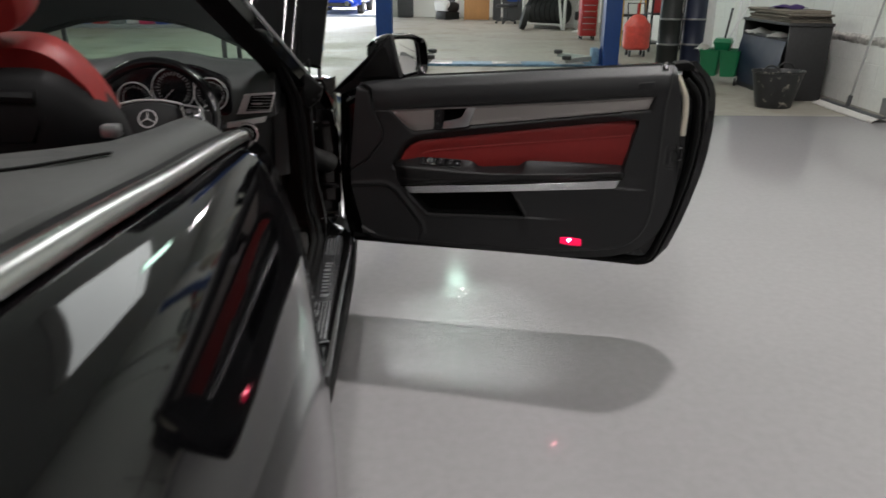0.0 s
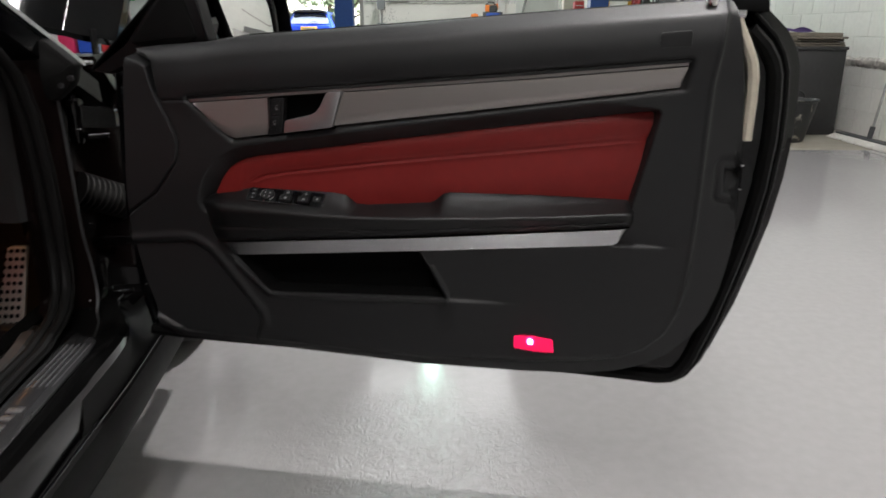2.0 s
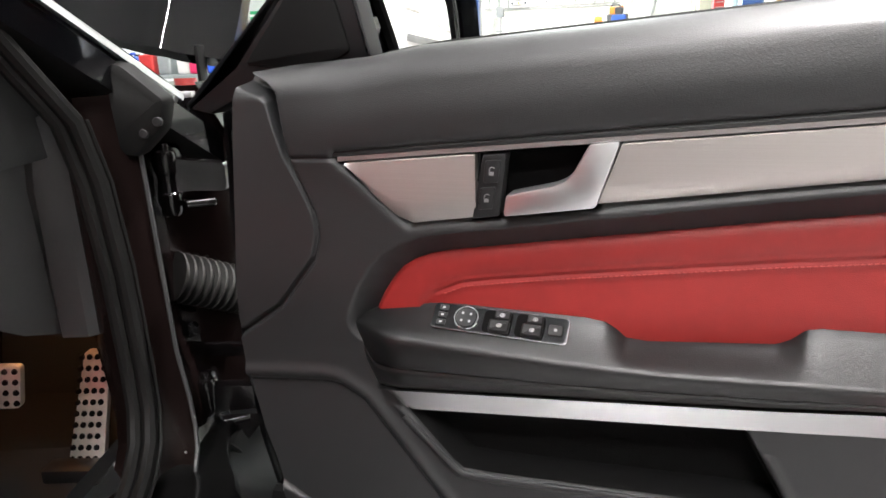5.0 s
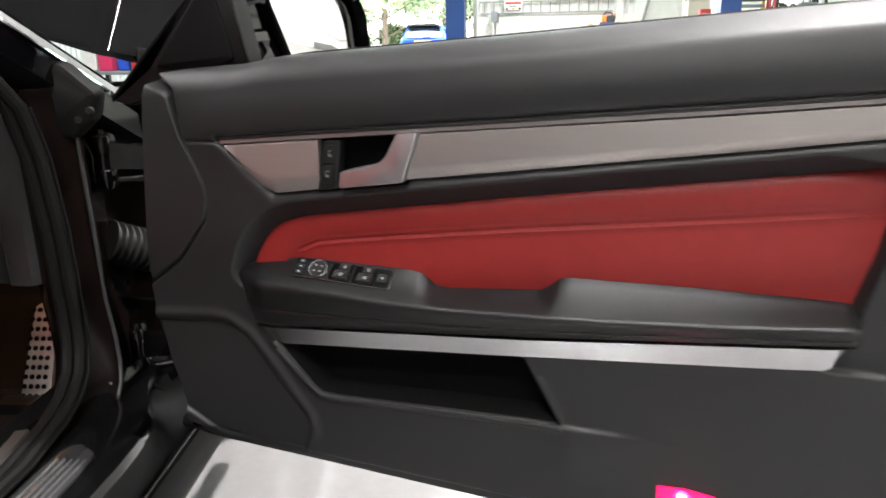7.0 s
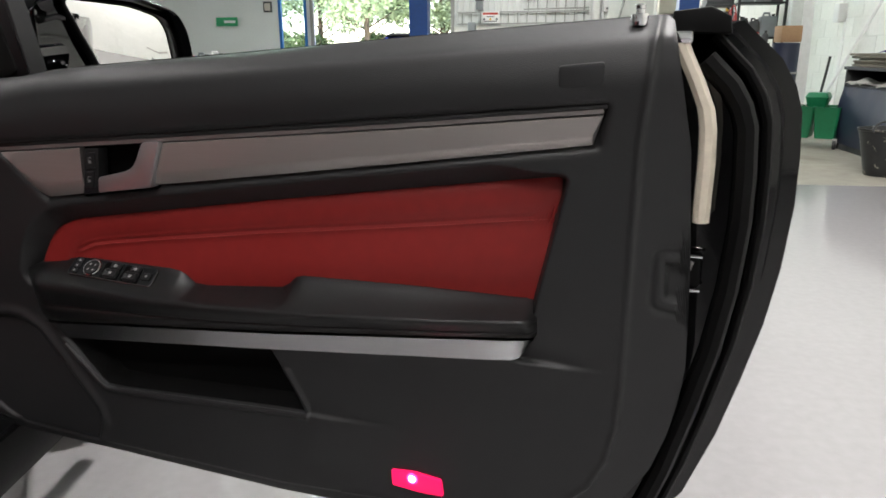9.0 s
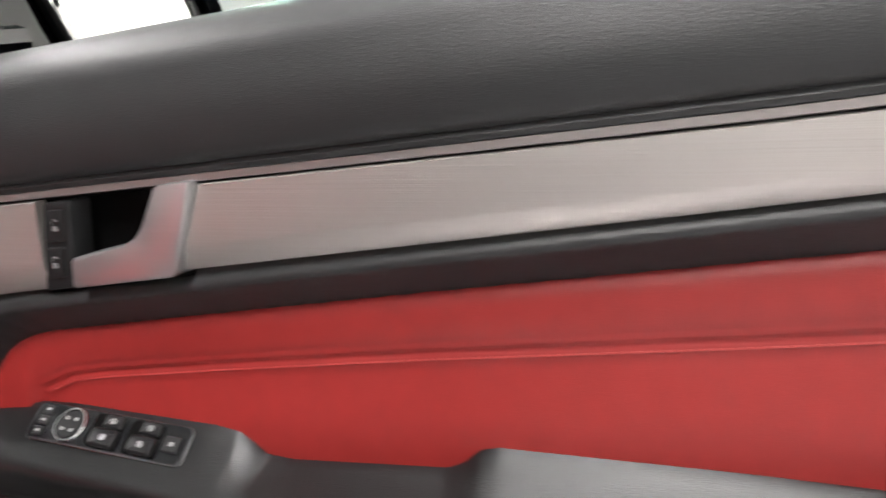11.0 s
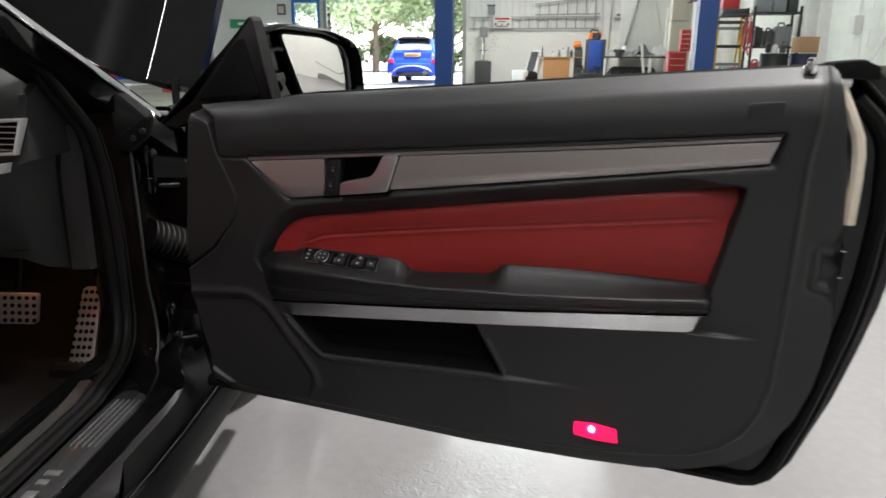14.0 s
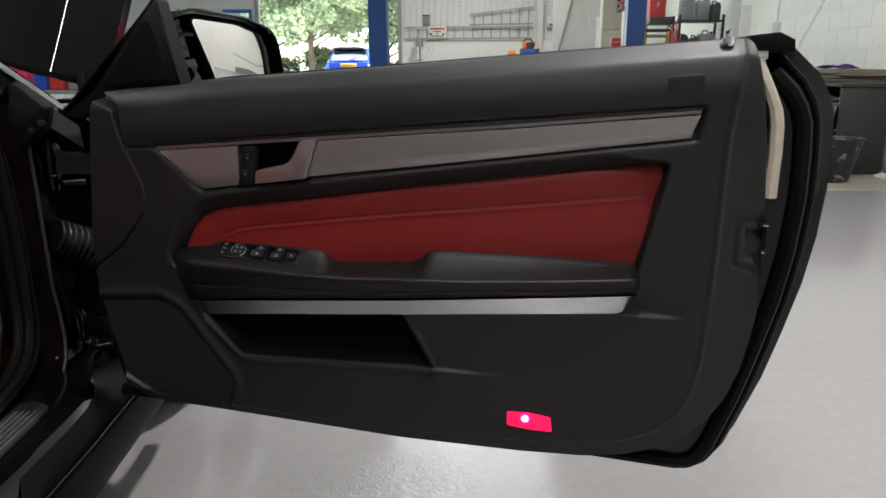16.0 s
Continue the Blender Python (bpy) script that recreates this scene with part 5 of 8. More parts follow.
for gx, gz, gr in ((-0.545, 0.888, 0.052), (-0.424, 0.918, 0.065), (-0.311, 0.900, 0.052)):
    dial = on_car("gauge", lathe([(0.001, -0.001), (gr * 0.9, -0.002), (gr * 0.93, -0.004)], (gx, -0.277, gz), 30, axis="y"), M_PIANO, "round instrument dial")
    on_car("gauge_ring", tube([(gx + gr * math.cos(a), -0.283, gz + gr * math.sin(a)) for a in np.linspace(0, 2 * math.pi, 33)[:-1]], 0.0018, 6, closed=True), M_SILVER, parent=dial)
    arc = np.linspace(-0.9, math.pi + 0.9, 25)
    on_car("gauge_scale", skin([[(gx + gr * k * math.cos(a), -0.2802, gz + gr * k * math.sin(a)) for a in arc] for k in (0.60, 0.80)]), M_DIM, "pale numbered scale", parent=dial)
    ticks = bmesh.new()
    for a in np.linspace(-0.9, math.pi + 0.9, 25):
        tube([(gx + gr * 0.66 * math.cos(a), -0.281, gz + gr * 0.66 * math.sin(a)), (gx + gr * 0.82 * math.cos(a), -0.281, gz + gr * 0.82 * math.sin(a))], 0.0011, 4, ticks)
    on_car("gauge_ticks", ticks, M_MARK, parent=dial)
    on_car("gauge_needle", tube([(gx, -0.283, gz), (gx - gr * 0.5, -0.283, gz - gr * 0.5)], 0.0012, 5, taper=[1, 0.5]), M_MARK, parent=dial)
# Side vent with slats
VENT = [(-0.236, 0.836), (-0.208, 0.898), (-0.110, 0.903), (-0.130, 0.841)]
vent = on_car("air_vent", skin([[(p[0], y, p[1]) for p in inset(VENT, d)] for y, d in ((-0.262, 0.0), (-0.280, 0.0), (-0.282, 0.0022), (-0.281, 0.005), (-0.262, 0.006))], ring=True), M_SILVER, "silver framed side air vent")
on_car("vent_throat", slab(inset(VENT, 0.005), -0.266, -0.26, 0.0), M_RUBBER, parent=vent)
for k in range(5):
    z = 0.850 + k * 0.0098
    x0, x1 = -0.236 + (z - 0.836) * 0.45 + 0.030, -0.130 + (z - 0.841) * 0.32 - 0.006
    on_car("vent_slat", box(x0, x1, -0.280, -0.266, z - 0.0022, z + 0.0006, 0.0005), M_RUBBER, parent=vent)
    on_car("slat_edge", box(x0, x1, -0.2815, -0.280, z - 0.0006, z + 0.0006, 0.0003), M_SILVER, parent=vent)
on_car("vent_tab", box(-0.185, -0.155, -0.285, -0.278, 0.866, 0.872, 0.0015), M_ALU, parent=vent)
on_car("vent_wheel", slab(inset([(-0.235, 0.837), (-0.207, 0.898), (-0.184, 0.898), (-0.210, 0.838)], 0.002), -0.281, -0.27, 0.001), M_SILVER, parent=vent)
on_car("dash_strip", slab([(-0.270, 0.793), (-0.270, 0.809), (-0.144, 0.828), (-0.150, 0.811)], -0.289, -0.27, 0.002), M_SILVER, "silver dash strip")
light_switch = on_car("light_switch", lathe([(0.001, -0.008), (0.018, -0.009), (0.0215, -0.006), (0.0225, 0.004), (0.029, 0.002), (0.032, -0.004), (0.035, 0.0), (0.036, 0.02)], (-0.207, -0.298, 0.775), 36, axis="y"), M_PIANO, "round black rotary light switch in a chrome ring")
on_car("switch_ring", tube([(-0.207 + 0.0335 * math.cos(a), -0.3025, 0.775 + 0.0335 * math.sin(a)) for a in np.linspace(0, 2 * math.pi, 37)[:-1]], 0.0028, 6, closed=True), M_SILVER, "chrome ring", parent=light_switch)
on_car("switch_knob", lathe([(0.001, -0.012), (0.019, -0.011), (0.021, -0.008), (0.022, 0.006)], (-0.207, -0.300, 0.775), 30, axis="y"), M_ALU, "satin silver knob", parent=light_switch)
on_car("switch_grip", box(-0.2125, -0.2015, -0.324, -0.308, 0.756, 0.794, 0.003), M_SILVER, parent=light_switch)
on_car("start_ring", tube([(-0.312 + 0.027 * math.cos(a), -0.296, 0.776 + 0.027 * math.sin(a)) for a in np.linspace(0, 2 * math.pi, 25)[:-1]], 0.0018, 6, closed=True), M_ALU, "thin silver start switch ring")
on_car("bonnet_release", box(-0.21, -0.198, -0.3, -0.285, 0.70, 0.706, 0.001), M_ALU)

# Steering wheel
wheel_c, wheel_n = Vector((-0.439, -0.485, 0.851)), Vector((0, -0.90, 0.43)).normalized()
wx, wy = Vector((1, 0, 0)), wheel_n.cross(Vector((1, 0, 0))).normalized()
if wy.z < 0:
    wy = -wy


def at_wheel(x, y, h=0.0):
    return wheel_c + wx * x + wy * y + wheel_n * h


steer = on_car("steering_wheel", tube([at_wheel(0.181 * math.cos(a), 0.181 * math.sin(a)) for a in np.linspace(0, 2 * math.pi, 49)[:-1]], 0.0165, 12, closed=True), M_PIANO, "black leather three-spoke steering wheel")
hub = rounded([(-0.08, 0.044), (-0.03, 0.055), (0.03, 0.055), (0.08, 0.044), (0.092, 0.0), (0.066, -0.045), (0.035, -0.078), (-0.035, -0.078), (-0.066, -0.045), (-0.092, 0.0)], 0.016, 3)
on_car("hub_pad", skin([[at_wheel(p[0], p[1], h) for p in inset(hub, d)] for h, d in ((0.046, 0.022), (0.042, 0.008), (0.03, 0.0), (-0.03, 0.0))], ring=True, caps=True), M_PLASTIC, "black hub pad", parent=steer)
on_car("hub_rim", tube([at_wheel(x, y, 0.031) for x, y in ((-0.09, 0.046), (-0.06, 0.053), (-0.03, 0.058), (0.0, 0.059), (0.03, 0.058), (0.06, 0.053), (0.09, 0.046))], 0.0035, 6), M_SILVER, "silver edge round the hub", parent=steer)
on_car("hub_emblem", tube([at_wheel(0.025 * math.cos(a), 0.025 * math.sin(a), 0.047) for a in np.linspace(0, 2 * math.pi, 25)[:-1]], 0.002, 6, closed=True), M_SILVER, "plain chrome ring emblem", parent=steer)
for a in (1.57, 3.67, 5.76):
    on_car("emblem_bar", tube([at_wheel(0, 0, 0.049), at_wheel(0.024 * math.cos(a), 0.024 * math.sin(a), 0.047)], 0.0022, 5, taper=[1.2, 0.4]), M_SILVER, parent=steer)
for s in (-1, 1):
    frame_line = rounded([(0.084, 0.049), (0.148, 0.037), (0.156, -0.012), (0.102, -0.016)], 0.008, 3)
    on_car("spoke_trim", skin([[at_wheel(s * x, y, h) for x, y in inset(frame_line, d)] for h, d in ((0.004, 0.0), (0.028, 0.0), (0.031, 0.003), (0.030, 0.005))], ring=True, caps=True), M_SILVER, "silver spoke trim", parent=steer)
    on_car("spoke_panel", skin([[at_wheel(s * x, y, h) for x, y in inset(frame_line, d)] for h, d in ((0.026, 0.006), (0.0325, 0.006), (0.033, 0.008))], ring=True, caps=True), M_PIANO, parent=steer)
    on_car("spoke_leg", tube([at_wheel(s * x, y, 0.027) for x, y in ((0.101, 0.0), (0.098, -0.02), (0.078, -0.045), (0.054, -0.078), (0.046, -0.12), (0.046, -0.165))], 0.0055, 8), M_SILVER, "silver spoke trim", parent=steer)
    on_car("spoke", skin([[at_wheel(s * x, y, h) for x, y in ((0.13, 0.03), (0.172, 0.025), (0.174, -0.01), (0.13, -0.01))] for h in (0.022, 0.004)], ring=True, caps=True), M_PLASTIC, parent=steer)
    for y in (0.024, 0.004):
        for x in (0.110, 0.132):
            on_car("spoke_button", box(-0.008, 0.008, -0.006, 0.006, 0, 0.004, 0.0015), M_DIM, parent=steer).matrix_basis = Matrix.Translation(at_wheel(s * x, y - (x - 0.11) * 0.2, 0.032)) @ wheel_n.to_track_quat("Z", "Y").to_matrix().to_4x4()
on_car("spoke", skin([[at_wheel(x, y, h) for x, y in ((-0.03, -0.05), (0.03, -0.05), (0.035, -0.172), (-0.035, -0.172))] for h in (0.02, 0.004)], ring=True, caps=True), M_PLASTIC, parent=steer)
on_car("steering_column", cyl(at_wheel(0, 0, -0.02), at_wheel(0, 0, -0.24), 0.05, 0.06, 20), M_PLASTIC, "black steering column shroud")
on_car("indicator_stalk", tube([at_wheel(0.05, 0.02, -0.05), at_wheel(0.13, 0.05, -0.05), at_wheel(0.175, 0.075, -0.04)], 0.006, 8), M_PIANO)


def pedal(name, outline, y_top, y_foot, label):
    zs = [p[1] for p in outline]
    lo, hi = min(zs), max(zs)

    def depth(z):
        return y_foot + (y_top - y_foot) * (z - lo) / (hi - lo)
    bm = skin([[(p[0], depth(p[1]) + d, p[1]) for p in inset(rounded(outline, 0.008), i)] for d, i in ((-0.004, 0.002), (-0.003, 0.0), (0.008, 0.0))], ring=True, caps=True)
    ob = on_car(name, bm, M_PEDAL, label)
    x0, x1 = min(p[0] for p in outline), max(p[0] for p in outline)
    rows_, cols_ = max(3, round((hi - lo) / 0.017)), max(3, round((x1 - x0) / 0.0165))
    for r in range(rows_):
        for c in range(cols_):
            z = lo + (hi - lo) * (r + 0.5) / rows_
            shift = sum(p[0] for p in outline if p[1] > (lo + hi) / 2) / 2 - sum(p[0] for p in outline if p[1] < (lo + hi) / 2) / 2
            x = x0 + (x1 - x0 - abs(shift)) * (c + 0.5) / cols_ + (shift * (z - lo) / (hi - lo) if shift > 0 else shift * (z - lo) / (hi - lo) - shift)
            on_car("rubber_stud", lathe([(0.001, -0.0075), (0.004, -0.007), (0.005, -0.004), (0.005, 0.0)], (x, depth(z), z), 8, axis="y"), M_RUBBER, parent=ob)
    return ob


pedal("accelerator_pedal", [(-0.268, 0.30), (-0.236, 0.490), (-0.194, 0.490), (-0.208, 0.30)], 0.055, -0.005, "drilled steel accelerator pedal with rubber studs")
pedal("brake_pedal", [(-0.41, 0.425), (-0.41, 0.492), (-0.308, 0.492), (-0.315, 0.425)], 0.0, -0.01, "drilled steel brake pedal with rubber studs")
on_car("pedal_arm", tube([(-0.37, 0.02, 0.46), (-0.36, 0.05, 0.6), (-0.36, 0.12, 0.75)], 0.01, 8), M_JAMB)
on_car("pedal_base", box(-0.29, -0.2, -0.04, 0.0, 0.30, 0.33, 0.006), M_PLASTIC)
M_WARM = glow("warm_footwell_bulb", (1.0, 0.42, 0.14), 5.0)
# Plate added to block the lamp's glow from the sill, not a car part
on_car("lamp_shield", box(-0.289, -0.285, 0.02, 0.07, 0.592, 0.622, 0.001), M_PLASTIC)
on_car("footwell_lamp", box(-0.335, -0.295, 0.03, 0.06, 0.612, 0.618, 0.002), M_WARM, "lit warm footwell lamp")

# Driver's seat
def seat(cx):
    s = on_car("seat_cushion", skin([[(cx + x, y, z) for x, z in ((-0.25, 0.40), (-0.255, 0.50), (-0.22, 0.545), (-0.17, 0.53), (-0.1, 0.515), (0.1, 0.515), (0.17, 0.53), (0.22, 0.545), (0.255, 0.50), (0.25, 0.40))] for y in (-1.05, -0.9, -0.7, -0.58)] +
                [[(cx + x, -0.52, z) for x, z in ((-0.23, 0.40), (-0.23, 0.47), (-0.2, 0.50), (-0.16, 0.49), (-0.1, 0.485), (0.1, 0.485), (0.16, 0.49), (0.2, 0.50), (0.23, 0.47), (0.23, 0.40))]], caps=True), M_RED, "red leather seat cushion", 60)
    on_car("seat_base", box(cx - 0.22, cx + 0.22, -1.1, -0.56, 0.31, 0.42, 0.03), M_PLASTIC, "black seat base", parent=s)
    lean = Vector((0, -0.34, 0.94))

    def bk(x, up, th):
        return Vector((cx + x, -1.06, 0.5)) + lean * up + Vector((0, 0.94, 0.34)) * th
    outline = [(-0.235, 0.0), (-0.24, 0.35), (-0.215, 0.58), (-0.15, 0.68), (0.15, 0.68), (0.215, 0.58), (0.24, 0.35), (0.235, 0.0)]
    outline = rounded(outline, 0.05, 4)
    b = on_car("seat_back", skin([[bk(p[0], p[1], th) for p in inset(outline, d)] for th, d in ((0.075, 0.07), (0.085, 0.03), (0.065, 0.004), (0.02, 0.0), (0.0, 0.006))], ring=True, caps=True), M_RED, "red leather seat back", 60)
    on_car("seat_shell", skin([[bk(p[0], p[1], th) for p in inset(rounded([(-0.235, 0.0), (-0.245, 0.35), (-0.222, 0.55), (-0.15, 0.635), (0.15, 0.635), (0.222, 0.55), (0.245, 0.35), (0.235, 0.0)], 0.05, 4), d)] for th, d in ((0.045, 0.0), (0.04, -0.006), (0.0, -0.004), (-0.02, 0.012), (-0.045, 0.05), (-0.05, 0.12))], ring=True, caps=True), M_PLASTIC, "black seat back shell", 60, b)
    on_car("seat_handle", tube([bk(0.12, 0.60, -0.035), bk(-0.05, 0.61, -0.035)], 0.012, 8), M_PLASTIC, "", 35, b)
    on_car("belt_guide", box(cx + 0.232, cx + 0.262, -1.335, -1.31, 0.985, 1.008, 0.004), M_ALU, "", 35, b)
    on_car("seat_bolster_trim", tube([bk(0.262, 0.22, 0.0), bk(0.258, 0.36, -0.01), bk(0.246, 0.47, -0.012)], 0.015, 8, squash=0.6), M_ALU, "grey side trim", 35, b)
    h = on_car("headrest", skin([[bk(x, 0.71 + z, th) for x, z in rounded([(-0.13, 0.0), (-0.14, 0.1), (-0.1, 0.17), (0.1, 0.17), (0.14, 0.1), (0.13, 0.0)], 0.04, 4)] for th in (-0.02,)] +
                     [[bk(x * k, 0.71 + 0.08 + (z - 0.08) * k, th) for x, z in rounded([(-0.13, 0.0), (-0.14, 0.1), (-0.1, 0.17), (0.1, 0.17), (0.14, 0.1), (0.13, 0.0)], 0.04, 4)] for th, k in ((0.0, 1.05), (0.06, 1.05), (0.09, 0.85))], ring=True, caps=True), M_RED, "red leather head restraint", 60)
    for x in (-0.06, 0.06):
        on_car("headrest_post", cyl(bk(x, 0.67, 0.03), bk(x, 0.77, 0.03), 0.007), M_CHROME, parent=h)


seat(-0.50)
seat(-1.0)
on_car("centre_console", box(-0.80, -0.66, -1.4, -0.1, 0.30, 0.60, 0.03), M_PLASTIC, "black centre console")
on_car("far_door", box(-1.46, -1.40, -1.25, 0.1, 0.25, 0.97, 0.03), M_PAINT, "closed passenger door")
on_car("rear_bodywork", box(-1.40, -0.11, -3.3, -2.3, 0.25, 1.03, 0.06), M_PAINT, "gloss black rear bodywork")
on_car("far_quarter", box(-1.48, -1.40, -3.2, -1.26, 0.25, 1.0, 0.03), M_PAINT)
on_car("rear_seat", box(-1.35, -0.12, -2.3, -1.75, 0.35, 0.92, 0.06), M_RED, "red leather rear bench")
on_car("front_end", box(-1.40, -0.03, 1.55, 1.8, 0.25, 0.70, 0.06), M_PAINT, "gloss black nose")
on_car("far_wing", box(-1.46, -1.38, 0.12, 1.7, 0.45, 0.80, 0.03), M_PAINT)

# ---- things in the workshop ----
M_REDPAINT = material("red_painted_steel", (0.45, 0.03, 0.03), 0.4, 0, 0.15, 30, 0.08)
M_YELLOW = material("yellow_painted_steel", (0.62, 0.36, 0.02), 0.45, 0, 0.15, 30, 0.08)
M_GREEN = material("green_plastic", (0.01, 0.17, 0.07), 0.4, 0, 0.12, 20, 0.06)
M_WOOD = material("oak_veneer", (0.42, 0.21, 0.08), 0.5, 0, 0.15, 18, 0.06, aniso=(6, 1, 0.6))
M_DARK = material("dark_grey_steel", (0.05, 0.052, 0.055), 0.5, 0, 0.2, 30, 0.08)
M_BLACKP = material("scuffed_black_plastic", (0.02, 0.02, 0.021), 0.5, 0, 0.3, 25, 0.12)
M_NAVY = material("dark_blue_panel", (0.008, 0.013, 0.036), 0.5, 0, 0.2, 25, 0.06)
M_DKGREEN = material("black_green_panel", (0.007, 0.0085, 0.008), 0.5, 0, 0.2, 25, 0.06)
M_WHITEP = material("white_plastic", (0.7, 0.7, 0.69), 0.5, 0, 0.08, 20, 0.05)
M_GREYCAN = material("grey_canister_plastic", (0.22, 0.24, 0.25), 0.5, 0, 0.12, 20, 0.06)
M_CARD_BOX = material("brown_cardboard", (0.36, 0.22, 0.12), 0.85, 0, 0.1, 40, 0.15)
M_MAT = material("grey_brown_car_mats", (0.15, 0.13, 0.105), 0.95, 0, 0.35, 90, 0.6, per_object=0.25)
M_PURPLE = material("purple_cloth", (0.10, 0.05, 0.22), 0.9, 0, 0.2, 40, 0.3)
M_RAG = material("white_rag_cloth", (0.6, 0.58, 0.55), 0.9, 0, 0.2, 60, 0.5)
M_BLUEFAB = material("blue_chair_fabric", (0.01, 0.05, 0.26), 0.85, 0, 0.15, 120, 0.3)
M_BIN = material("muddy_black_bin", (0.016, 0.017, 0.018), 0.45, 0, 0.4, 12, 0.2, stain=7)


def splashed(m, colour, scale, lo, hi):
    """Dried splashes with ragged edges over the base colour."""
    n, l = m.node_tree.nodes, m.node_tree.links
    base = n["Principled BSDF"].inputs["Base Color"]
    co = [x for x in n if x.type == "MAPPING"][0].outputs[0]
    tex, ramp, mix = n.new("ShaderNodeTexNoise"), n.new("ShaderNodeMapRange"), n.new("ShaderNodeMixRGB")
    tex.inputs["Scale"].default_value, tex.inputs["Detail"].default_value, tex.inputs["Distortion"].default_value = scale, 8, 0.6
    ramp.inputs["From Min"].default_value, ramp.inputs["From Max"].default_value = lo, hi
    old = base.links[0].from_socket
    mix.inputs[2].default_value = (*colour, 1)
    l.new(co, tex.inputs["Vector"])
    l.new(tex.outputs["Fac"], ramp.inputs["Value"])
    l.new(ramp.outputs[0], mix.inputs[0])
    l.new(old, mix.inputs[1])
    l.new(mix.outputs[0], base)


splashed(M_BIN, (0.32, 0.30, 0.25), 15.0, 0.60, 0.70)
splashed(M_CONCRETE, (0.16, 0.135, 0.10), 1.3, 0.55, 0.75)
M_LADDER = material("weathered_aluminium", (0.34, 0.35, 0.33), 0.45, 0.6, 0.1, 30, 0.05)
M_ORANGE = material("orange_plastic", (0.75, 0.2, 0.02), 0.5, 0, 0.1, 20, 0.05)
M_CABLE = material("red_cable", (0.4, 0.03, 0.03), 0.5, 0, 0.1, 30, 0.05)
M_SKY_BLUE = material("worn_pale_blue_paint", (0.12, 0.22, 0.32), 0.5, 0, 0.4, 12, 0.15, stain=6)
M_BAR = material("dark_print", (0.12, 0.12, 0.12), 0.6, 0, 0.05, 20, 0)
M_SIGNRED = material("red_print", (0.5, 0.04, 0.03), 0.6, 0, 0.05, 20, 0)

# Two-post vehicle lift with its floor beam
lift = thing("vehicle_lift", "blue two-post vehicle lift with a floor beam", "lift", at=(0.63, 11.05, 0))
for s in (-1, 1):
    cx = s * 1.7
    sec = [(-0.12, -0.14), (0.12, -0.14), (0.12, -0.13), (0.115, 0.12), (0.05, 0.12), (0.05, 0.09), (-0.05, 0.09), (-0.05, 0.12), (-0.115, 0.12), (-0.12, -0.13)]
    col = part("column", skin([[(cx + x, y, z) for x, y in sec] for z in (0.0, 3.4)], ring=True, caps=True), M_BLUE, lift, "dark blue steel column", flat=True)
    part("base_plate", box(cx - 0.2, cx + 0.2, -0.24, 0.24, 0.0, 0.02, 0.004), M_BLUE, lift)
    gus = part("gusset", slab([(cx - s * 0.12, 0.02), (cx - s * 0.12, 0.3), (cx - s * 0.24, 0.02)], -0.02, 0.0, 0.0), M_BLUE, lift)
    part("carriage", box(cx - s * 0.22 - 0.05, cx - s * 0.22 + 0.05, -0.12, 0.1, 0.04, 0.26, 0.01), M_SKY_BLUE, lift)
    for dy, ln in ((-0.55, 0.75), (0.6, 0.8)):
        part("swing_arm", tube([(cx - s * 0.25, 0, 0.11), (cx - s * 0.25 - s * 0.45, dy * 0.8, 0.11)], 0.05, 4, squash=0.7), M_LADDER, lift, "scuffed bare steel swing arm")
        part("lift_pad", lathe([(0.01, 0), (0.07, 0.0), (0.07, 0.05), (0.05, 0.06)], (cx - s * 0.7, dy * 0.8, 0.13), 14), M_BLACKP, lift)
part("floor_beam", box(-1.5, 1.5, -0.2, 0.2, 0.0, 0.035, 0.008), M_SKY_BLUE, lift, "worn pale blue floor beam")
for x in (-0.9, 0.15, 1.1):
    part("wear_plate", box(x - 0.22, x + 0.22, -0.19, 0.19, 0.034, 0.039, 0.001), M_STEEL, lift, "scraped bare metal patch")


def mop(name, foot, top, label, head=0.16):
    d = (Vector(top) - Vector(foot)).normalized()
    m = thing(name, label, "mop", "mops by the wall")
    part("handle", tube([foot, top], 0.016, 8), M_WHITEP, m)
    part("grip", tube([Vector(top) - d * 0.16, top], 0.0155, 8), M_NAVY, m)
    return m


# Black cabinet against the block wall, with car mats on it
cab = thing("storage_cabinet", "black cabinet with a dark blue gloss front and open shelf", "cabinet", at=(3.55, 7.8, 0))
cab.scale = (0.8, 1.0, 1.0)
part("side_panel", box(0, 0.56, 0.0, 0.03, 0, 0.78, 0.004), M_BLACKP, cab)
part("side_panel", box(0, 0.56, 1.25, 1.28, 0, 0.78, 0.004), M_BLACKP, cab)
part("top_panel", box(-0.02, 0.57, -0.02, 1.30, 0.78, 0.81, 0.006), M_BLACKP, cab)
part("back_panel", box(0.54, 0.565, 0.03, 1.25, 0, 0.78), M_BLACKP, cab)
part("shelf", box(0.01, 0.54, 0.03, 1.25, 0.62, 0.64, 0.003), M_BLACKP, cab)
front = [[(-0.005 - 0.05 * math.sin(math.pi * k / 10), y, 0.06 + 0.56 * k / 10) for y in (0.03, 1.25)] for k in range(11)]
part("front_door", skin(front), M_NAVY, cab, "curved dark blue gloss front")
part("plinth", box(0.02, 0.54, 0.03, 1.25, 0, 0.06), M_BLACKP, cab)
rng = random.Random(11)
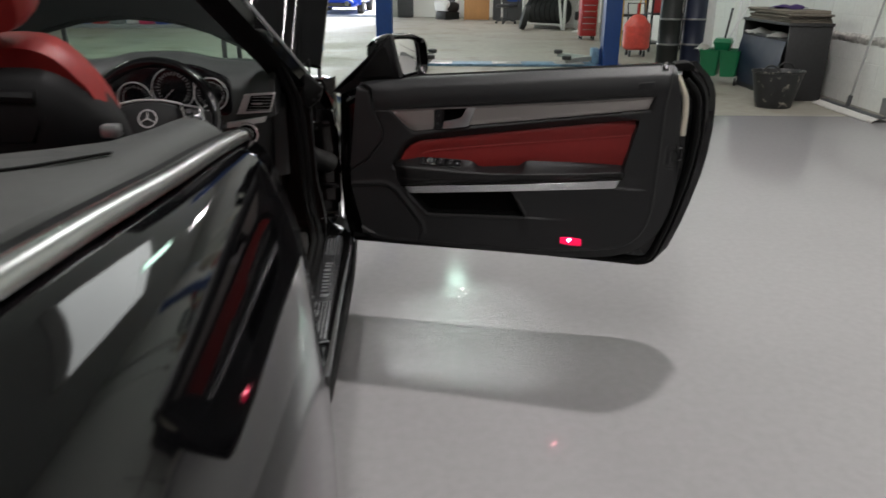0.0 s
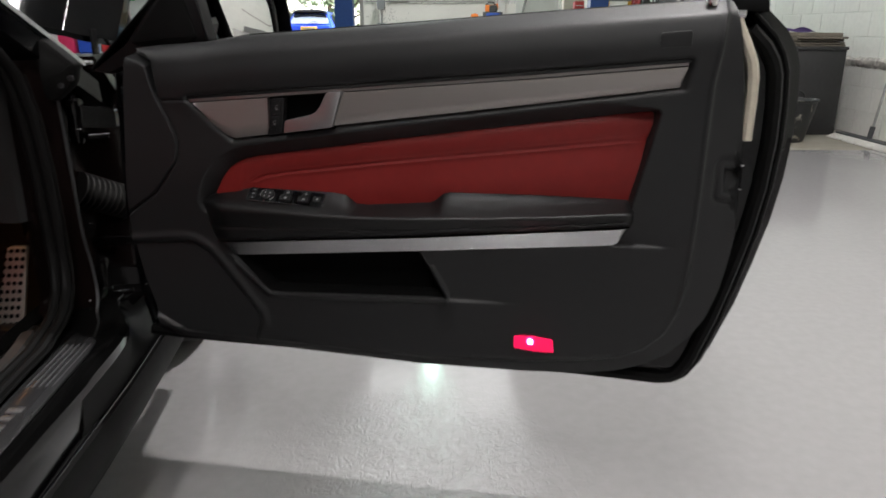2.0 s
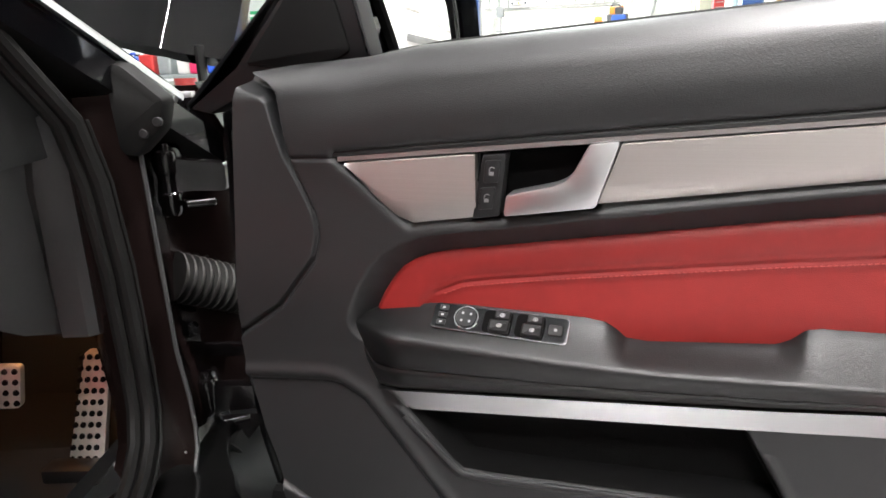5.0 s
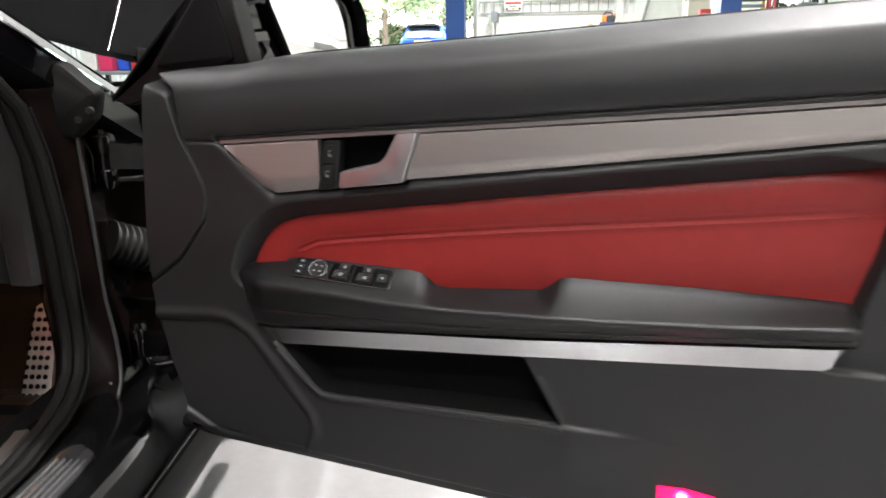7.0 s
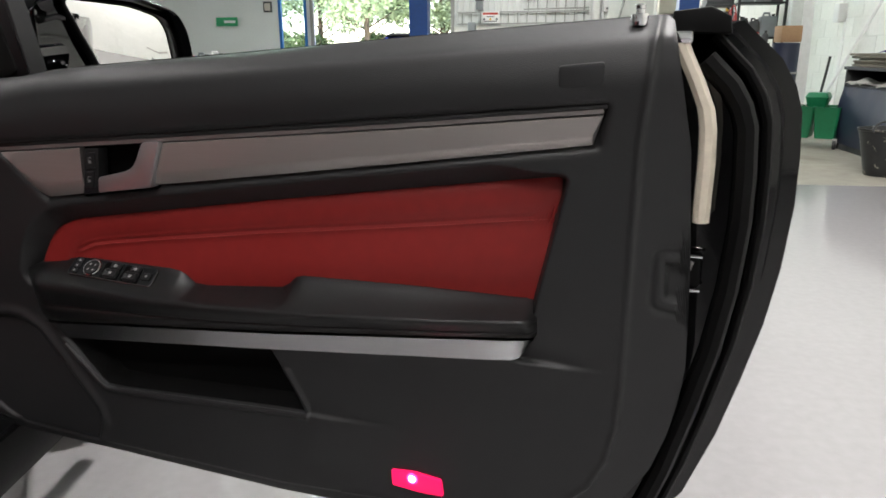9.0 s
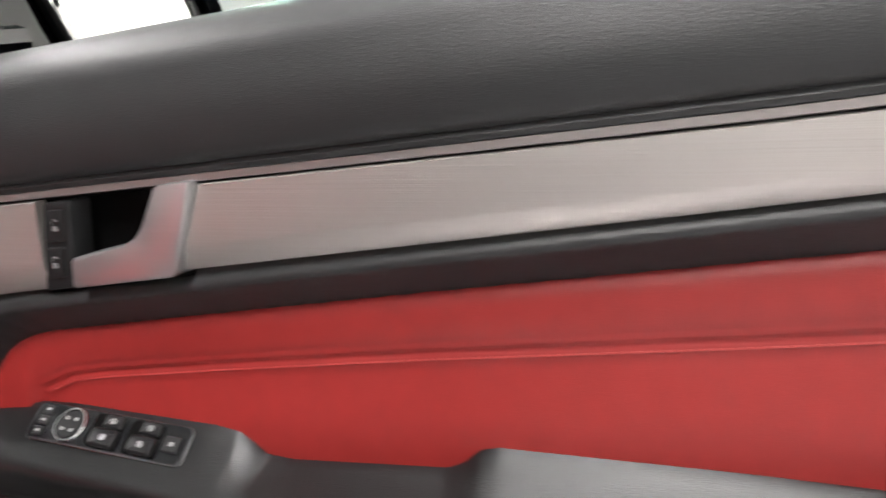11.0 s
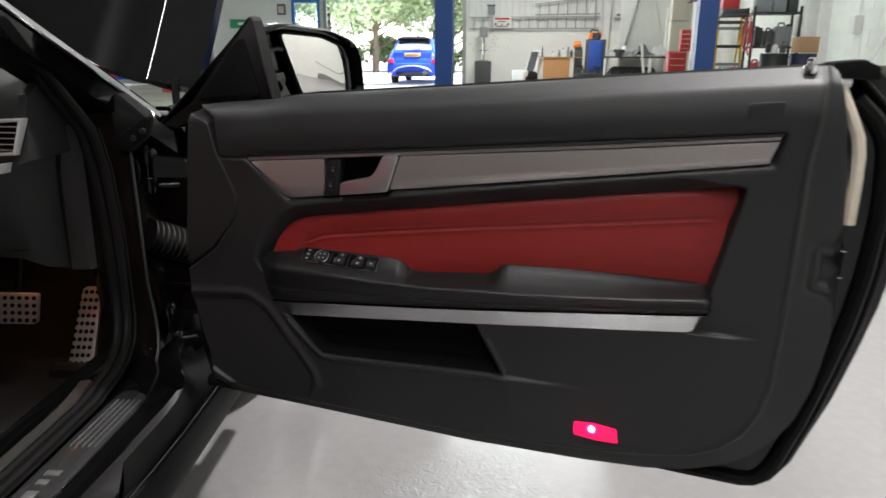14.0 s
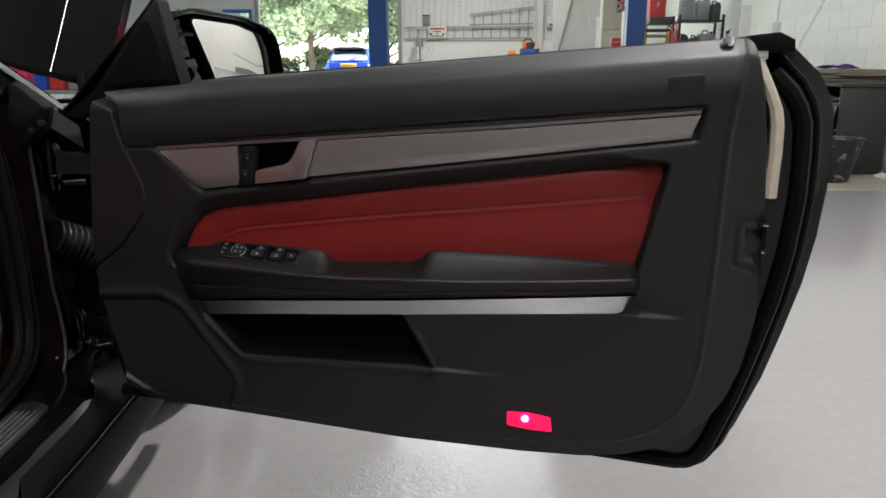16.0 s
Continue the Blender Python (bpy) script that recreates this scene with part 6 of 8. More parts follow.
for k in range(6):
    mat_thing = thing("car_mat", "worn grey-brown car mat in a stack on the cabinet", "car mat", "stack of car mats", at=(3.77 + rng.uniform(-0.02, 0.02), 8.38 + rng.uniform(-0.05, 0.05), 0.812 + k * 0.0205), rz=rng.uniform(-3, 3))
    rows = [[(x * kk, y * kk, z + 0.004 * math.sin(3 * y + k)) for x, y in rounded([(-0.235, -0.54), (0.235, -0.54), (0.24, -0.1), (0.235, 0.5), (-0.235, 0.52)], 0.05, 3)] for z, kk in ((0.0, 0.985), (0.004, 1.0), (0.016, 1.0), (0.0195, 0.985))]
    part("mat", skin(rows, ring=True, caps=True), M_MAT, mat_thing)


def cloth(name, at, size, mat, label, seed, category="cloth"):
    r = random.Random(seed)
    ph = [r.uniform(0, 6) for _ in range(4)]
    rows = []
    for i in range(10):
        rows.append([(size[0] * (i / 9 - 0.5), size[1] * (j / 9 - 0.5), size[2] * (0.5 + 0.5 * math.sin(7 * i / 9 + ph[0]) * math.sin(6 * j / 9 + ph[1])) * max(0.0, 1 - ((i / 4.5 - 1) ** 4 + (j / 4.5 - 1) ** 4) / 2)) for j in range(10)])
    t = thing(name, label, category, at=at, rz=r.uniform(0, 90))
    bm = skin(rows)
    bmesh.ops.solidify(bm, geom=list(bm.faces), thickness=0.006)
    part("fold", bm, mat, t, sharp=80)
    return t


cloth("cloth", (3.76, 8.40, 0.936), (0.4, 0.35, 0.05), M_PURPLE, "crumpled purple cloth on the car mats", 3)
cloth("rag", (3.62, 8.15, 0.645), (0.3, 0.3, 0.06), M_RAG, "crumpled white rag on the cabinet shelf", 5)
cloth("rag", (3.64, 8.75, 0.645), (0.3, 0.35, 0.07), M_RAG, "crumpled white rag on the cabinet shelf", 6)

# Bin
bin_t = thing("bucket", "muddy black plastic bucket with two handles on the floor", "bucket", at=(3.335, 7.42, 0))
bin_t.scale = (1.05, 0.78, 1.03)
part("body", lathe([(0.01, 0.004), (0.165, 0.0), (0.172, 0.01), (0.245, 0.34), (0.255, 0.345), (0.258, 0.36), (0.246, 0.36), (0.236, 0.34), (0.16, 0.02), (0.01, 0.015)], seg=32), M_BIN, bin_t)
for dx in (-0.13, 0.13):
    part("handle", tube([(dx + 0.085 * math.cos(a), (-0.20 if dx < 0 else 0.20) * (1 - 0.1 * math.sin(a)), 0.345 + 0.075 * math.sin(a)) for a in np.linspace(0, math.pi, 12)], 0.009, 8), M_BLACKP, bin_t, "moulded carrying handle")

# White board standing behind the mop bucket
wb = thing("board", "narrow white board leaning on the block wall", "board", at=(3.80, 11.2, 0), rz=-6)
part("panel", skin([[(x, y + z * 0.1, z) for x, y in ((0.0, 0.0), (0.12, 0.0), (0.12, 0.02), (0.0, 0.02))] for z in (0.0, 1.75)], ring=True, caps=True), M_WHITEP, wb)

# Green mop bucket
mb = thing("mop_bucket", "green plastic mop bucket on castors with a wringer", "mop bucket", at=(3.37, 9.2, 0), rz=-28)
mb.scale = (1.1, 1.1, 1.1)
for dx in (-0.107, 0.107):
    loops = [[(dx + sx * x, y * sx, z) for x, y in rounded([(-0.11, -0.17), (0.11, -0.17), (0.11, 0.17), (-0.11, 0.17)], 0.03, 3)] for z, sx in ((0.09, 0.75), (0.36, 1.02), (0.38, 1.1), (0.38, 0.98), (0.12, 0.7))]
    part("tub", skin(loops, ring=True, caps=True), M_GREEN, mb)
part("wringer", skin([[(sx * x, y * sx + 0.02, z) for x, y in rounded([(-0.1, -0.12), (0.1, -0.12), (0.1, 0.12), (-0.1, 0.12)], 0.03, 3)] for z, sx in ((0.36, 0.7), (0.46, 1.0), (0.5, 0.8))], ring=True, caps=True), M_GREEN, mb)
part("wringer_lever", tube([(0.0, 0.06, 0.47), (0.02, 0.12, 0.7), (0.03, 0.14, 0.82)], 0.012, 8), M_BLACKP, mb)
for dx in (-0.2, 0.2):
    for dy in (-0.14, 0.14):
        part("castor", lathe([(0.005, -0.012), (0.04, -0.012), (0.042, 0.0), (0.04, 0.012), (0.005, 0.012)], (dx, dy, 0.042), 14, axis="x"), M_BLACKP, mb)
        part("fork", box(dx - 0.02, dx + 0.02, dy - 0.01, dy + 0.01, 0.05, 0.1, 0.003), M_STEEL, mb)
mop("mop", (3.30, 9.3, 0.16), (4.19, 9.75, 1.75), "white mop handle standing in the green bucket")
mop("mop", (3.5, 9.2, 0.16), (4.16, 10.9, 1.28), "white mop handle with a blue grip in the green bucket")
cloth("mop_cloth", (3.22, 9.42, 0.385), (0.2, 0.2, 0.1), M_RAG, "grey mop yarn over the bucket edge", 9)

# Wide floor mop by the wall
fm = thing("floor_mop", "wide white floor mop with a grey handle against the wall", "mop", "mops by the wall")
part("frame", box(3.935, 4.015, 6.56, 7.66, 0.035, 0.055, 0.008), M_DARK, fm)
yarns = [bmesh.new(), bmesh.new()]
rng = random.Random(8)
for k in range(150):
    y = 6.55 + 1.12 * k / 150
    sgn = -1 if k % 2 else 1
    tube([(3.975 + sgn * 0.03, y, 0.04), (3.975 + sgn * 0.075, y + rng.uniform(-0.01, 0.01), 0.02), (3.975 + sgn * (0.10 + rng.uniform(0, 0.02)), y + rng.uniform(-0.02, 0.02), 0.006)], 0.007, 4, yarns[k % 2])
for yarn in yarns:
    part("yarn", yarn, M_RAG, fm)
part("joint", tube([(3.975, 7.18, 0.05), (3.99, 7.18, 0.16)], 0.022, 8), M_DARK, fm)
part("handle", tube([(3.98, 7.18, 0.08), (4.2, 7.27, 1.25)], 0.011, 8), M_STEEL, fm)


# Tall drums beside the lift
def tall_drum(x, r, mat, label):
    c = thing("drum", label, "drum", "drums by the lift", at=(x, 10.75, 0))
    prof = [(0.01, 0.012), (r - 0.012, 0.012), (r - 0.012, 0.0), (r, 0.0)]
    for z in (0.35, 0.70):
        prof += [(r, z - 0.02), (r + 0.005, z - 0.012), (r + 0.005, z + 0.012), (r, z + 0.02)]
    prof += [(r, 1.05), (r - 0.012, 1.05), (r - 0.012, 1.035), (0.01, 1.035)]
    part("barrel", lathe(prof, seg=36), mat, c)
    for z in (0.35, 0.70):
        part("hoop", lathe([(r + 0.003, z - 0.013), (r + 0.009, z - 0.011), (r + 0.011, z), (r + 0.009, z + 0.011), (r + 0.003, z + 0.013)], seg=36), M_STEEL, c, "bright steel hoop")
    part("bung", lathe([(0.002, 1.05), (0.024, 1.05), (0.026, 1.035)], (r * 0.5, -r * 0.4, 0), 12), M_DARK, c)
    return c


tall_drum(3.12, 0.155, M_DKGREEN, "tall black-green steel drum with bright hoops")
tall_drum(3.47, 0.155, M_NAVY, "tall dark blue steel drum with bright hoops")
carton = thing("cardboard_box", "brown cardboard box on a drum", "box", at=(3.5, 10.82, 1.06), rz=4)
part("carton", box(-0.12, 0.12, -0.12, 0.12, 0, 0.19, 0.003), M_CARD_BOX, carton)
part("tape", box(-0.122, 0.122, -0.02, 0.02, 0.189, 0.1915), M_WHITEP, carton)
for k, (x, mat, h, lab) in enumerate(((3.05, M_BLACKP, 0.16, "black bottle"), (3.13, M_WHITEP, 0.12, "white bottle"), (3.22, M_DARK, 0.14, "dark grey bottle"))):
    b = thing("bottle", lab + " standing on the dark drum", "bottle", "bottles on the drum", at=(x, 10.75, 1.055))
    part("body", lathe([(0.005, 0), (0.034, 0.002), (0.036, 0.01), (0.036, h * 0.65), (0.014, h * 0.82), (0.014, h * 0.9)], seg=14), mat, b)
    part("cap", lathe([(0.017, h * 0.9), (0.017, h), (0.004, h + 0.002)], seg=12), M_REDPAINT if k == 1 else M_BLACKP, b)

# Red oil drainer on wheels
od = thing("oil_drainer", "red upright oil drainer tank on wheels", "oil drainer", at=(3.07, 12.5, 0))
part("tank", lathe([(0.01, 0.11), (0.19, 0.115), (0.222, 0.15), (0.225, 0.48), (0.215, 0.52), (0.12, 0.64), (0.09, 0.66), (0.03, 0.68)], seg=30), material("faded_red_steel", (0.62, 0.07, 0.05), 0.4, 0, 0.2, 20, 0.08, stain=5), od)
part("pole", tube([(0, 0.02, 0.66), (0, 0.02, 0.86)], 0.022, 10), M_REDPAINT, od)
part("handle", tube([(-0.14, 0.1, 0.5), (-0.14, 0.2, 0.85), (0.14, 0.2, 0.85), (0.14, 0.1, 0.5)], 0.013, 8), M_DARK, od)
for a in range(4):
    x, y = 0.17 * math.cos(a * 1.57 + 0.78), 0.17 * math.sin(a * 1.57 + 0.78)
    part("castor", lathe([(0.005, -0.015), (0.05, -0.015), (0.05, 0.015), (0.005, 0.015)], (x, y, 0.05), 12, axis="x"), M_BLACKP, od)
    part("castor_fork", box(x - 0.022, x + 0.022, y - 0.012, y + 0.012, 0.05, 0.125, 0.003), M_STEEL, od)

# Yellow step ladder
sl = thing("step_ladder", "yellow folding step ladder standing open", "ladder", at=(3.42, 14.5, 0))
for sx in (-1, 1):
    part("rail", tube([(sx * 0.24, -0.25, 0.0), (sx * 0.19, 0.0, 1.66)], 0.045, 4, squash=0.6), M_YELLOW, sl)
    part("rear_leg", tube([(sx * 0.22, 0.4, 0.0), (sx * 0.19, 0.03, 1.55)], 0.018, 4), M_YELLOW, sl)
for k in range(5):
    z = 0.28 + k * 0.3
    part("tread", box(-0.2, 0.2, -0.29 + 0.15 * z, -0.15 + 0.15 * z, z - 0.03, z + 0.02, 0.004), M_BLACKP if k % 2 else M_GREYCAN, sl)
part("top_tray", box(-0.21, 0.21, -0.1, 0.12, 1.55, 1.6, 0.01), M_DARK, sl)

# Black shelving with canisters
sh = thing("shelving_unit", "black steel shelving unit with canisters and hoses", "shelves", at=(3.82, 13.4, 0))
for x in (-0.34, 0.34):
    for y in (-0.2, 0.2):
        part("upright", box(x - 0.018, x + 0.018, y - 0.018, y + 0.018, 0, 1.76, 0.002), M_BLACKP, sh)
for z in (0.15, 0.65, 1.15, 1.66):
    part("shelf", box(-0.34, 0.34, -0.22, 0.22, z - 0.015, z + 0.015, 0.003), M_BLACKP, sh)


def canister(x, y, z, w, h, mat, lab, group="canisters on the shelves"):
    c = thing("canister", lab, "canister", group, at=(x, y, z))
    part("body", box(-w / 2, w / 2, -0.09, 0.09, 0, h * 0.84, 0.02, 3), mat, c)
    part("grip", tube([(-w * 0.3, 0, h * 0.83), (-w * 0.25, 0, h * 0.97), (w * 0.05, 0, h * 0.97), (w * 0.12, 0, h * 0.83)], 0.016, 8), mat, c)
    part("cap", lathe([(0.026, h * 0.83), (0.026, h * 0.93), (0.005, h * 0.935)], (w * 0.32, 0, 0), 12), M_BLACKP, c)
    return c


for dx, w, h, mat, lab in ((-0.2, 0.22, 0.38, M_GREYCAN, "large grey plastic canister on the top shelf"), (0.05, 0.2, 0.36, M_GREYCAN, "large grey plastic canister on the top shelf"), (0.25, 0.15, 0.3, M_DARK, "dark grey canister on the top shelf")):
    canister(3.82 + dx, 13.4, 1.676, w, h, mat, lab)
for dx, w, h, mat, lab in ((-0.22, 0.12, 0.3, M_BLACKP, "black canister on the middle shelf"), (-0.06, 0.13, 0.28, M_DARK, "dark canister on the middle shelf"), (0.14, 0.24, 0.36, M_GREYCAN, "grey plastic canister on the middle shelf")):
    canister(3.82 + dx, 13.36, 1.166, w, h, mat, lab)
for dx, w, h, mat, lab in ((-0.2, 0.2, 0.3, M_REDPAINT, "red canister on the lower shelf"), (0.1, 0.22, 0.32, M_WHITEP, "white canister on the lower shelf")):
    canister(3.82 + dx, 13.36, 0.666, w, h, mat, lab)
hose = thing("hose_coil", "coiled red air hose hanging by the shelves", "hose", at=(3.40, 13.2, 1.2))
part("coil", tube([(0.05 * math.sin(a * 0.31), 0.12 * math.cos(a) , 0.22 * math.sin(a) + 0.01 * a) for a in np.linspace(0, 25, 90)], 0.011, 6), M_CABLE, hose)
part("hook", tube([(0.0, -0.02, 0.22), (0.03, 0.0, 0.5), (0.08, 0.06, 0.46)], 0.006, 6), M_STEEL, hose)
# Wall shelf with a red box over the ladder
ws = thing("wall_bracket_shelf", "dark steel wall shelf with a tool tray", "shelf", at=(3.45, 13.6, 1.62))
part("board", box(-0.42, 0.05, -0.2, 0.2, 0.0, 0.04, 0.004), M_DARK, ws)
part("tray", box(-0.4, -0.02, -0.18, 0.18, 0.04, 0.12, 0.01), M_DARK, ws)
part("brace", tube([(-0.05, 0, 0.0), (0.3, 0, -0.25)], 0.014, 6), M_DARK, ws)
rb = thing("tool_box", "red steel tool box on the wall shelf", "tool box", at=(3.18, 13.6, 1.74))
part("body", box(-0.13, 0.13, -0.12, 0.12, 0, 0.26, 0.008), M_REDPAINT, rb)
part("lid", box(-0.133, 0.133, -0.123, 0.123, 0.2, 0.28, 0.01), M_REDPAINT, rb)
part("latch", box(-0.02, 0.02, -0.13, -0.12, 0.16, 0.23, 0.002), M_STEEL, rb)
wall_box = thing("switch_box", "grey electrical switch box with conduit on the block wall", "switch box", at=(4.2, 11.2, 1.3))
part("enclosure", box(-0.05, 0.05, -0.08, 0.08, 0, 0.22, 0.006), M_WHITEP, wall_box)
part("conduit", tube([(0.03, 0, 0.2), (0.03, 0, 4.2)], 0.012, 8), M_WHITEP, wall_box)

# Red tool cabinet with drawers
tc = thing("tool_cabinet", "tall red steel tool cabinet with drawers", "tool cabinet", at=(2.82, 15.95, 0))
part("body", box(-0.17, 0.17, -0.15, 0.2, 0.08, 1.10, 0.008), M_REDPAINT, tc)
upper = part("upper_chest", box(0.06, 0.25, 0.0, 0.22, 1.10, 1.50, 0.008), M_REDPAINT, tc)
for k in range(4):
    part("drawer_pull", box(0.08, 0.23, -0.012, 0.0, 1.14 + k * 0.09, 1.155 + k * 0.09, 0.003), M_ALU, upper)
for k in range(8):
    z = 0.12 + k * 0.124
    d = part("drawer", box(-0.155, 0.155, -0.165 - (0.05 if k == 3 else 0), -0.14, z, z + 0.112, 0.004), M_REDPAINT, tc)
    part("drawer_pull", box(-0.13, 0.13, -0.178 - (0.05 if k == 3 else 0), -0.166 - (0.05 if k == 3 else 0), z + 0.085, z + 0.1, 0.003), M_ALU, d)
for x in (-0.13, 0.13):
    for y in (-0.1, 0.15):
        part("castor", lathe([(0.005, -0.015), (0.04, -0.015), (0.04, 0.015), (0.005, 0.015)], (x, y, 0.04), 12, axis="x"), M_BLACKP, tc)
        part("castor_plate", box(x - 0.02, x + 0.02, y - 0.02, y + 0.02, 0.05, 0.082), M_STEEL, tc)
drawers = thing("parts_cabinet", "grey parts cabinet with small drawers", "cabinet", at=(3.18, 15.6, 0))
part("body", box(-0.12, 0.12, -0.1, 0.15, 0, 0.95, 0.005), M_GREYCAN, drawers)
for k in range(8):
    part("drawer", box(-0.11, 0.11, -0.112, -0.098, 0.04 + k * 0.112, 0.14 + k * 0.112, 0.004), M_DARK, drawers)

# Tyre rack with a bench top
rack = thing("tyre_rack", "white steel rack with a board top over tyres", "rack", at=(2.38, 19.4, 0), rz=-40)
part("board", box(-0.62, 0.72, -0.35, 0.35, 0.95, 0.99, 0.006), M_DARK, rack)
for x in (-0.58, 0.68):
    for y in (-0.3, 0.3):
        part("post", box(x - 0.03, x + 0.03, y - 0.03, y + 0.03, 0, 0.95 if y < 0 else 2.1, 0.003), M_WHITESTEEL, rack)
part("diagonal", tube([(0.45, -0.36, 1.3), (0.66, -0.36, 0.02)], 0.035, 4), M_WHITESTEEL, rack)
part("rail", box(-0.55, 0.65, -0.26, -0.22, 0.10, 0.14, 0.003), M_WHITESTEEL, rack)
part("rail", box(-0.55, 0.65, 0.22, 0.26, 0.10, 0.14, 0.003), M_WHITESTEEL, rack)
for k in range(7):
    t = thing("tyre", "used black tyre standing in the rack", "tyre", "tyres in the rack", at=(2.02 + k * 0.118, 19.70 - k * 0.099, 0.44), rz=-40)
    part("tread", lathe([(0.2, -0.06), (0.27, -0.075), (0.305, -0.06), (0.31, 0.0), (0.305, 0.06), (0.27, 0.075), (0.2, 0.06), (0.195, 0.0)], seg=32, axis="x"), M_TYRE, t)
slant = thing("tyre", "black tyre leaning against the tyre rack", "tyre", "tyres in the rack", at=(1.72, 18.9, 0.31))
part("tread", lathe([(0.2, -0.06), (0.27, -0.075), (0.305, -0.06), (0.31, 0.0), (0.305, 0.06), (0.27, 0.075), (0.2, 0.06), (0.195, 0.0)], seg=32, axis="x"), M_TYRE, slant)
slant.rotation_euler = (0, radians(14), 0)
comp = thing("bench_grinder", "dark bench machine on a pale stand", "machine", at=(3.02, 18.2, 0))
part("stand", lathe([(0.16, 0), (0.16, 0.02), (0.05, 0.05), (0.05, 0.28), (0.1, 0.3)], seg=18), M_WHITEP, comp)
part("motor", lathe([(0.02, -0.14), (0.1, -0.13), (0.11, 0.0), (0.1, 0.13), (0.02, 0.14)], (0, 0, 0.38), 18, axis="x"), M_DKGREEN, comp)
for k, (x, w, seed) in enumerate(((2.05, 0.3, 21), (2.5, 0.5, 22), (2.95, 0.35, 23))):
    cloth("plastic_wrap", (x, 19.1, 0.99), (w, 0.5, 0.3), M_WHITEP if k != 1 else M_GREYCAN, "crumpled plastic wrapping on the rack board", seed, "wrapping")
vise = thing("bench_vice", "dark steel bench vice on the rack board", "vice", at=(1.98, 18.85, 0.99))
part("base", box(-0.08, 0.08, -0.06, 0.06, 0, 0.08, 0.01), M_DARK, vise)
part("jaw", box(-0.12, 0.14, -0.03, 0.03, 0.08, 0.16, 0.008), M_DARK, vise)
part("screw", tube([(-0.12, 0, 0.12), (-0.2, 0, 0.12)], 0.012, 8), M_STEEL, vise)

# White board and strut, beige cabinet and flag
bd = thing("white_board", "large white panel with a grey diagonal strut", "panel", at=(2.68, 19.75, 0))
part("panel", box(-0.62, 0.62, -0.02, 0.02, 0, 3.2, 0.004), M_WHITESTEEL, bd)
part("edge_post", box(0.62, 0.68, -0.03, 0.03, 0, 3.2, 0.004), M_WHITESTEEL, bd)
part("strut", tube([(-0.56, -0.06, 0.9), (-0.05, -0.06, 3.1)], 0.03, 6), M_GUIDE, bd)
part("strut", tube([(-0.05, -0.06, 3.1), (0.5, -0.06, 1.2)], 0.012, 6), M_CLAD, bd)
bc = thing("tall_cabinet", "tall beige cabinet in two sections", "cabinet", at=(3.22, 18.2, 0))
M_BEIGEP = material("beige_painted_board", (0.5, 0.46, 0.4), 0.6, 0, 0.08, 20, 0.05)
part("lower_section", box(-0.22, 0.22, -0.15, 0.2, 0, 1.75, 0.006), M_BEIGEP, bc)
part("upper_section", box(-0.215, 0.215, -0.145, 0.2, 1.765, 2.9, 0.006), M_BEIGEP, bc)
flag = thing("flag", "small red, white and blue flag pinned up", "flag", at=(3.31, 18.03, 2.12))
part("field", skin([[(0.01 * math.sin(z * 9), -0.004 * math.sin(z * 12), z) for z in np.linspace(0, 0.4, 8)], [(0.24 + 0.012 * math.sin(z * 9), -0.012, z) for z in np.linspace(0.05, 0.4, 8)]]), material("navy_flag_cloth", (0.02, 0.03, 0.14), 0.9), flag)
for p0, p1, w, mat in (((0.0, 0.2), (0.25, 0.22), 0.03, M_RAG), ((0.12, 0.03), (0.13, 0.4), 0.03, M_RAG), ((0.01, 0.03), (0.24, 0.38), 0.016, M_RAG), ((0.24, 0.06), (0.01, 0.39), 0.016, M_RAG), ((0.0, 0.2), (0.25, 0.22), 0.016, M_SIGNRED), ((0.12, 0.03), (0.13, 0.4), 0.016, M_SIGNRED)):
    d = Vector((p1[0] - p0[0], p1[1] - p0[1])).normalized()
    nx, nz = -d.y * w, d.x * w
    y = -0.019 if mat is M_RAG else -0.025
    part("stripe", slab([(p0[0] + nx, p0[1] + nz), (p0[0] - nx, p0[1] - nz), (p1[0] - nx, p1[1] - nz), (p1[0] + nx, p1[1] + nz)], y, y + 0.004, 0.0), mat, flag)
blp = thing("foam_tube", "pale blue foam tube leaning beside the lift", "tube", at=(2.86, 14.2, 0))
part("tube", tube([(0, 0, 0), (0.02, 0.05, 1.55)], 0.05, 10), material("pale_blue_foam", (0.42, 0.52, 0.62), 0.8), blp)

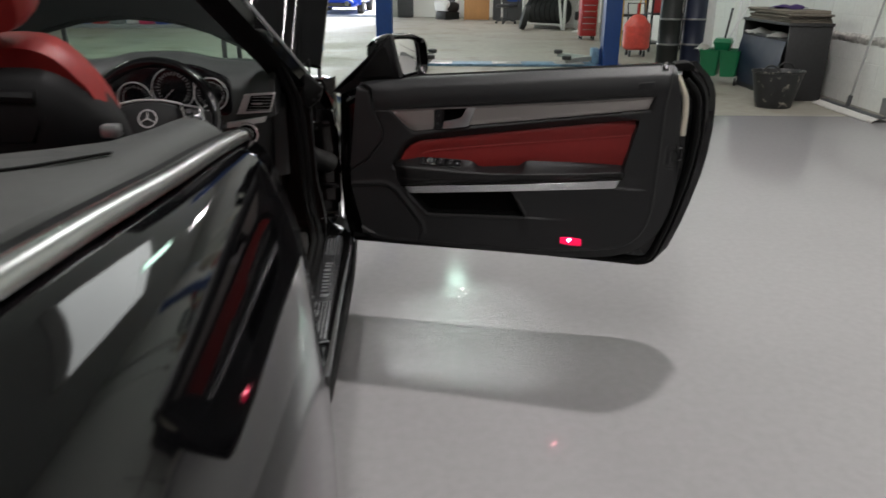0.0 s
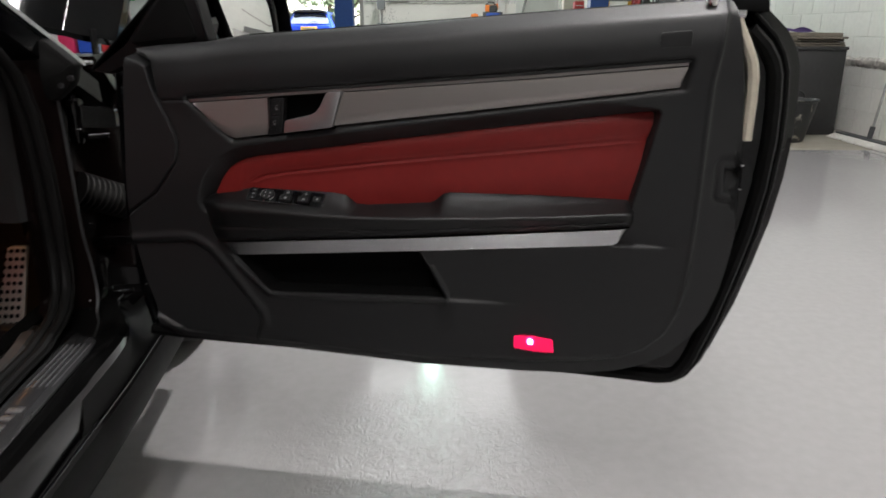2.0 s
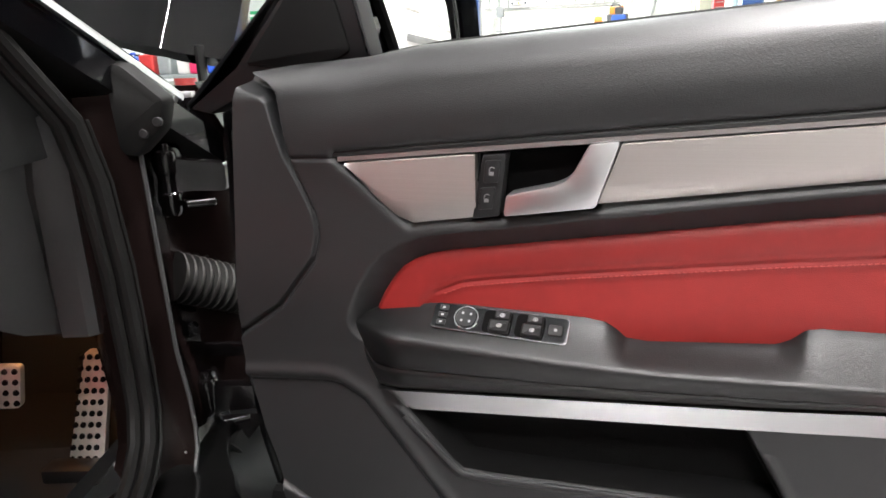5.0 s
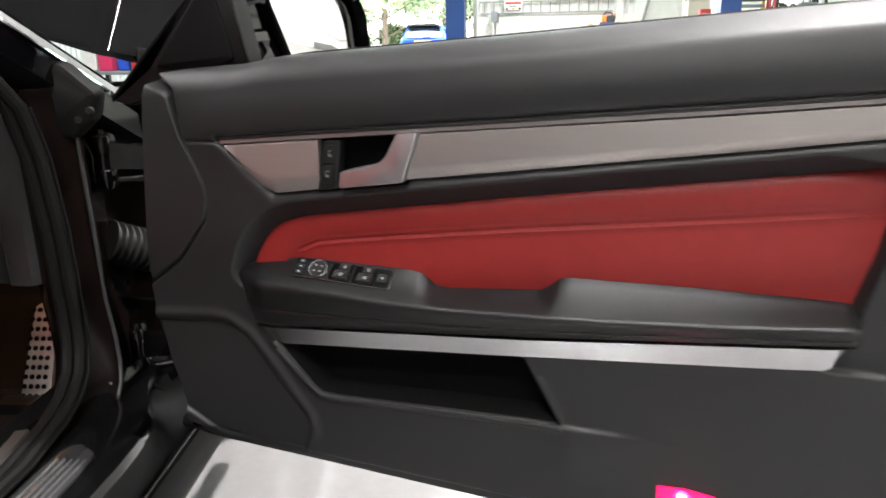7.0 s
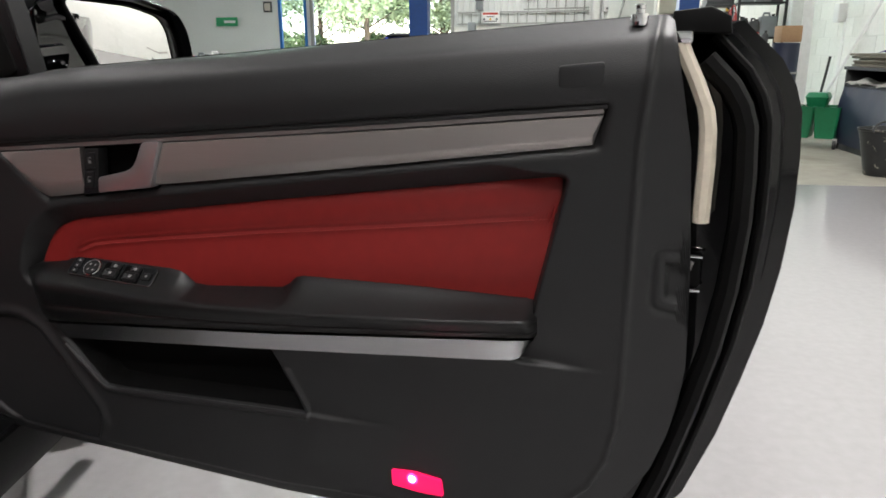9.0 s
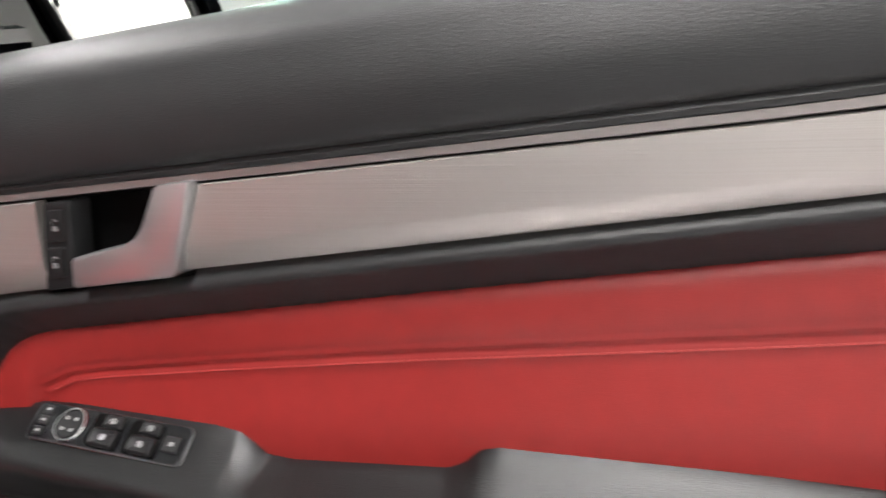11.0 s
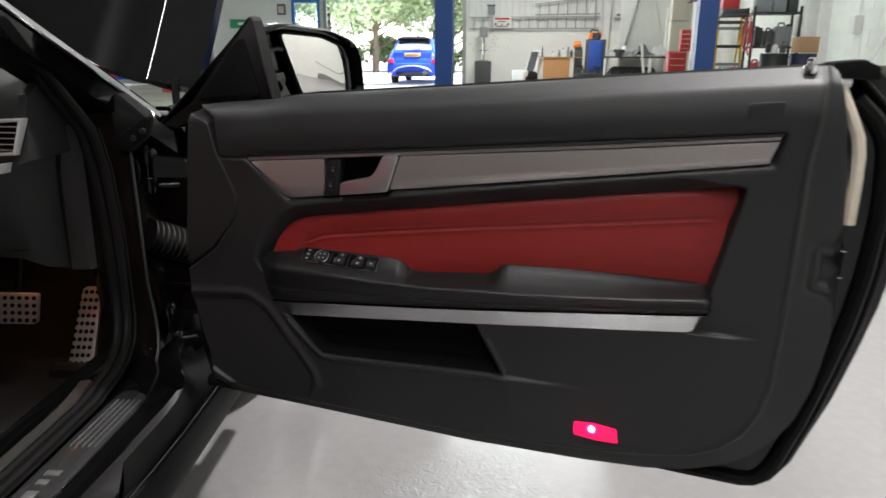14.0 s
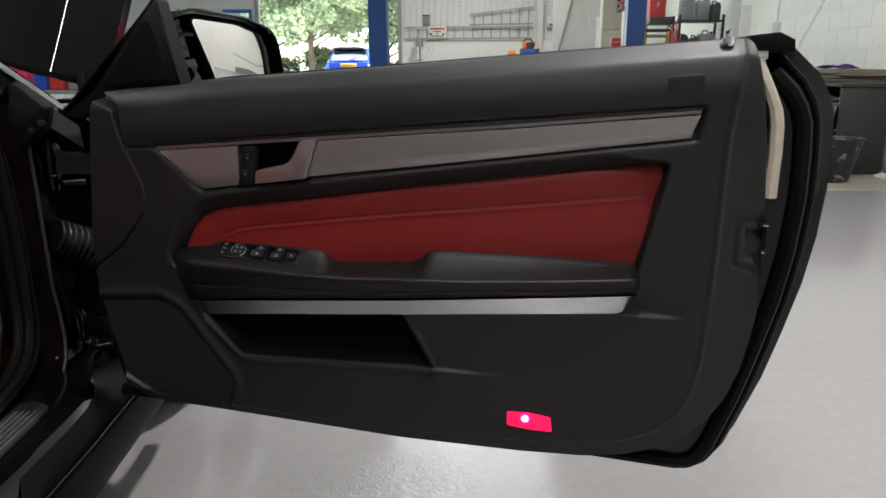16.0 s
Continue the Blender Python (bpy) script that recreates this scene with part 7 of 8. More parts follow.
# Desk, chairs and machines along the end wall
dk = thing("desk", "oak veneer counter desk with things on it", "desk", at=(0.55, 23.3, 0))
part("top", box(-0.5, 0.75, -0.35, 0.35, 0.93, 0.96, 0.004), M_WOOD, dk)
part("front_panel", box(-0.36, 0.42, -0.3, -0.27, 0.02, 0.93, 0.003), M_WOOD, dk)
part("side_panel", box(-0.36, -0.33, -0.27, 0.33, 0, 0.93, 0.003), M_WOOD, dk)
part("side_panel", box(0.39, 0.42, -0.27, 0.33, 0, 0.93, 0.003), M_WOOD, dk)
for k, (x, h, r, mat, lab) in enumerate(((-0.4, 0.3, 0.02, M_BLACKP, "slim black spray bottle on the desk"), (-0.1, 0.16, 0.05, M_WHITEP, "white tub on the desk"), (0.1, 0.2, 0.04, M_GREYCAN, "grey can on the desk"), (0.2, 0.26, 0.035, M_WHITEP, "white bottle on the desk"), (0.36, 0.28, 0.04, M_GREYCAN, "grey spray can on the desk"), (0.46, 0.2, 0.05, M_DARK, "dark tin on the desk"))):
    b = thing("bottle", lab, "bottle", "bottles on the desk", at=(0.55 + x, 23.15, 0.96))
    part("body", lathe([(r * 0.2, 0), (r, 0.003), (r, h * 0.7), (r * 0.5, h * 0.82)], seg=14), mat, b)
    part("cap", lathe([(r * 0.5, h * 0.82), (r * 0.5, h), (r * 0.1, h)], seg=10), M_BLACKP, b)
hm = thing("power_tool", "orange and black power tool on a dark stand", "power tool", at=(1.22, 23.3, 0))
part("stand", box(-0.12, 0.12, -0.15, 0.15, 0, 1.15, 0.01), M_DARK, hm)
part("housing", lathe([(0.02, -0.12), (0.1, -0.1), (0.12, 0.0), (0.1, 0.1), (0.02, 0.12)], (-0.05, 0, 1.3), 16, axis="x"), M_ORANGE, hm)
part("motor", box(-0.12, 0.1, -0.1, 0.1, 1.14, 1.25, 0.02), M_BLACKP, hm)
part("cabinet", box(0.2, 0.78, -0.12, 0.2, 0, 1.46, 0.01), M_DARK, hm)
part("engine", box(0.26, 0.56, -0.1, 0.1, 1.46, 1.66, 0.03, 3), M_ORANGE, hm)
part("starter", lathe([(0.02, -0.03), (0.09, -0.02), (0.1, 0.03), (0.03, 0.06)], (0.60, 0.0, 1.60), 16, axis="x"), M_ORANGE, hm)
part("grip", tube([(0.28, 0, 1.64), (0.36, 0, 1.74), (0.52, 0, 1.72), (0.6, 0, 1.6)], 0.02, 8), M_BLACKP, hm)


def office_chair(at, rz, mat, label):
    c = thing("office_chair", label, "chair", "chairs in the workshop", at=at, rz=rz)
    part("seat", skin([[(x * k, y * k, z) for x, y in rounded([(-0.25, -0.24), (0.25, -0.24), (0.25, 0.24), (-0.25, 0.24)], 0.08, 4)] for z, k in ((0.44, 0.85), (0.46, 1.0), (0.52, 1.0), (0.54, 0.88))], ring=True, caps=True), M_BLACKP, c)
    part("backrest", skin([[(x * k, y, 0.98 + (z - 0.98) * k) for x, z in rounded([(-0.24, 0.6), (0.24, 0.6), (0.22, 1.4), (-0.22, 1.4)], 0.08, 4)] for y, k in ((0.24, 0.88), (0.26, 1.0), (0.32, 1.0), (0.34, 0.9))], ring=True, caps=True), mat, c)
    part("headrest", skin([[(x * k, y, 1.5 + (z - 1.5) * k) for x, z in rounded([(-0.13, 1.42), (0.13, 1.42), (0.13, 1.6), (-0.13, 1.6)], 0.05, 4)] for y, k in ((0.25, 0.85), (0.28, 1.0), (0.33, 0.9))], ring=True, caps=True), M_BLACKP, c)
    part("stem", cyl((0, 0, 0.08), (0, 0, 0.45), 0.03), M_DARK, c)
    part("back_arm", tube([(0, 0.1, 0.45), (0, 0.34, 0.5), (0, 0.33, 0.9)], 0.025, 8), M_DARK, c)
    for k in range(5):
        a = k * 1.2566
        part("base_leg", tube([(0, 0, 0.12), (0.3 * math.cos(a), 0.3 * math.sin(a), 0.075)], 0.024, 6), M_DARK, c)
        part("castor", lathe([(0.004, -0.02), (0.03, -0.02), (0.03, 0.02), (0.004, 0.02)], (0.3 * math.cos(a), 0.3 * math.sin(a), 0.03), 10, axis="x"), M_BLACKP, c)
    for sx in (-1, 1):
        part("armrest", tube([(sx * 0.25, 0.15, 0.48), (sx * 0.3, 0.12, 0.7), (sx * 0.3, -0.15, 0.72)], 0.022, 8), M_BLACKP, c)
    return c


office_chair((1.42, 21.4, 0), -42, M_BLUEFAB, "blue and black office chair on castors")
wc = thing("spare_armchair", "spare black and white leather car seat on the floor", "car seat", at=(-0.34, 23.6, 0), rz=-45)
part("cushion", skin([[(x * k, y * k, z) for x, y in rounded([(-0.27, -0.3), (0.27, -0.3), (0.27, 0.3), (-0.27, 0.3)], 0.08, 4)] for z, k in ((0.22, 0.8), (0.3, 1.0), (0.46, 1.0), (0.52, 0.85))], ring=True, caps=True), M_BLACKP, wc)
part("cushion_front", skin([[(x * k, y * k - 0.24, z) for x, y in rounded([(-0.28, -0.1), (0.28, -0.1), (0.28, 0.1), (-0.28, 0.1)], 0.06, 4)] for z, k in ((0.26, 0.9), (0.5, 1.03), (0.56, 0.9))], ring=True, caps=True), M_WHITEP, wc)
part("backrest", skin([[(x * k, y + (z - 0.4) * 0.35, 0.75 + (z - 0.75) * k) for x, z in rounded([(-0.26, 0.4), (0.26, 0.4), (0.22, 1.15), (-0.22, 1.15)], 0.1, 4)] for y, k in ((0.14, 0.85), (0.18, 1.0), (0.28, 1.0), (0.33, 0.85))], ring=True, caps=True), M_WHITEP, wc)
part("back_insert", skin([[(x, 0.125 + (z - 0.4) * 0.35, z) for z in (0.5, 0.8, 1.1)] for x in (-0.16, -0.12, 0.12, 0.16)]), M_BLACKP, wc)
part("seat_rail", box(-0.24, 0.24, -0.3, 0.3, 0.0, 0.22, 0.02), M_DKGREEN, wc)
dp = thing("pillar_drill", "grey pillar drill on a dark cabinet", "drill", at=(-1.75, 24.55, 0))
part("cabinet", box(-0.25, 0.25, -0.22, 0.25, 0.02, 0.80, 0.008), M_DARK, dp)
part("cabinet_door", box(-0.22, 0.22, -0.232, -0.218, 0.08, 0.74, 0.005), M_DARK, dp)
part("base", box(-0.15, 0.15, -0.2, 0.2, 0.80, 0.84, 0.01), M_STEEL, dp)
part("pillar", cyl((0, 0.1, 0.82), (0, 0.1, 1.75), 0.04), M_STEEL, dp)
part("table", box(-0.12, 0.12, -0.2, 0.06, 1.12, 1.15, 0.005), M_GREYCAN, dp)
part("head", box(-0.11, 0.11, -0.22, 0.25, 1.55, 1.85, 0.03), M_GREYCAN, dp)
part("chuck", cyl((0, -0.12, 1.36), (0, -0.12, 1.56), 0.025, 0.04), M_STEEL, dp)
for k in range(3):
    part("feed_lever", tube([(0.12, -0.1, 1.62), (0.14, -0.1 + 0.16 * math.cos(k * 2.1), 1.62 + 0.16 * math.sin(k * 2.1))], 0.008, 6), M_BLACKP, dp)
stain = thing("oil_splash", "grey dirty splash on the white wall", "stain", kind="stuff")
sp = bmesh.new()
rng = random.Random(5)
for k in range(90):
    x, z, r = -1.75 + rng.gauss(0, 0.30), 1.32 + rng.gauss(0, 0.16), rng.uniform(0.006, 0.03)
    lathe([(0.001, -0.002), (r, -0.0015), (r * 1.1, 0.0)], (x, NORTH - 0.002, z), 8, sp, axis="y")
part("splash", sp, material("pale_grey_splash", (0.66, 0.66, 0.63), 0.7, 0, 0.2, 30, 0.1), stain)


def wall_ladder(x0, x1, z0, z1, za, zb, label):
    lad = thing("wall_ladder", label, "ladder", "ladders on the wall")
    y = NORTH - 0.09
    part("stile", tube([(x0, y, z0), (x1, y, za)], 0.032, 4), M_LADDER, lad)
    part("stile", tube([(x0, y, z1), (x1, y, zb)], 0.032, 4), M_LADDER, lad)
    n = max(3, int((x1 - x0) / 0.28))
    for k in range(n):
        t = (k + 0.5) / n
        x = x0 + (x1 - x0) * t
        part("rung", tube([(x, y, z0 + (za - z0) * t), (x, y, z1 + (zb - z1) * t)], 0.016, 6), M_LADDER, lad)
    for x in (x0 + 0.15, x1 - 0.15):
        part("hook", box(x - 0.02, x + 0.02, y, NORTH + 0.02, z0 - 0.04, z0 + 0.02), M_STEEL, lad)


wall_ladder(-2.25, 1.88, 1.81, 2.16, 1.83, 2.18, "long aluminium ladder hung along the wall")
wall_ladder(-0.15, 1.88, 2.24, 2.56, 2.27, 2.78, "short tapering aluminium ladder hung on the wall")
sg = thing("safety_sign", "white safety sign with a red heading on the wall", "sign", at=(-1.19, 24.82, 1.83))
part("plate", box(-0.29, 0.29, 0, 0.012, 0, 0.36, 0.002), M_WHITEP, sg)
part("heading", box(-0.24, 0.24, -0.003, 0.0, 0.26, 0.32), M_SIGNRED, sg)
for z, w in ((0.20, 0.12), (0.06, 0.2)):
    part("text_bar", box(-w, w, -0.003, 0.0, z - 0.015, z + 0.015), M_BAR, sg)
for x, mat in ((-0.2, M_NAVY), (0.0, M_YELLOW), (0.2, M_NAVY)):
    part("pictogram", lathe([(0.001, -0.004), (0.035, -0.003), (0.035, 0.0)], (x, 0, 0.12), 12, axis="y"), mat, sg)
part("bracket", box(-0.04, 0.04, 0.012, 0.19, 0.12, 0.2), M_STEEL, sg)
eb = thing("electrical_box", "white electrical box on the wall", "electrical box", at=(2.45, 24.86, 2.15))
part("enclosure", box(-0.13, 0.13, 0, 0.14, 0, 0.36, 0.01), M_WHITEP, eb)
part("label_plate", box(-0.06, 0.06, -0.004, 0.0, 0.05, 0.12), M_BAR, eb)
part("cable", tube([(0.2, 0.1, 0.3), (0.22, 0.1, -0.4), (0.24, 0.1, -1.2)], 0.02, 6), M_YELLOW, eb)
mv = thing("wall_meter", "grey meter box on the cladding", "meter", at=(-1.55, 24.9, 2.25))
part("enclosure", box(-0.11, 0.11, 0, 0.1, 0, 0.26, 0.008), M_GREYCAN, mv)
part("hood", box(-0.13, 0.13, -0.04, 0.1, 0.26, 0.3, 0.006), M_DARK, mv)
tagged(part("wall_post", box(2.02, 2.2, NORTH - 0.14, NORTH + 0.01, 0, ROOF, 0.004), M_WHITESTEEL), "white painted steel wall post", "column", kind="structure")
gs = thing("exit_sign", "green safety sign on the end wall", "sign", at=(-10.05, 24.88, 1.82))
part("plate", box(-0.38, 0.38, 0, 0.01, 0, 0.28, 0.002), material("green_sign_plate", (0.02, 0.3, 0.12), 0.5), gs)
part("text_bar", box(-0.1, 0.3, -0.003, 0, 0.1, 0.18), M_WHITEP, gs)
part("bracket", box(-0.04, 0.04, 0.01, 0.13, 0.1, 0.2), M_STEEL, gs)
cl = thing("notice_frame", "dark framed notice beside the blue door", "notice", at=(-8.62, 24.93, 2.25))
part("frame", box(-0.14, 0.14, 0, 0.08, 0, 0.34, 0.006), M_DARK, cl)
part("notice", box(-0.1, 0.1, -0.004, 0, 0.05, 0.28), M_BEIGEP, cl)

# Things beyond the bonnet
wbn = thing("workbench", "long steel workbench with bottles beyond the bonnet", "workbench", at=(-4.0, 9.2, 0))
part("top", box(-1.2, 1.2, -0.35, 0.35, 0.66, 0.70, 0.005), M_GREYCAN, wbn)
for x in (-1.15, 1.15):
    for y in (-0.3, 0.3):
        part("leg", box(x - 0.025, x + 0.025, y - 0.025, y + 0.025, 0, 0.66, 0.003), M_DARK, wbn)
part("shelf", box(-1.15, 1.15, -0.3, 0.3, 0.2, 0.22, 0.003), M_GREYCAN, wbn)
rng = random.Random(17)
M_PINK = material("pink_coolant_bottle", (0.6, 0.03, 0.12), 0.35, 0, 0.1, 20, 0.03)
M_BRBLUE = material("blue_bottle", (0.02, 0.08, 0.5), 0.4, 0, 0.1, 20, 0.03)
for k in range(11):
    mat, cname = ((M_WHITEP, "white"), (M_PINK, "pink"), (M_BRBLUE, "blue"), (M_REDPAINT, "red"), (M_GREYCAN, "grey"))[k % 5]
    canister(-5.0 + k * 0.2, 9.05 + rng.uniform(-0.05, 0.05), 0.70, 0.13 + 0.05 * rng.random(), 0.24 + 0.08 * rng.random(), mat, cname + " fluid bottle on the workbench", "fluid bottles on the workbench")
for x, y, mat, lab in ((-9.6, 19.2, M_REDPAINT, "red"), (-8.8, 19.4, M_BRBLUE, "blue"), (-8.0, 19.1, M_GREYCAN, "grey")):
    dr = thing("oil_drum", lab + " steel oil drum standing on the floor", "drum", "oil drums", at=(x, y, 0))
    part("barrel", lathe([(0.01, 0.01), (0.28, 0.01), (0.29, 0.0), (0.29, 0.02), (0.283, 0.03), (0.283, 0.28), (0.292, 0.30), (0.283, 0.32), (0.283, 0.57), (0.292, 0.59), (0.283, 0.61), (0.283, 0.86), (0.29, 0.87), (0.29, 0.89), (0.27, 0.88), (0.01, 0.875)], seg=32), mat, dr)
    part("bung", cyl((0.16, 0, 0.875), (0.16, 0, 0.895), 0.03), M_STEEL, dr)

# Trays over the ceiling battens and over the added fill lamps
for spot, lx, ly, power in BATTENS_AND_FILL:
    bt = thing("batten_or_fill", "white batten under the roof, some only for added fill", "light fitting", "battens under the roof", at=spot)
    part("tray", box(-lx / 2 - 0.05, lx / 2 + 0.05, -ly / 2 - 0.05, ly / 2 + 0.05, 0.012, 0.07, 0.006), M_WHITESTEEL, bt)
    for s in (-0.4, 0.4):
        part("hanger", tube([(lx * s, ly * s, 0.06), (lx * s, ly * s, ROOF - spot[2])], 0.006, 6), M_STEEL, bt)

rl = tagged(new("window_1"), "milky rooflight in a white frame under the roof", "rooflight", kind="structure")
(rx, ry, rz), rw_, rl_ = ROOFLIGHT
for x0, x1, y0, y1 in ((-rw_ / 2 - 0.1, -rw_ / 2, -rl_ / 2 - 0.1, rl_ / 2 + 0.1), (rw_ / 2, rw_ / 2 + 0.1, -rl_ / 2 - 0.1, rl_ / 2 + 0.1), (-rw_ / 2, rw_ / 2, -rl_ / 2 - 0.1, -rl_ / 2), (-rw_ / 2, rw_ / 2, rl_ / 2, rl_ / 2 + 0.1)):
    part("frame", box(rx + x0, rx + x1, ry + y0, ry + y1, rz - 0.02, ROOF), M_WHITESTEEL, rl)

# ---- the yard outside ----
M_HATCH = material("bright_blue_car_paint", (0.02, 0.07, 0.62), 0.2, 0, 0.08, 60, 0.01, coat=1.0)
M_DGLASS = material("dark_car_glass", (0.02, 0.022, 0.025), 0.06, 0, 0.05, 20, 0)
M_TAIL = material("red_tail_lens", (0.45, 0.02, 0.05), 0.2, 0, 0.1, 20, 0)
# Pale metallic base paints the sky's reflection into the rear glass
M_SKYGLASS = material("glass_with_painted_sky", (0.55, 0.6, 0.66), 0.08, 0.85, 0.1, 10, 0)
hb = thing("hatchback_car", "bright blue small hatchback parked in the yard", "car", at=(-4.50, 26.9, -0.03), rz=0)
hb.scale = (1.1, 1.1, 1.13)
ring = [(-0.80, 0.30), (-0.87, 0.42), (-0.885, 0.58), (-0.86, 0.76), (-0.80, 0.90), (-0.70, 0.97), (0.70, 0.97), (0.80, 0.90), (0.86, 0.76), (0.885, 0.58), (0.87, 0.42), (0.80, 0.30), (0.66, 0.22), (-0.66, 0.22)]
part("body", skin([[(x * k, y, 0.22 + (z - 0.22) * h) for x, z in ring] for y, k, h in ((-0.05, 0.72, 0.80), (0.0, 0.90, 0.92), (0.08, 0.97, 0.97), (0.25, 1.0, 1.0), (1.2, 1.0, 1.0), (2.6, 1.0, 0.98), (3.6, 0.96, 0.88), (3.9, 0.82, 0.72))], ring=True, caps=True), M_HATCH, hb, sharp=50)
cabin = [(-0.78, 0.93), (-0.72, 1.10), (-0.64, 1.26), (-0.53, 1.38), (-0.38, 1.44), (0.38, 1.44), (0.53, 1.38), (0.64, 1.26), (0.72, 1.10), (0.78, 0.93)]
part("cabin", skin([[(x * k, y + (1.46 - z) * d, 0.92 + (z - 0.92) * h) for x, z in cabin] for y, k, h, d in ((0.36, 0.92, 0.95, -0.55), (0.5, 0.98, 1.0, -0.5), (1.6, 1.0, 1.0, 0.3), (2.1, 0.9, 0.97, 1.3))], caps=True), M_HATCH, hb, sharp=50)
part("rear_window", skin([[(x, 0.34 - (1.46 - z) * 0.55 - 0.035 + 0.05 * (x / 0.6) ** 2, z) for x in np.linspace(-w, w, 9)] for z, w in ((1.04, 0.60), (1.14, 0.60), (1.25, 0.54), (1.33, 0.47))]), M_SKYGLASS, hb, "rear window with the sky's reflection put in its colour")
part("spoiler", slab(rounded([(-0.56, 1.33), (-0.50, 1.41), (-0.34, 1.455), (0.34, 1.455), (0.50, 1.41), (0.56, 1.33), (0.40, 1.375), (-0.40, 1.375)], 0.02), 0.12, 0.45, 0.012), M_DGLASS, hb, "black roof spoiler")
part("tailgate_panel", slab(rounded([(-0.60, 0.80), (-0.66, 0.99), (0.66, 0.99), (0.60, 0.80)], 0.04), -0.055, 0.05, 0.02), M_HATCH, hb)
part("bumper", skin([[(x, -0.10 + 0.09 * abs(x / 0.86) ** 3 + d, z) for x in np.linspace(-0.87, 0.87, 13)] for d, z in ((0.08, 0.66), (0.01, 0.62), (0.0, 0.52), (0.03, 0.40), (0.10, 0.30))]), M_HATCH, hb)
part("bumper_arc", tube([(0.66 * math.cos(a), -0.125, 0.30 + 0.26 * math.sin(a)) for a in np.linspace(0.25, 2.89, 15)], 0.018, 6), M_SILVER, hb, "silver arc in the bumper")
for s_ in (-1, 1):
    part("tail_light", slab(rounded([(s_ * 0.60, 0.62), (s_ * 0.84, 0.66), (s_ * 0.86, 0.74), (s_ * 0.66, 0.78)], 0.03), -0.07, 0.08, 0.015), M_TAIL, hb, "wrap-round red tail light")
    part("side_window", skin([[(s_ * (0.795 - (z - 0.95) * 0.42), y, z) for y in (0.5, 1.2, 1.9)] for z in (0.97, 1.33)]), M_DGLASS, hb)
    for y in (0.75, 3.2):
        wl = part("wheel", lathe([(0.18, -0.1), (0.28, -0.1), (0.3, -0.08), (0.3, 0.08), (0.28, 0.1), (0.18, 0.1)], (s_ * 0.76, y, 0.3), 28, axis="x"), M_TYRE, hb)
        part("rim", lathe([(0.01, 0.0), (0.18, 0.01), (0.19, 0.06), (0.01, 0.05)], (s_ * 0.76 + (0.03 if s_ > 0 else -0.08), y, 0.3), 20, axis="x"), M_ALU, wl)
part("exhaust_tip", lathe([(0.03, -0.06), (0.075, -0.06), (0.08, 0.05)], (0.42, -0.08, 0.34), 18, axis="y"), M_CHROME, hb)
part("bumper_insert", box(-0.55, 0.55, -0.085, 0.05, 0.24, 0.36, 0.02), M_BLACKP, hb)
part("number_plate", box(-0.26, 0.26, -0.075, -0.05, 0.84, 0.95, 0.004), M_YELLOW, hb, "plain yellow plate")
part("plate_bar", box(-0.2, 0.2, -0.079, -0.074, 0.875, 0.915), M_BAR, hb)
part("wiper", tube([(0.0, 0.05, 1.05), (0.25, 0.06, 1.12)], 0.01, 6), M_BLACKP, hb)

M_BARK = material("grey_brown_bark", (0.10, 0.075, 0.05), 0.9, 0, 0.35, 20, 0.8)
# Leaf green lifted past its own tone to imitate outdoor haze and glare
M_LEAF = material("haze_paled_foliage", (0.27, 0.34, 0.20), 0.6, 0, 0.35, 3, 0, stain=0.6, per_object=0.25)
M_HEDGE = material("hedge_foliage", (0.13, 0.18, 0.08), 0.65, 0, 0.4, 3, 0, stain=0.8)
for leaf_m in (M_LEAF, M_HEDGE):
    n, l = leaf_m.node_tree.nodes, leaf_m.node_tree.links
    thin, both = n.new("ShaderNodeBsdfTranslucent"), n.new("ShaderNodeMixShader")
    l.new([x for x in n if x.type == "VECT_MATH"][0].outputs[0], thin.inputs["Color"])
    both.inputs[0].default_value = 0.45
    l.new(n["Principled BSDF"].outputs[0], both.inputs[1])
    l.new(thin.outputs[0], both.inputs[2])
    l.new(both.outputs[0], n["Material Output"].inputs["Surface"])


def leaves(centres, count, size, seed):
    r = np.random.default_rng(seed)
    c = np.array(centres)
    pick = r.integers(0, len(c), count)
    d = r.normal(0, 1, (count, 3))
    d /= np.linalg.norm(d, axis=1)[:, None]
    pos = c[pick, :3] + d * (c[pick, 3] * r.uniform(0.35, 1.0, count) ** 0.5)[:, None] * np.array([1, 1, 0.75])
    a, b = r.normal(0, 1, (count, 3)), r.normal(0, 1, (count, 3))
    a /= np.linalg.norm(a, axis=1)[:, None]
    b -= (a * b).sum(1)[:, None] * a
    b /= np.linalg.norm(b, axis=1)[:, None]
    s = size * r.uniform(0.6, 1.3, count)[:, None]
    quad = np.stack([pos - a * s, pos + b * s * 0.5, pos + a * s, pos - b * s * 0.5], 1).reshape(-1, 3)
    return quad, np.arange(count * 4).reshape(-1, 4)


def leaf_part(name, centres, count, size, seed, mat, parent):
    v, f = leaves(centres, count, size, seed)
    me = bpy.data.meshes.new(name)
    me.from_pydata(v.tolist(), [], f.tolist())
    me.materials.append(mat)
    ob = new(name, me)
    ob.parent = parent
    return ob


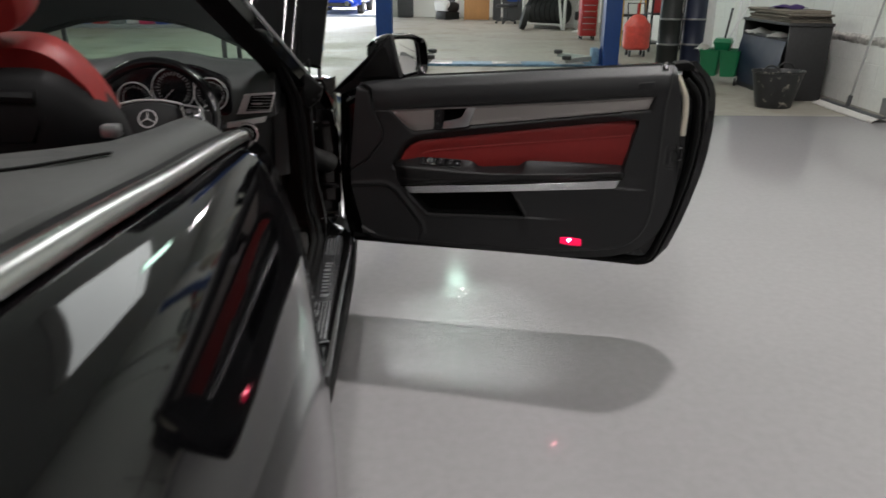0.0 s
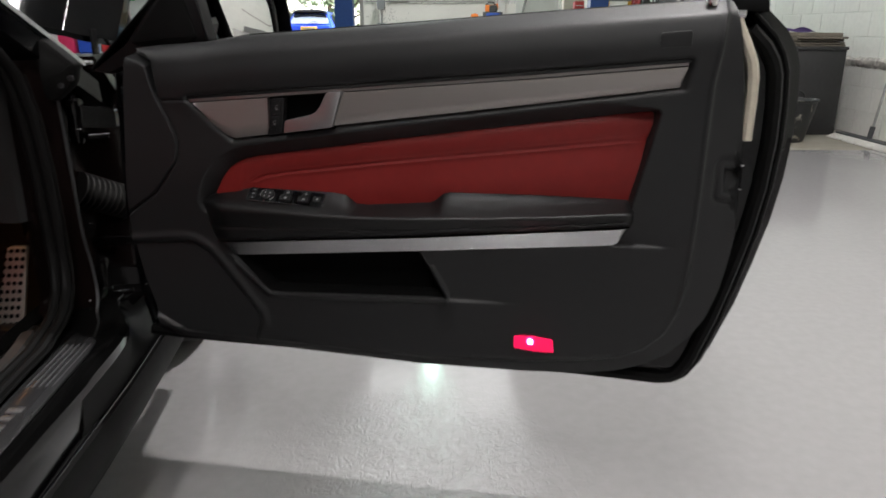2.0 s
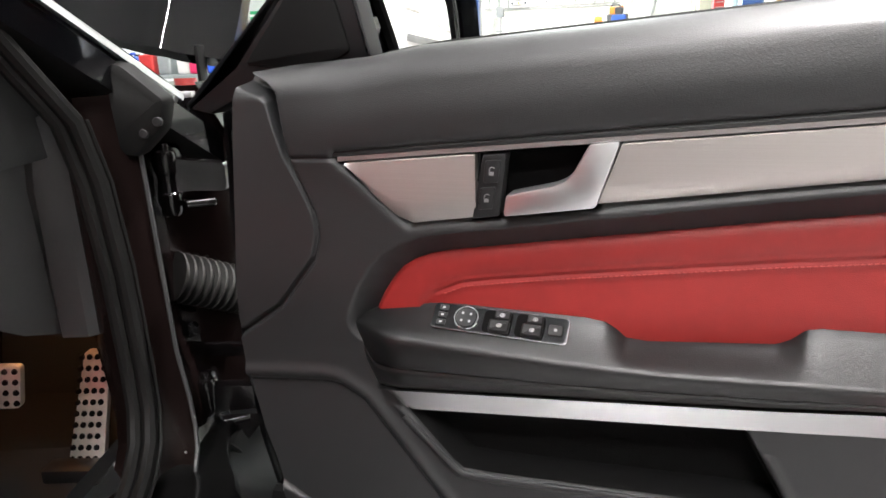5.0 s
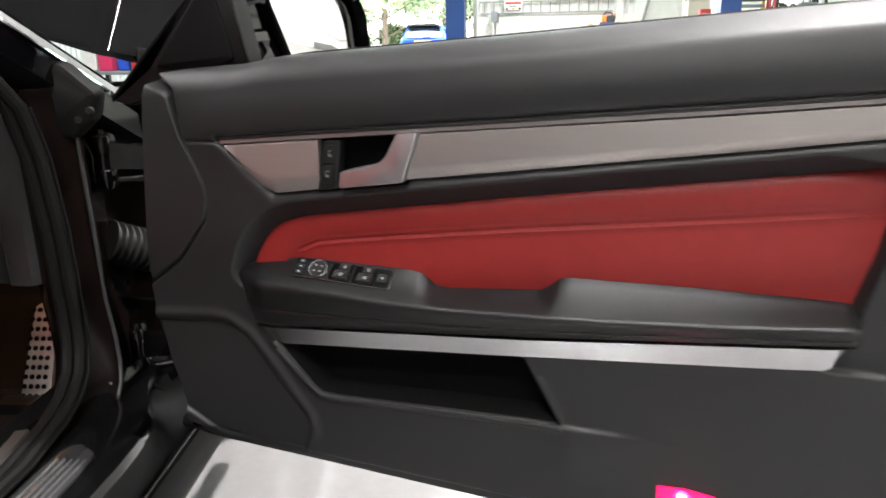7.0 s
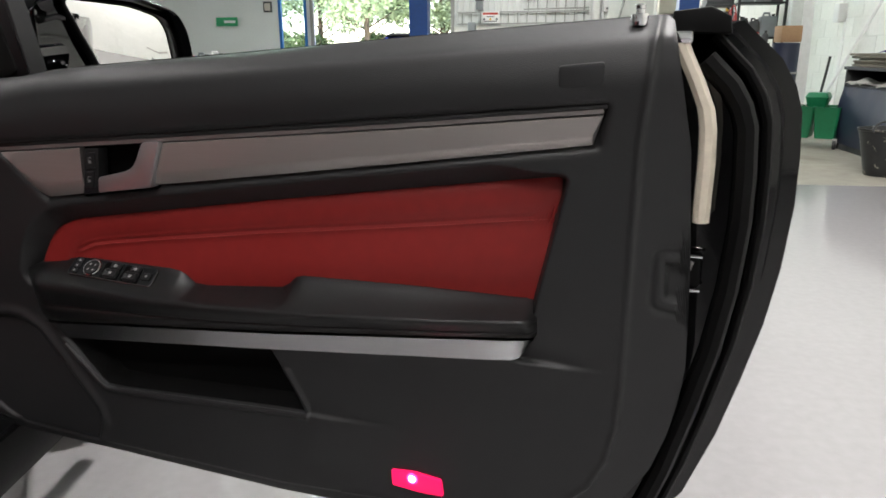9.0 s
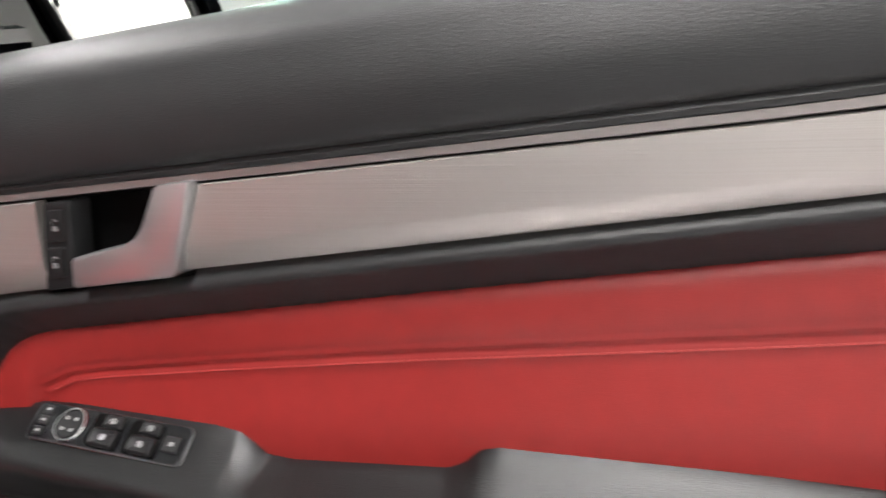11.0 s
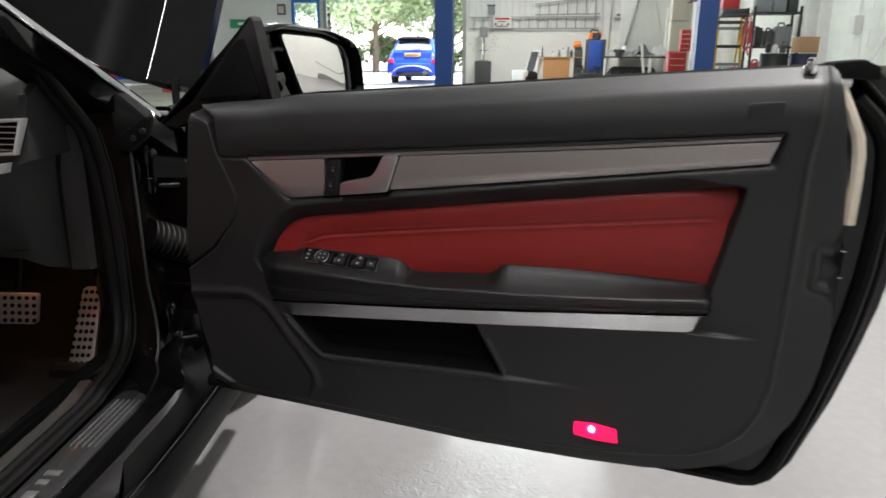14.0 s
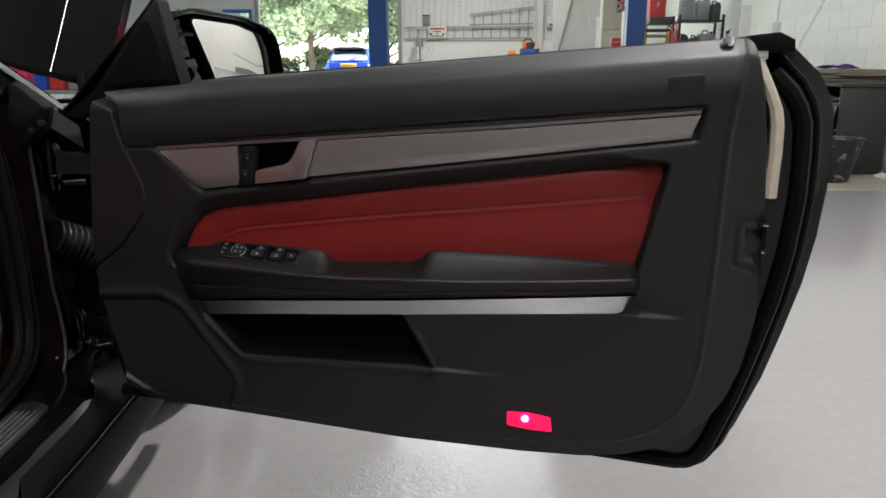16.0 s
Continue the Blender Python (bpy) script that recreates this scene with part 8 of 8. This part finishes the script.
def tree(x, y, h, seed, label):
    r = random.Random(seed)
    t = thing("tree", label, "tree", "trees beyond the yard", at=(x, y, -0.03))
    bm = tube([(0, 0, 0), (r.uniform(-0.1, 0.1), 0, h * 0.25), (r.uniform(-0.3, 0.3), 0, h * 0.55), (r.uniform(-0.4, 0.4), 0, h * 0.85)], 0.17, 10, taper=[1.2, 0.9, 0.6, 0.15])
    clumps = [(0, 0, h * 0.8, h * 0.2)]
    for k in range(20):
        a, z = k * 2.4 + r.uniform(-0.4, 0.4), h * r.uniform(0.16, 0.75)
        ln = h * r.uniform(0.18, 0.36)
        tip = (math.cos(a) * ln, math.sin(a) * ln, z + ln * 0.5)
        tube([(0, 0, z - 0.3), (tip[0] * 0.5, tip[1] * 0.5, z + ln * 0.15), tip], 0.05, 6, bm, taper=[1, 0.7, 0.3])
        clumps.append((*tip, h * r.uniform(0.10, 0.17)))
        clumps.append((tip[0] * 0.6, tip[1] * 0.6, tip[2] + r.uniform(-0.4, 0.6), h * r.uniform(0.08, 0.14)))
    part("trunk", bm, M_BARK, t)
    leaf_part("crown", clumps, 11000, 0.15, seed, M_LEAF, t)


for k, (x, y, h) in enumerate(((-9.5, 42, 9), (-5.5, 45, 10), (-1.0, 43, 9), (-13.5, 46, 10), (3.5, 47, 10), (-8.0, 54, 12), (-2.5, 55, 12))):
    tree(x, y, h, 30 + k, "broad green tree beyond the sunlit yard")
hedge_r = random.Random(3)
hedge_c = [(hedge_r.uniform(-24, 10), 44 + hedge_r.uniform(-1.0, 1.0), hedge_r.uniform(0.4, 1.7), hedge_r.uniform(0.5, 0.9)) for _ in range(90)]
tagged(leaf_part("hedge", hedge_c, 16000, 0.15, 77, M_HEDGE, None), "dense green hedge along the yard edge", "hedge", kind="stuff")

# Blocks of the wall beside the car, with recessed joints
bl, bh = 0.44, 0.215
shared = {}


def block(y0, y1, z0, z1):
    key = (round(y1 - y0, 3), round(z1 - z0, 3))
    if key not in shared:
        bm = box(EAST - 0.002, EAST + 0.03, 0, key[0], 0, key[1])
        bmesh.ops.bevel(bm, geom=[e for e in bm.edges if all(v.co.x < EAST for v in e.verts)], offset=0.0022, segments=1, affect="EDGES")
        me = bpy.data.meshes.new("block")
        bm.to_mesh(me)
        bm.free()
        me.materials.append(M_BLOCK)
        shared[key] = me
    ob = new("block", shared[key])
    ob.parent = wall_east
    ob.location = (0, y0, z0)


for row in range(11):
    z = row * (bh + 0.01)
    y = 3.0 - (0.225 if row % 2 else 0)
    while y < 13.9:
        block(y, y + bl, z, z + bh)
        y += bl + 0.01
rest = bmesh.new()
for row in range(25):
    z = row * (bh + 0.01)
    spans = ((SOUTH, 2.75), (14.1, NORTH)) if row < 11 else ((SOUTH, NORTH),)
    for a, b in spans:
        y = a + (0.225 if row % 2 else 0)
        while y < b - bl:
            box(EAST - 0.001, EAST + 0.03, y, y + bl, z, min(z + bh, ROOF), bm=rest)
            y += bl + 0.01
tagged(part("blockwork", rest, M_BLOCK, wall_east, flat=True), kind="stuff")
